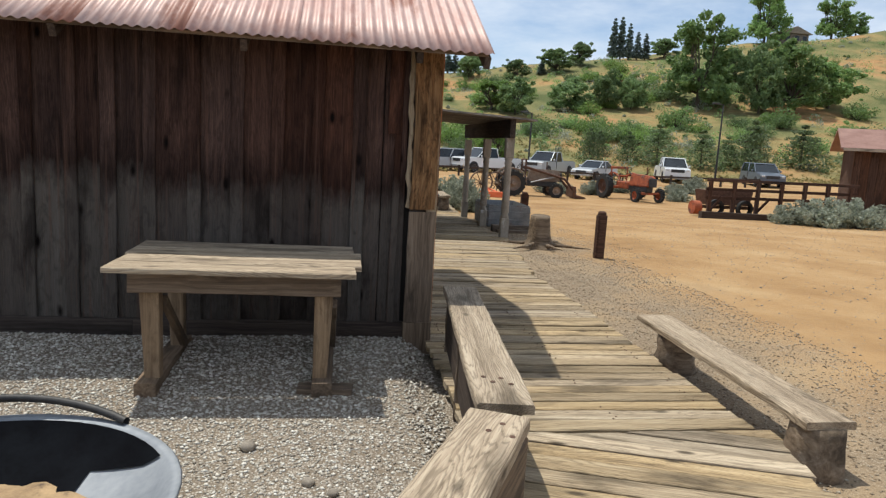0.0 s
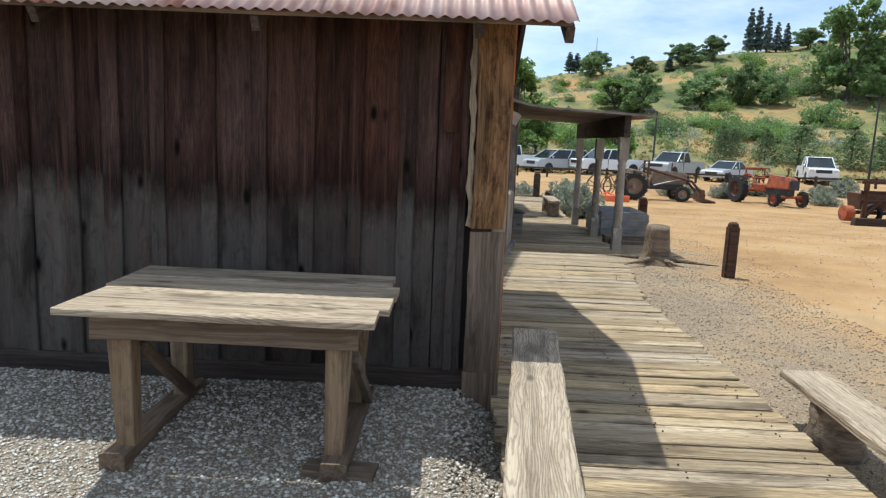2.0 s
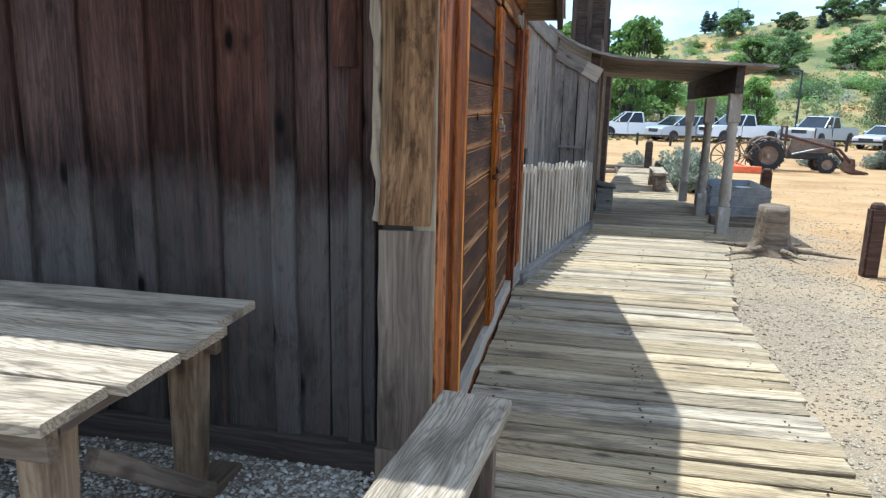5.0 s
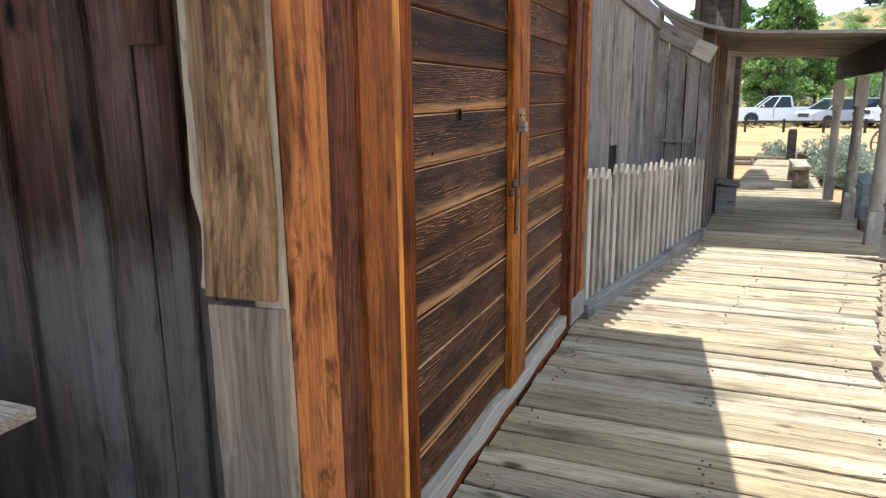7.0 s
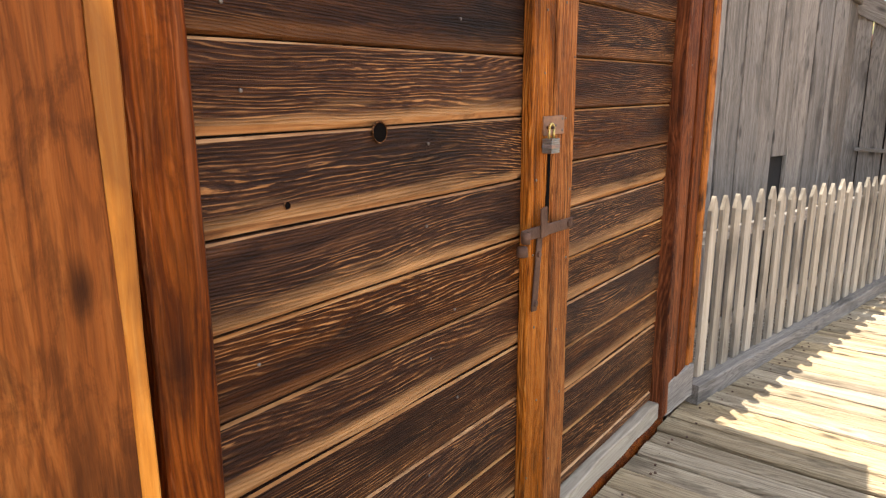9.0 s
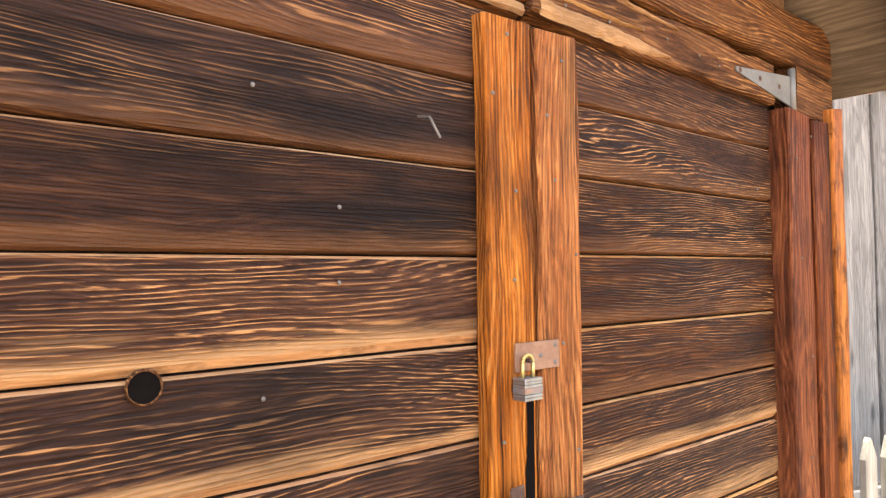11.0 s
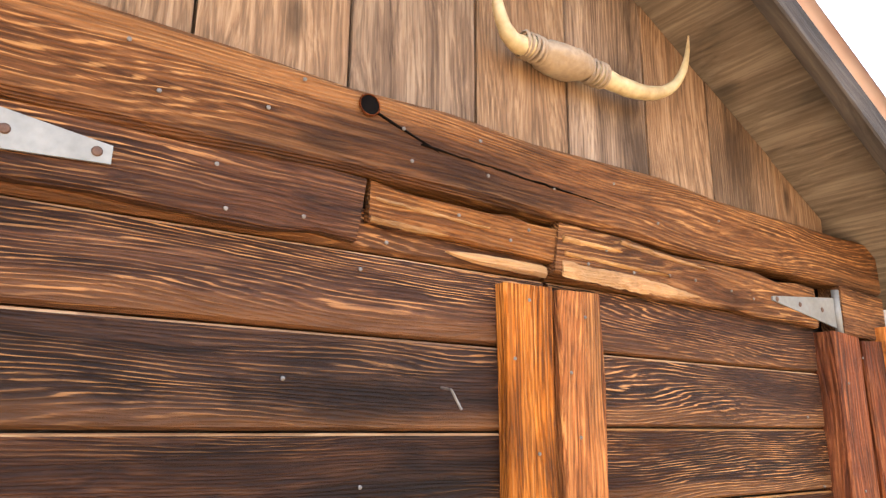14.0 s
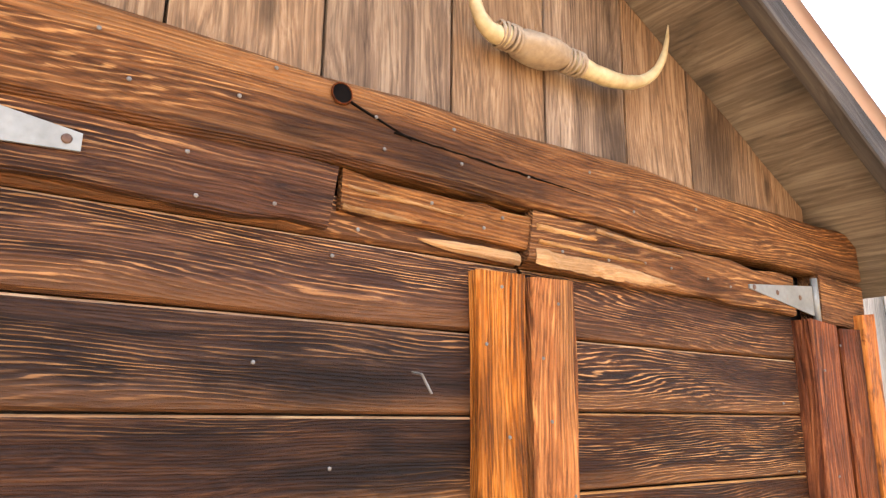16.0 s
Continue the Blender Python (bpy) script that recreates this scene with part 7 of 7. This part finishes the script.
lamp_post(15.09, 50.5, 5.0)
lamp_post(30.85, 48.5, 6.4)
rails = thing("rail_fence", "low dark timber rail along the car park", "fence", pose(15, 42.5, ground_z(15, 42.5)))
for i in range(16):
    xx = 1.8 + i * 2.0
    g = ground_z(xx, 42.5)
    board("post", rails, (xx, 42.5, g - 0.1), (xx, 42.5, g + 0.75), (0, -1, 0), 0.13, 0.13, M_DARKTIMBER, rng)
    if i < 15:
        board("rail", rails, (xx, 42.45, g + 0.6), (xx + 1.98, 42.45, ground_z(xx + 2, 42.5) + 0.6), (0, -1, 0), 0.12, 0.06, M_DARKTIMBER, rng)
hitch = thing("log_rail", "grey fallen log rail near the boardwalk's end", "log", pose(1.2, 22, ground_z(1.2, 22)))
for i, (a, b) in enumerate((((-1.5, 22.0, 0.3), (3.0, 21.6, 0.34)), ((-1.5, 22.4, 0.1), (2.6, 22.6, 0.1)))):
    g = ground_z(1, 22)
    part("log", rod((a[0], a[1], a[2] + g), (b[0], b[1], b[2] + g), 0.09, 0.07, 10), M_LOG, hitch, smooth=True)
for xx in (-1.2, 0.6, 2.7):
    part("stake", rod((xx, 21.9, ground_z(1, 22) - 0.1), (xx, 21.9, ground_z(1, 22) + 0.5), 0.07), M_LOG, hitch, smooth=True)
house = thing("hilltop_house", "grey house with a low roof on the hilltop", "house", pose(104, 152, ground_z(104, 152)))
hz = ground_z(104, 152)
part("wall", block((100.5, 150, hz - 1), (107.5, 156, hz + 2.2)), M_GREY, house)
part("roof", joined(bmesh.new(), prism([(-0.8, 2.2), (3.5, 3.9), (7.8, 2.2)], 7), Matrix.Translation((100.5, 149.5, hz))), M_STONE, house)
for xx in (101.5, 104, 106):
    part("window", block((xx, 149.9, hz + 0.6), (xx + 1, 150.02, hz + 1.7)), M_GLASS, house)
house.matrix_basis.translation.x += 2.9
mast = thing("lattice_mast", "thin lattice radio mast on the skyline", "mast", pose(20, 250, ground_z(20, 250)))
for dx, hh in ((0, 14), (2.6, 10)):
    for s in (-1, 1):
        part("leg", rod((41 + dx + s * 0.5, 215, ground_z(41, 215)), (41 + dx, 215, ground_z(41, 215) + hh), 0.07, 0.05, 6), M_RIM, mast)
    for k in range(8):
        z = ground_z(41, 215) + hh * k / 9
        w = 0.5 * (1 - k / 9)
        part("brace", rod((41 + dx - w, 215, z), (41 + dx + w * 0.9, 215, z + hh / 9), 0.04, sides=5), M_RIM, mast)
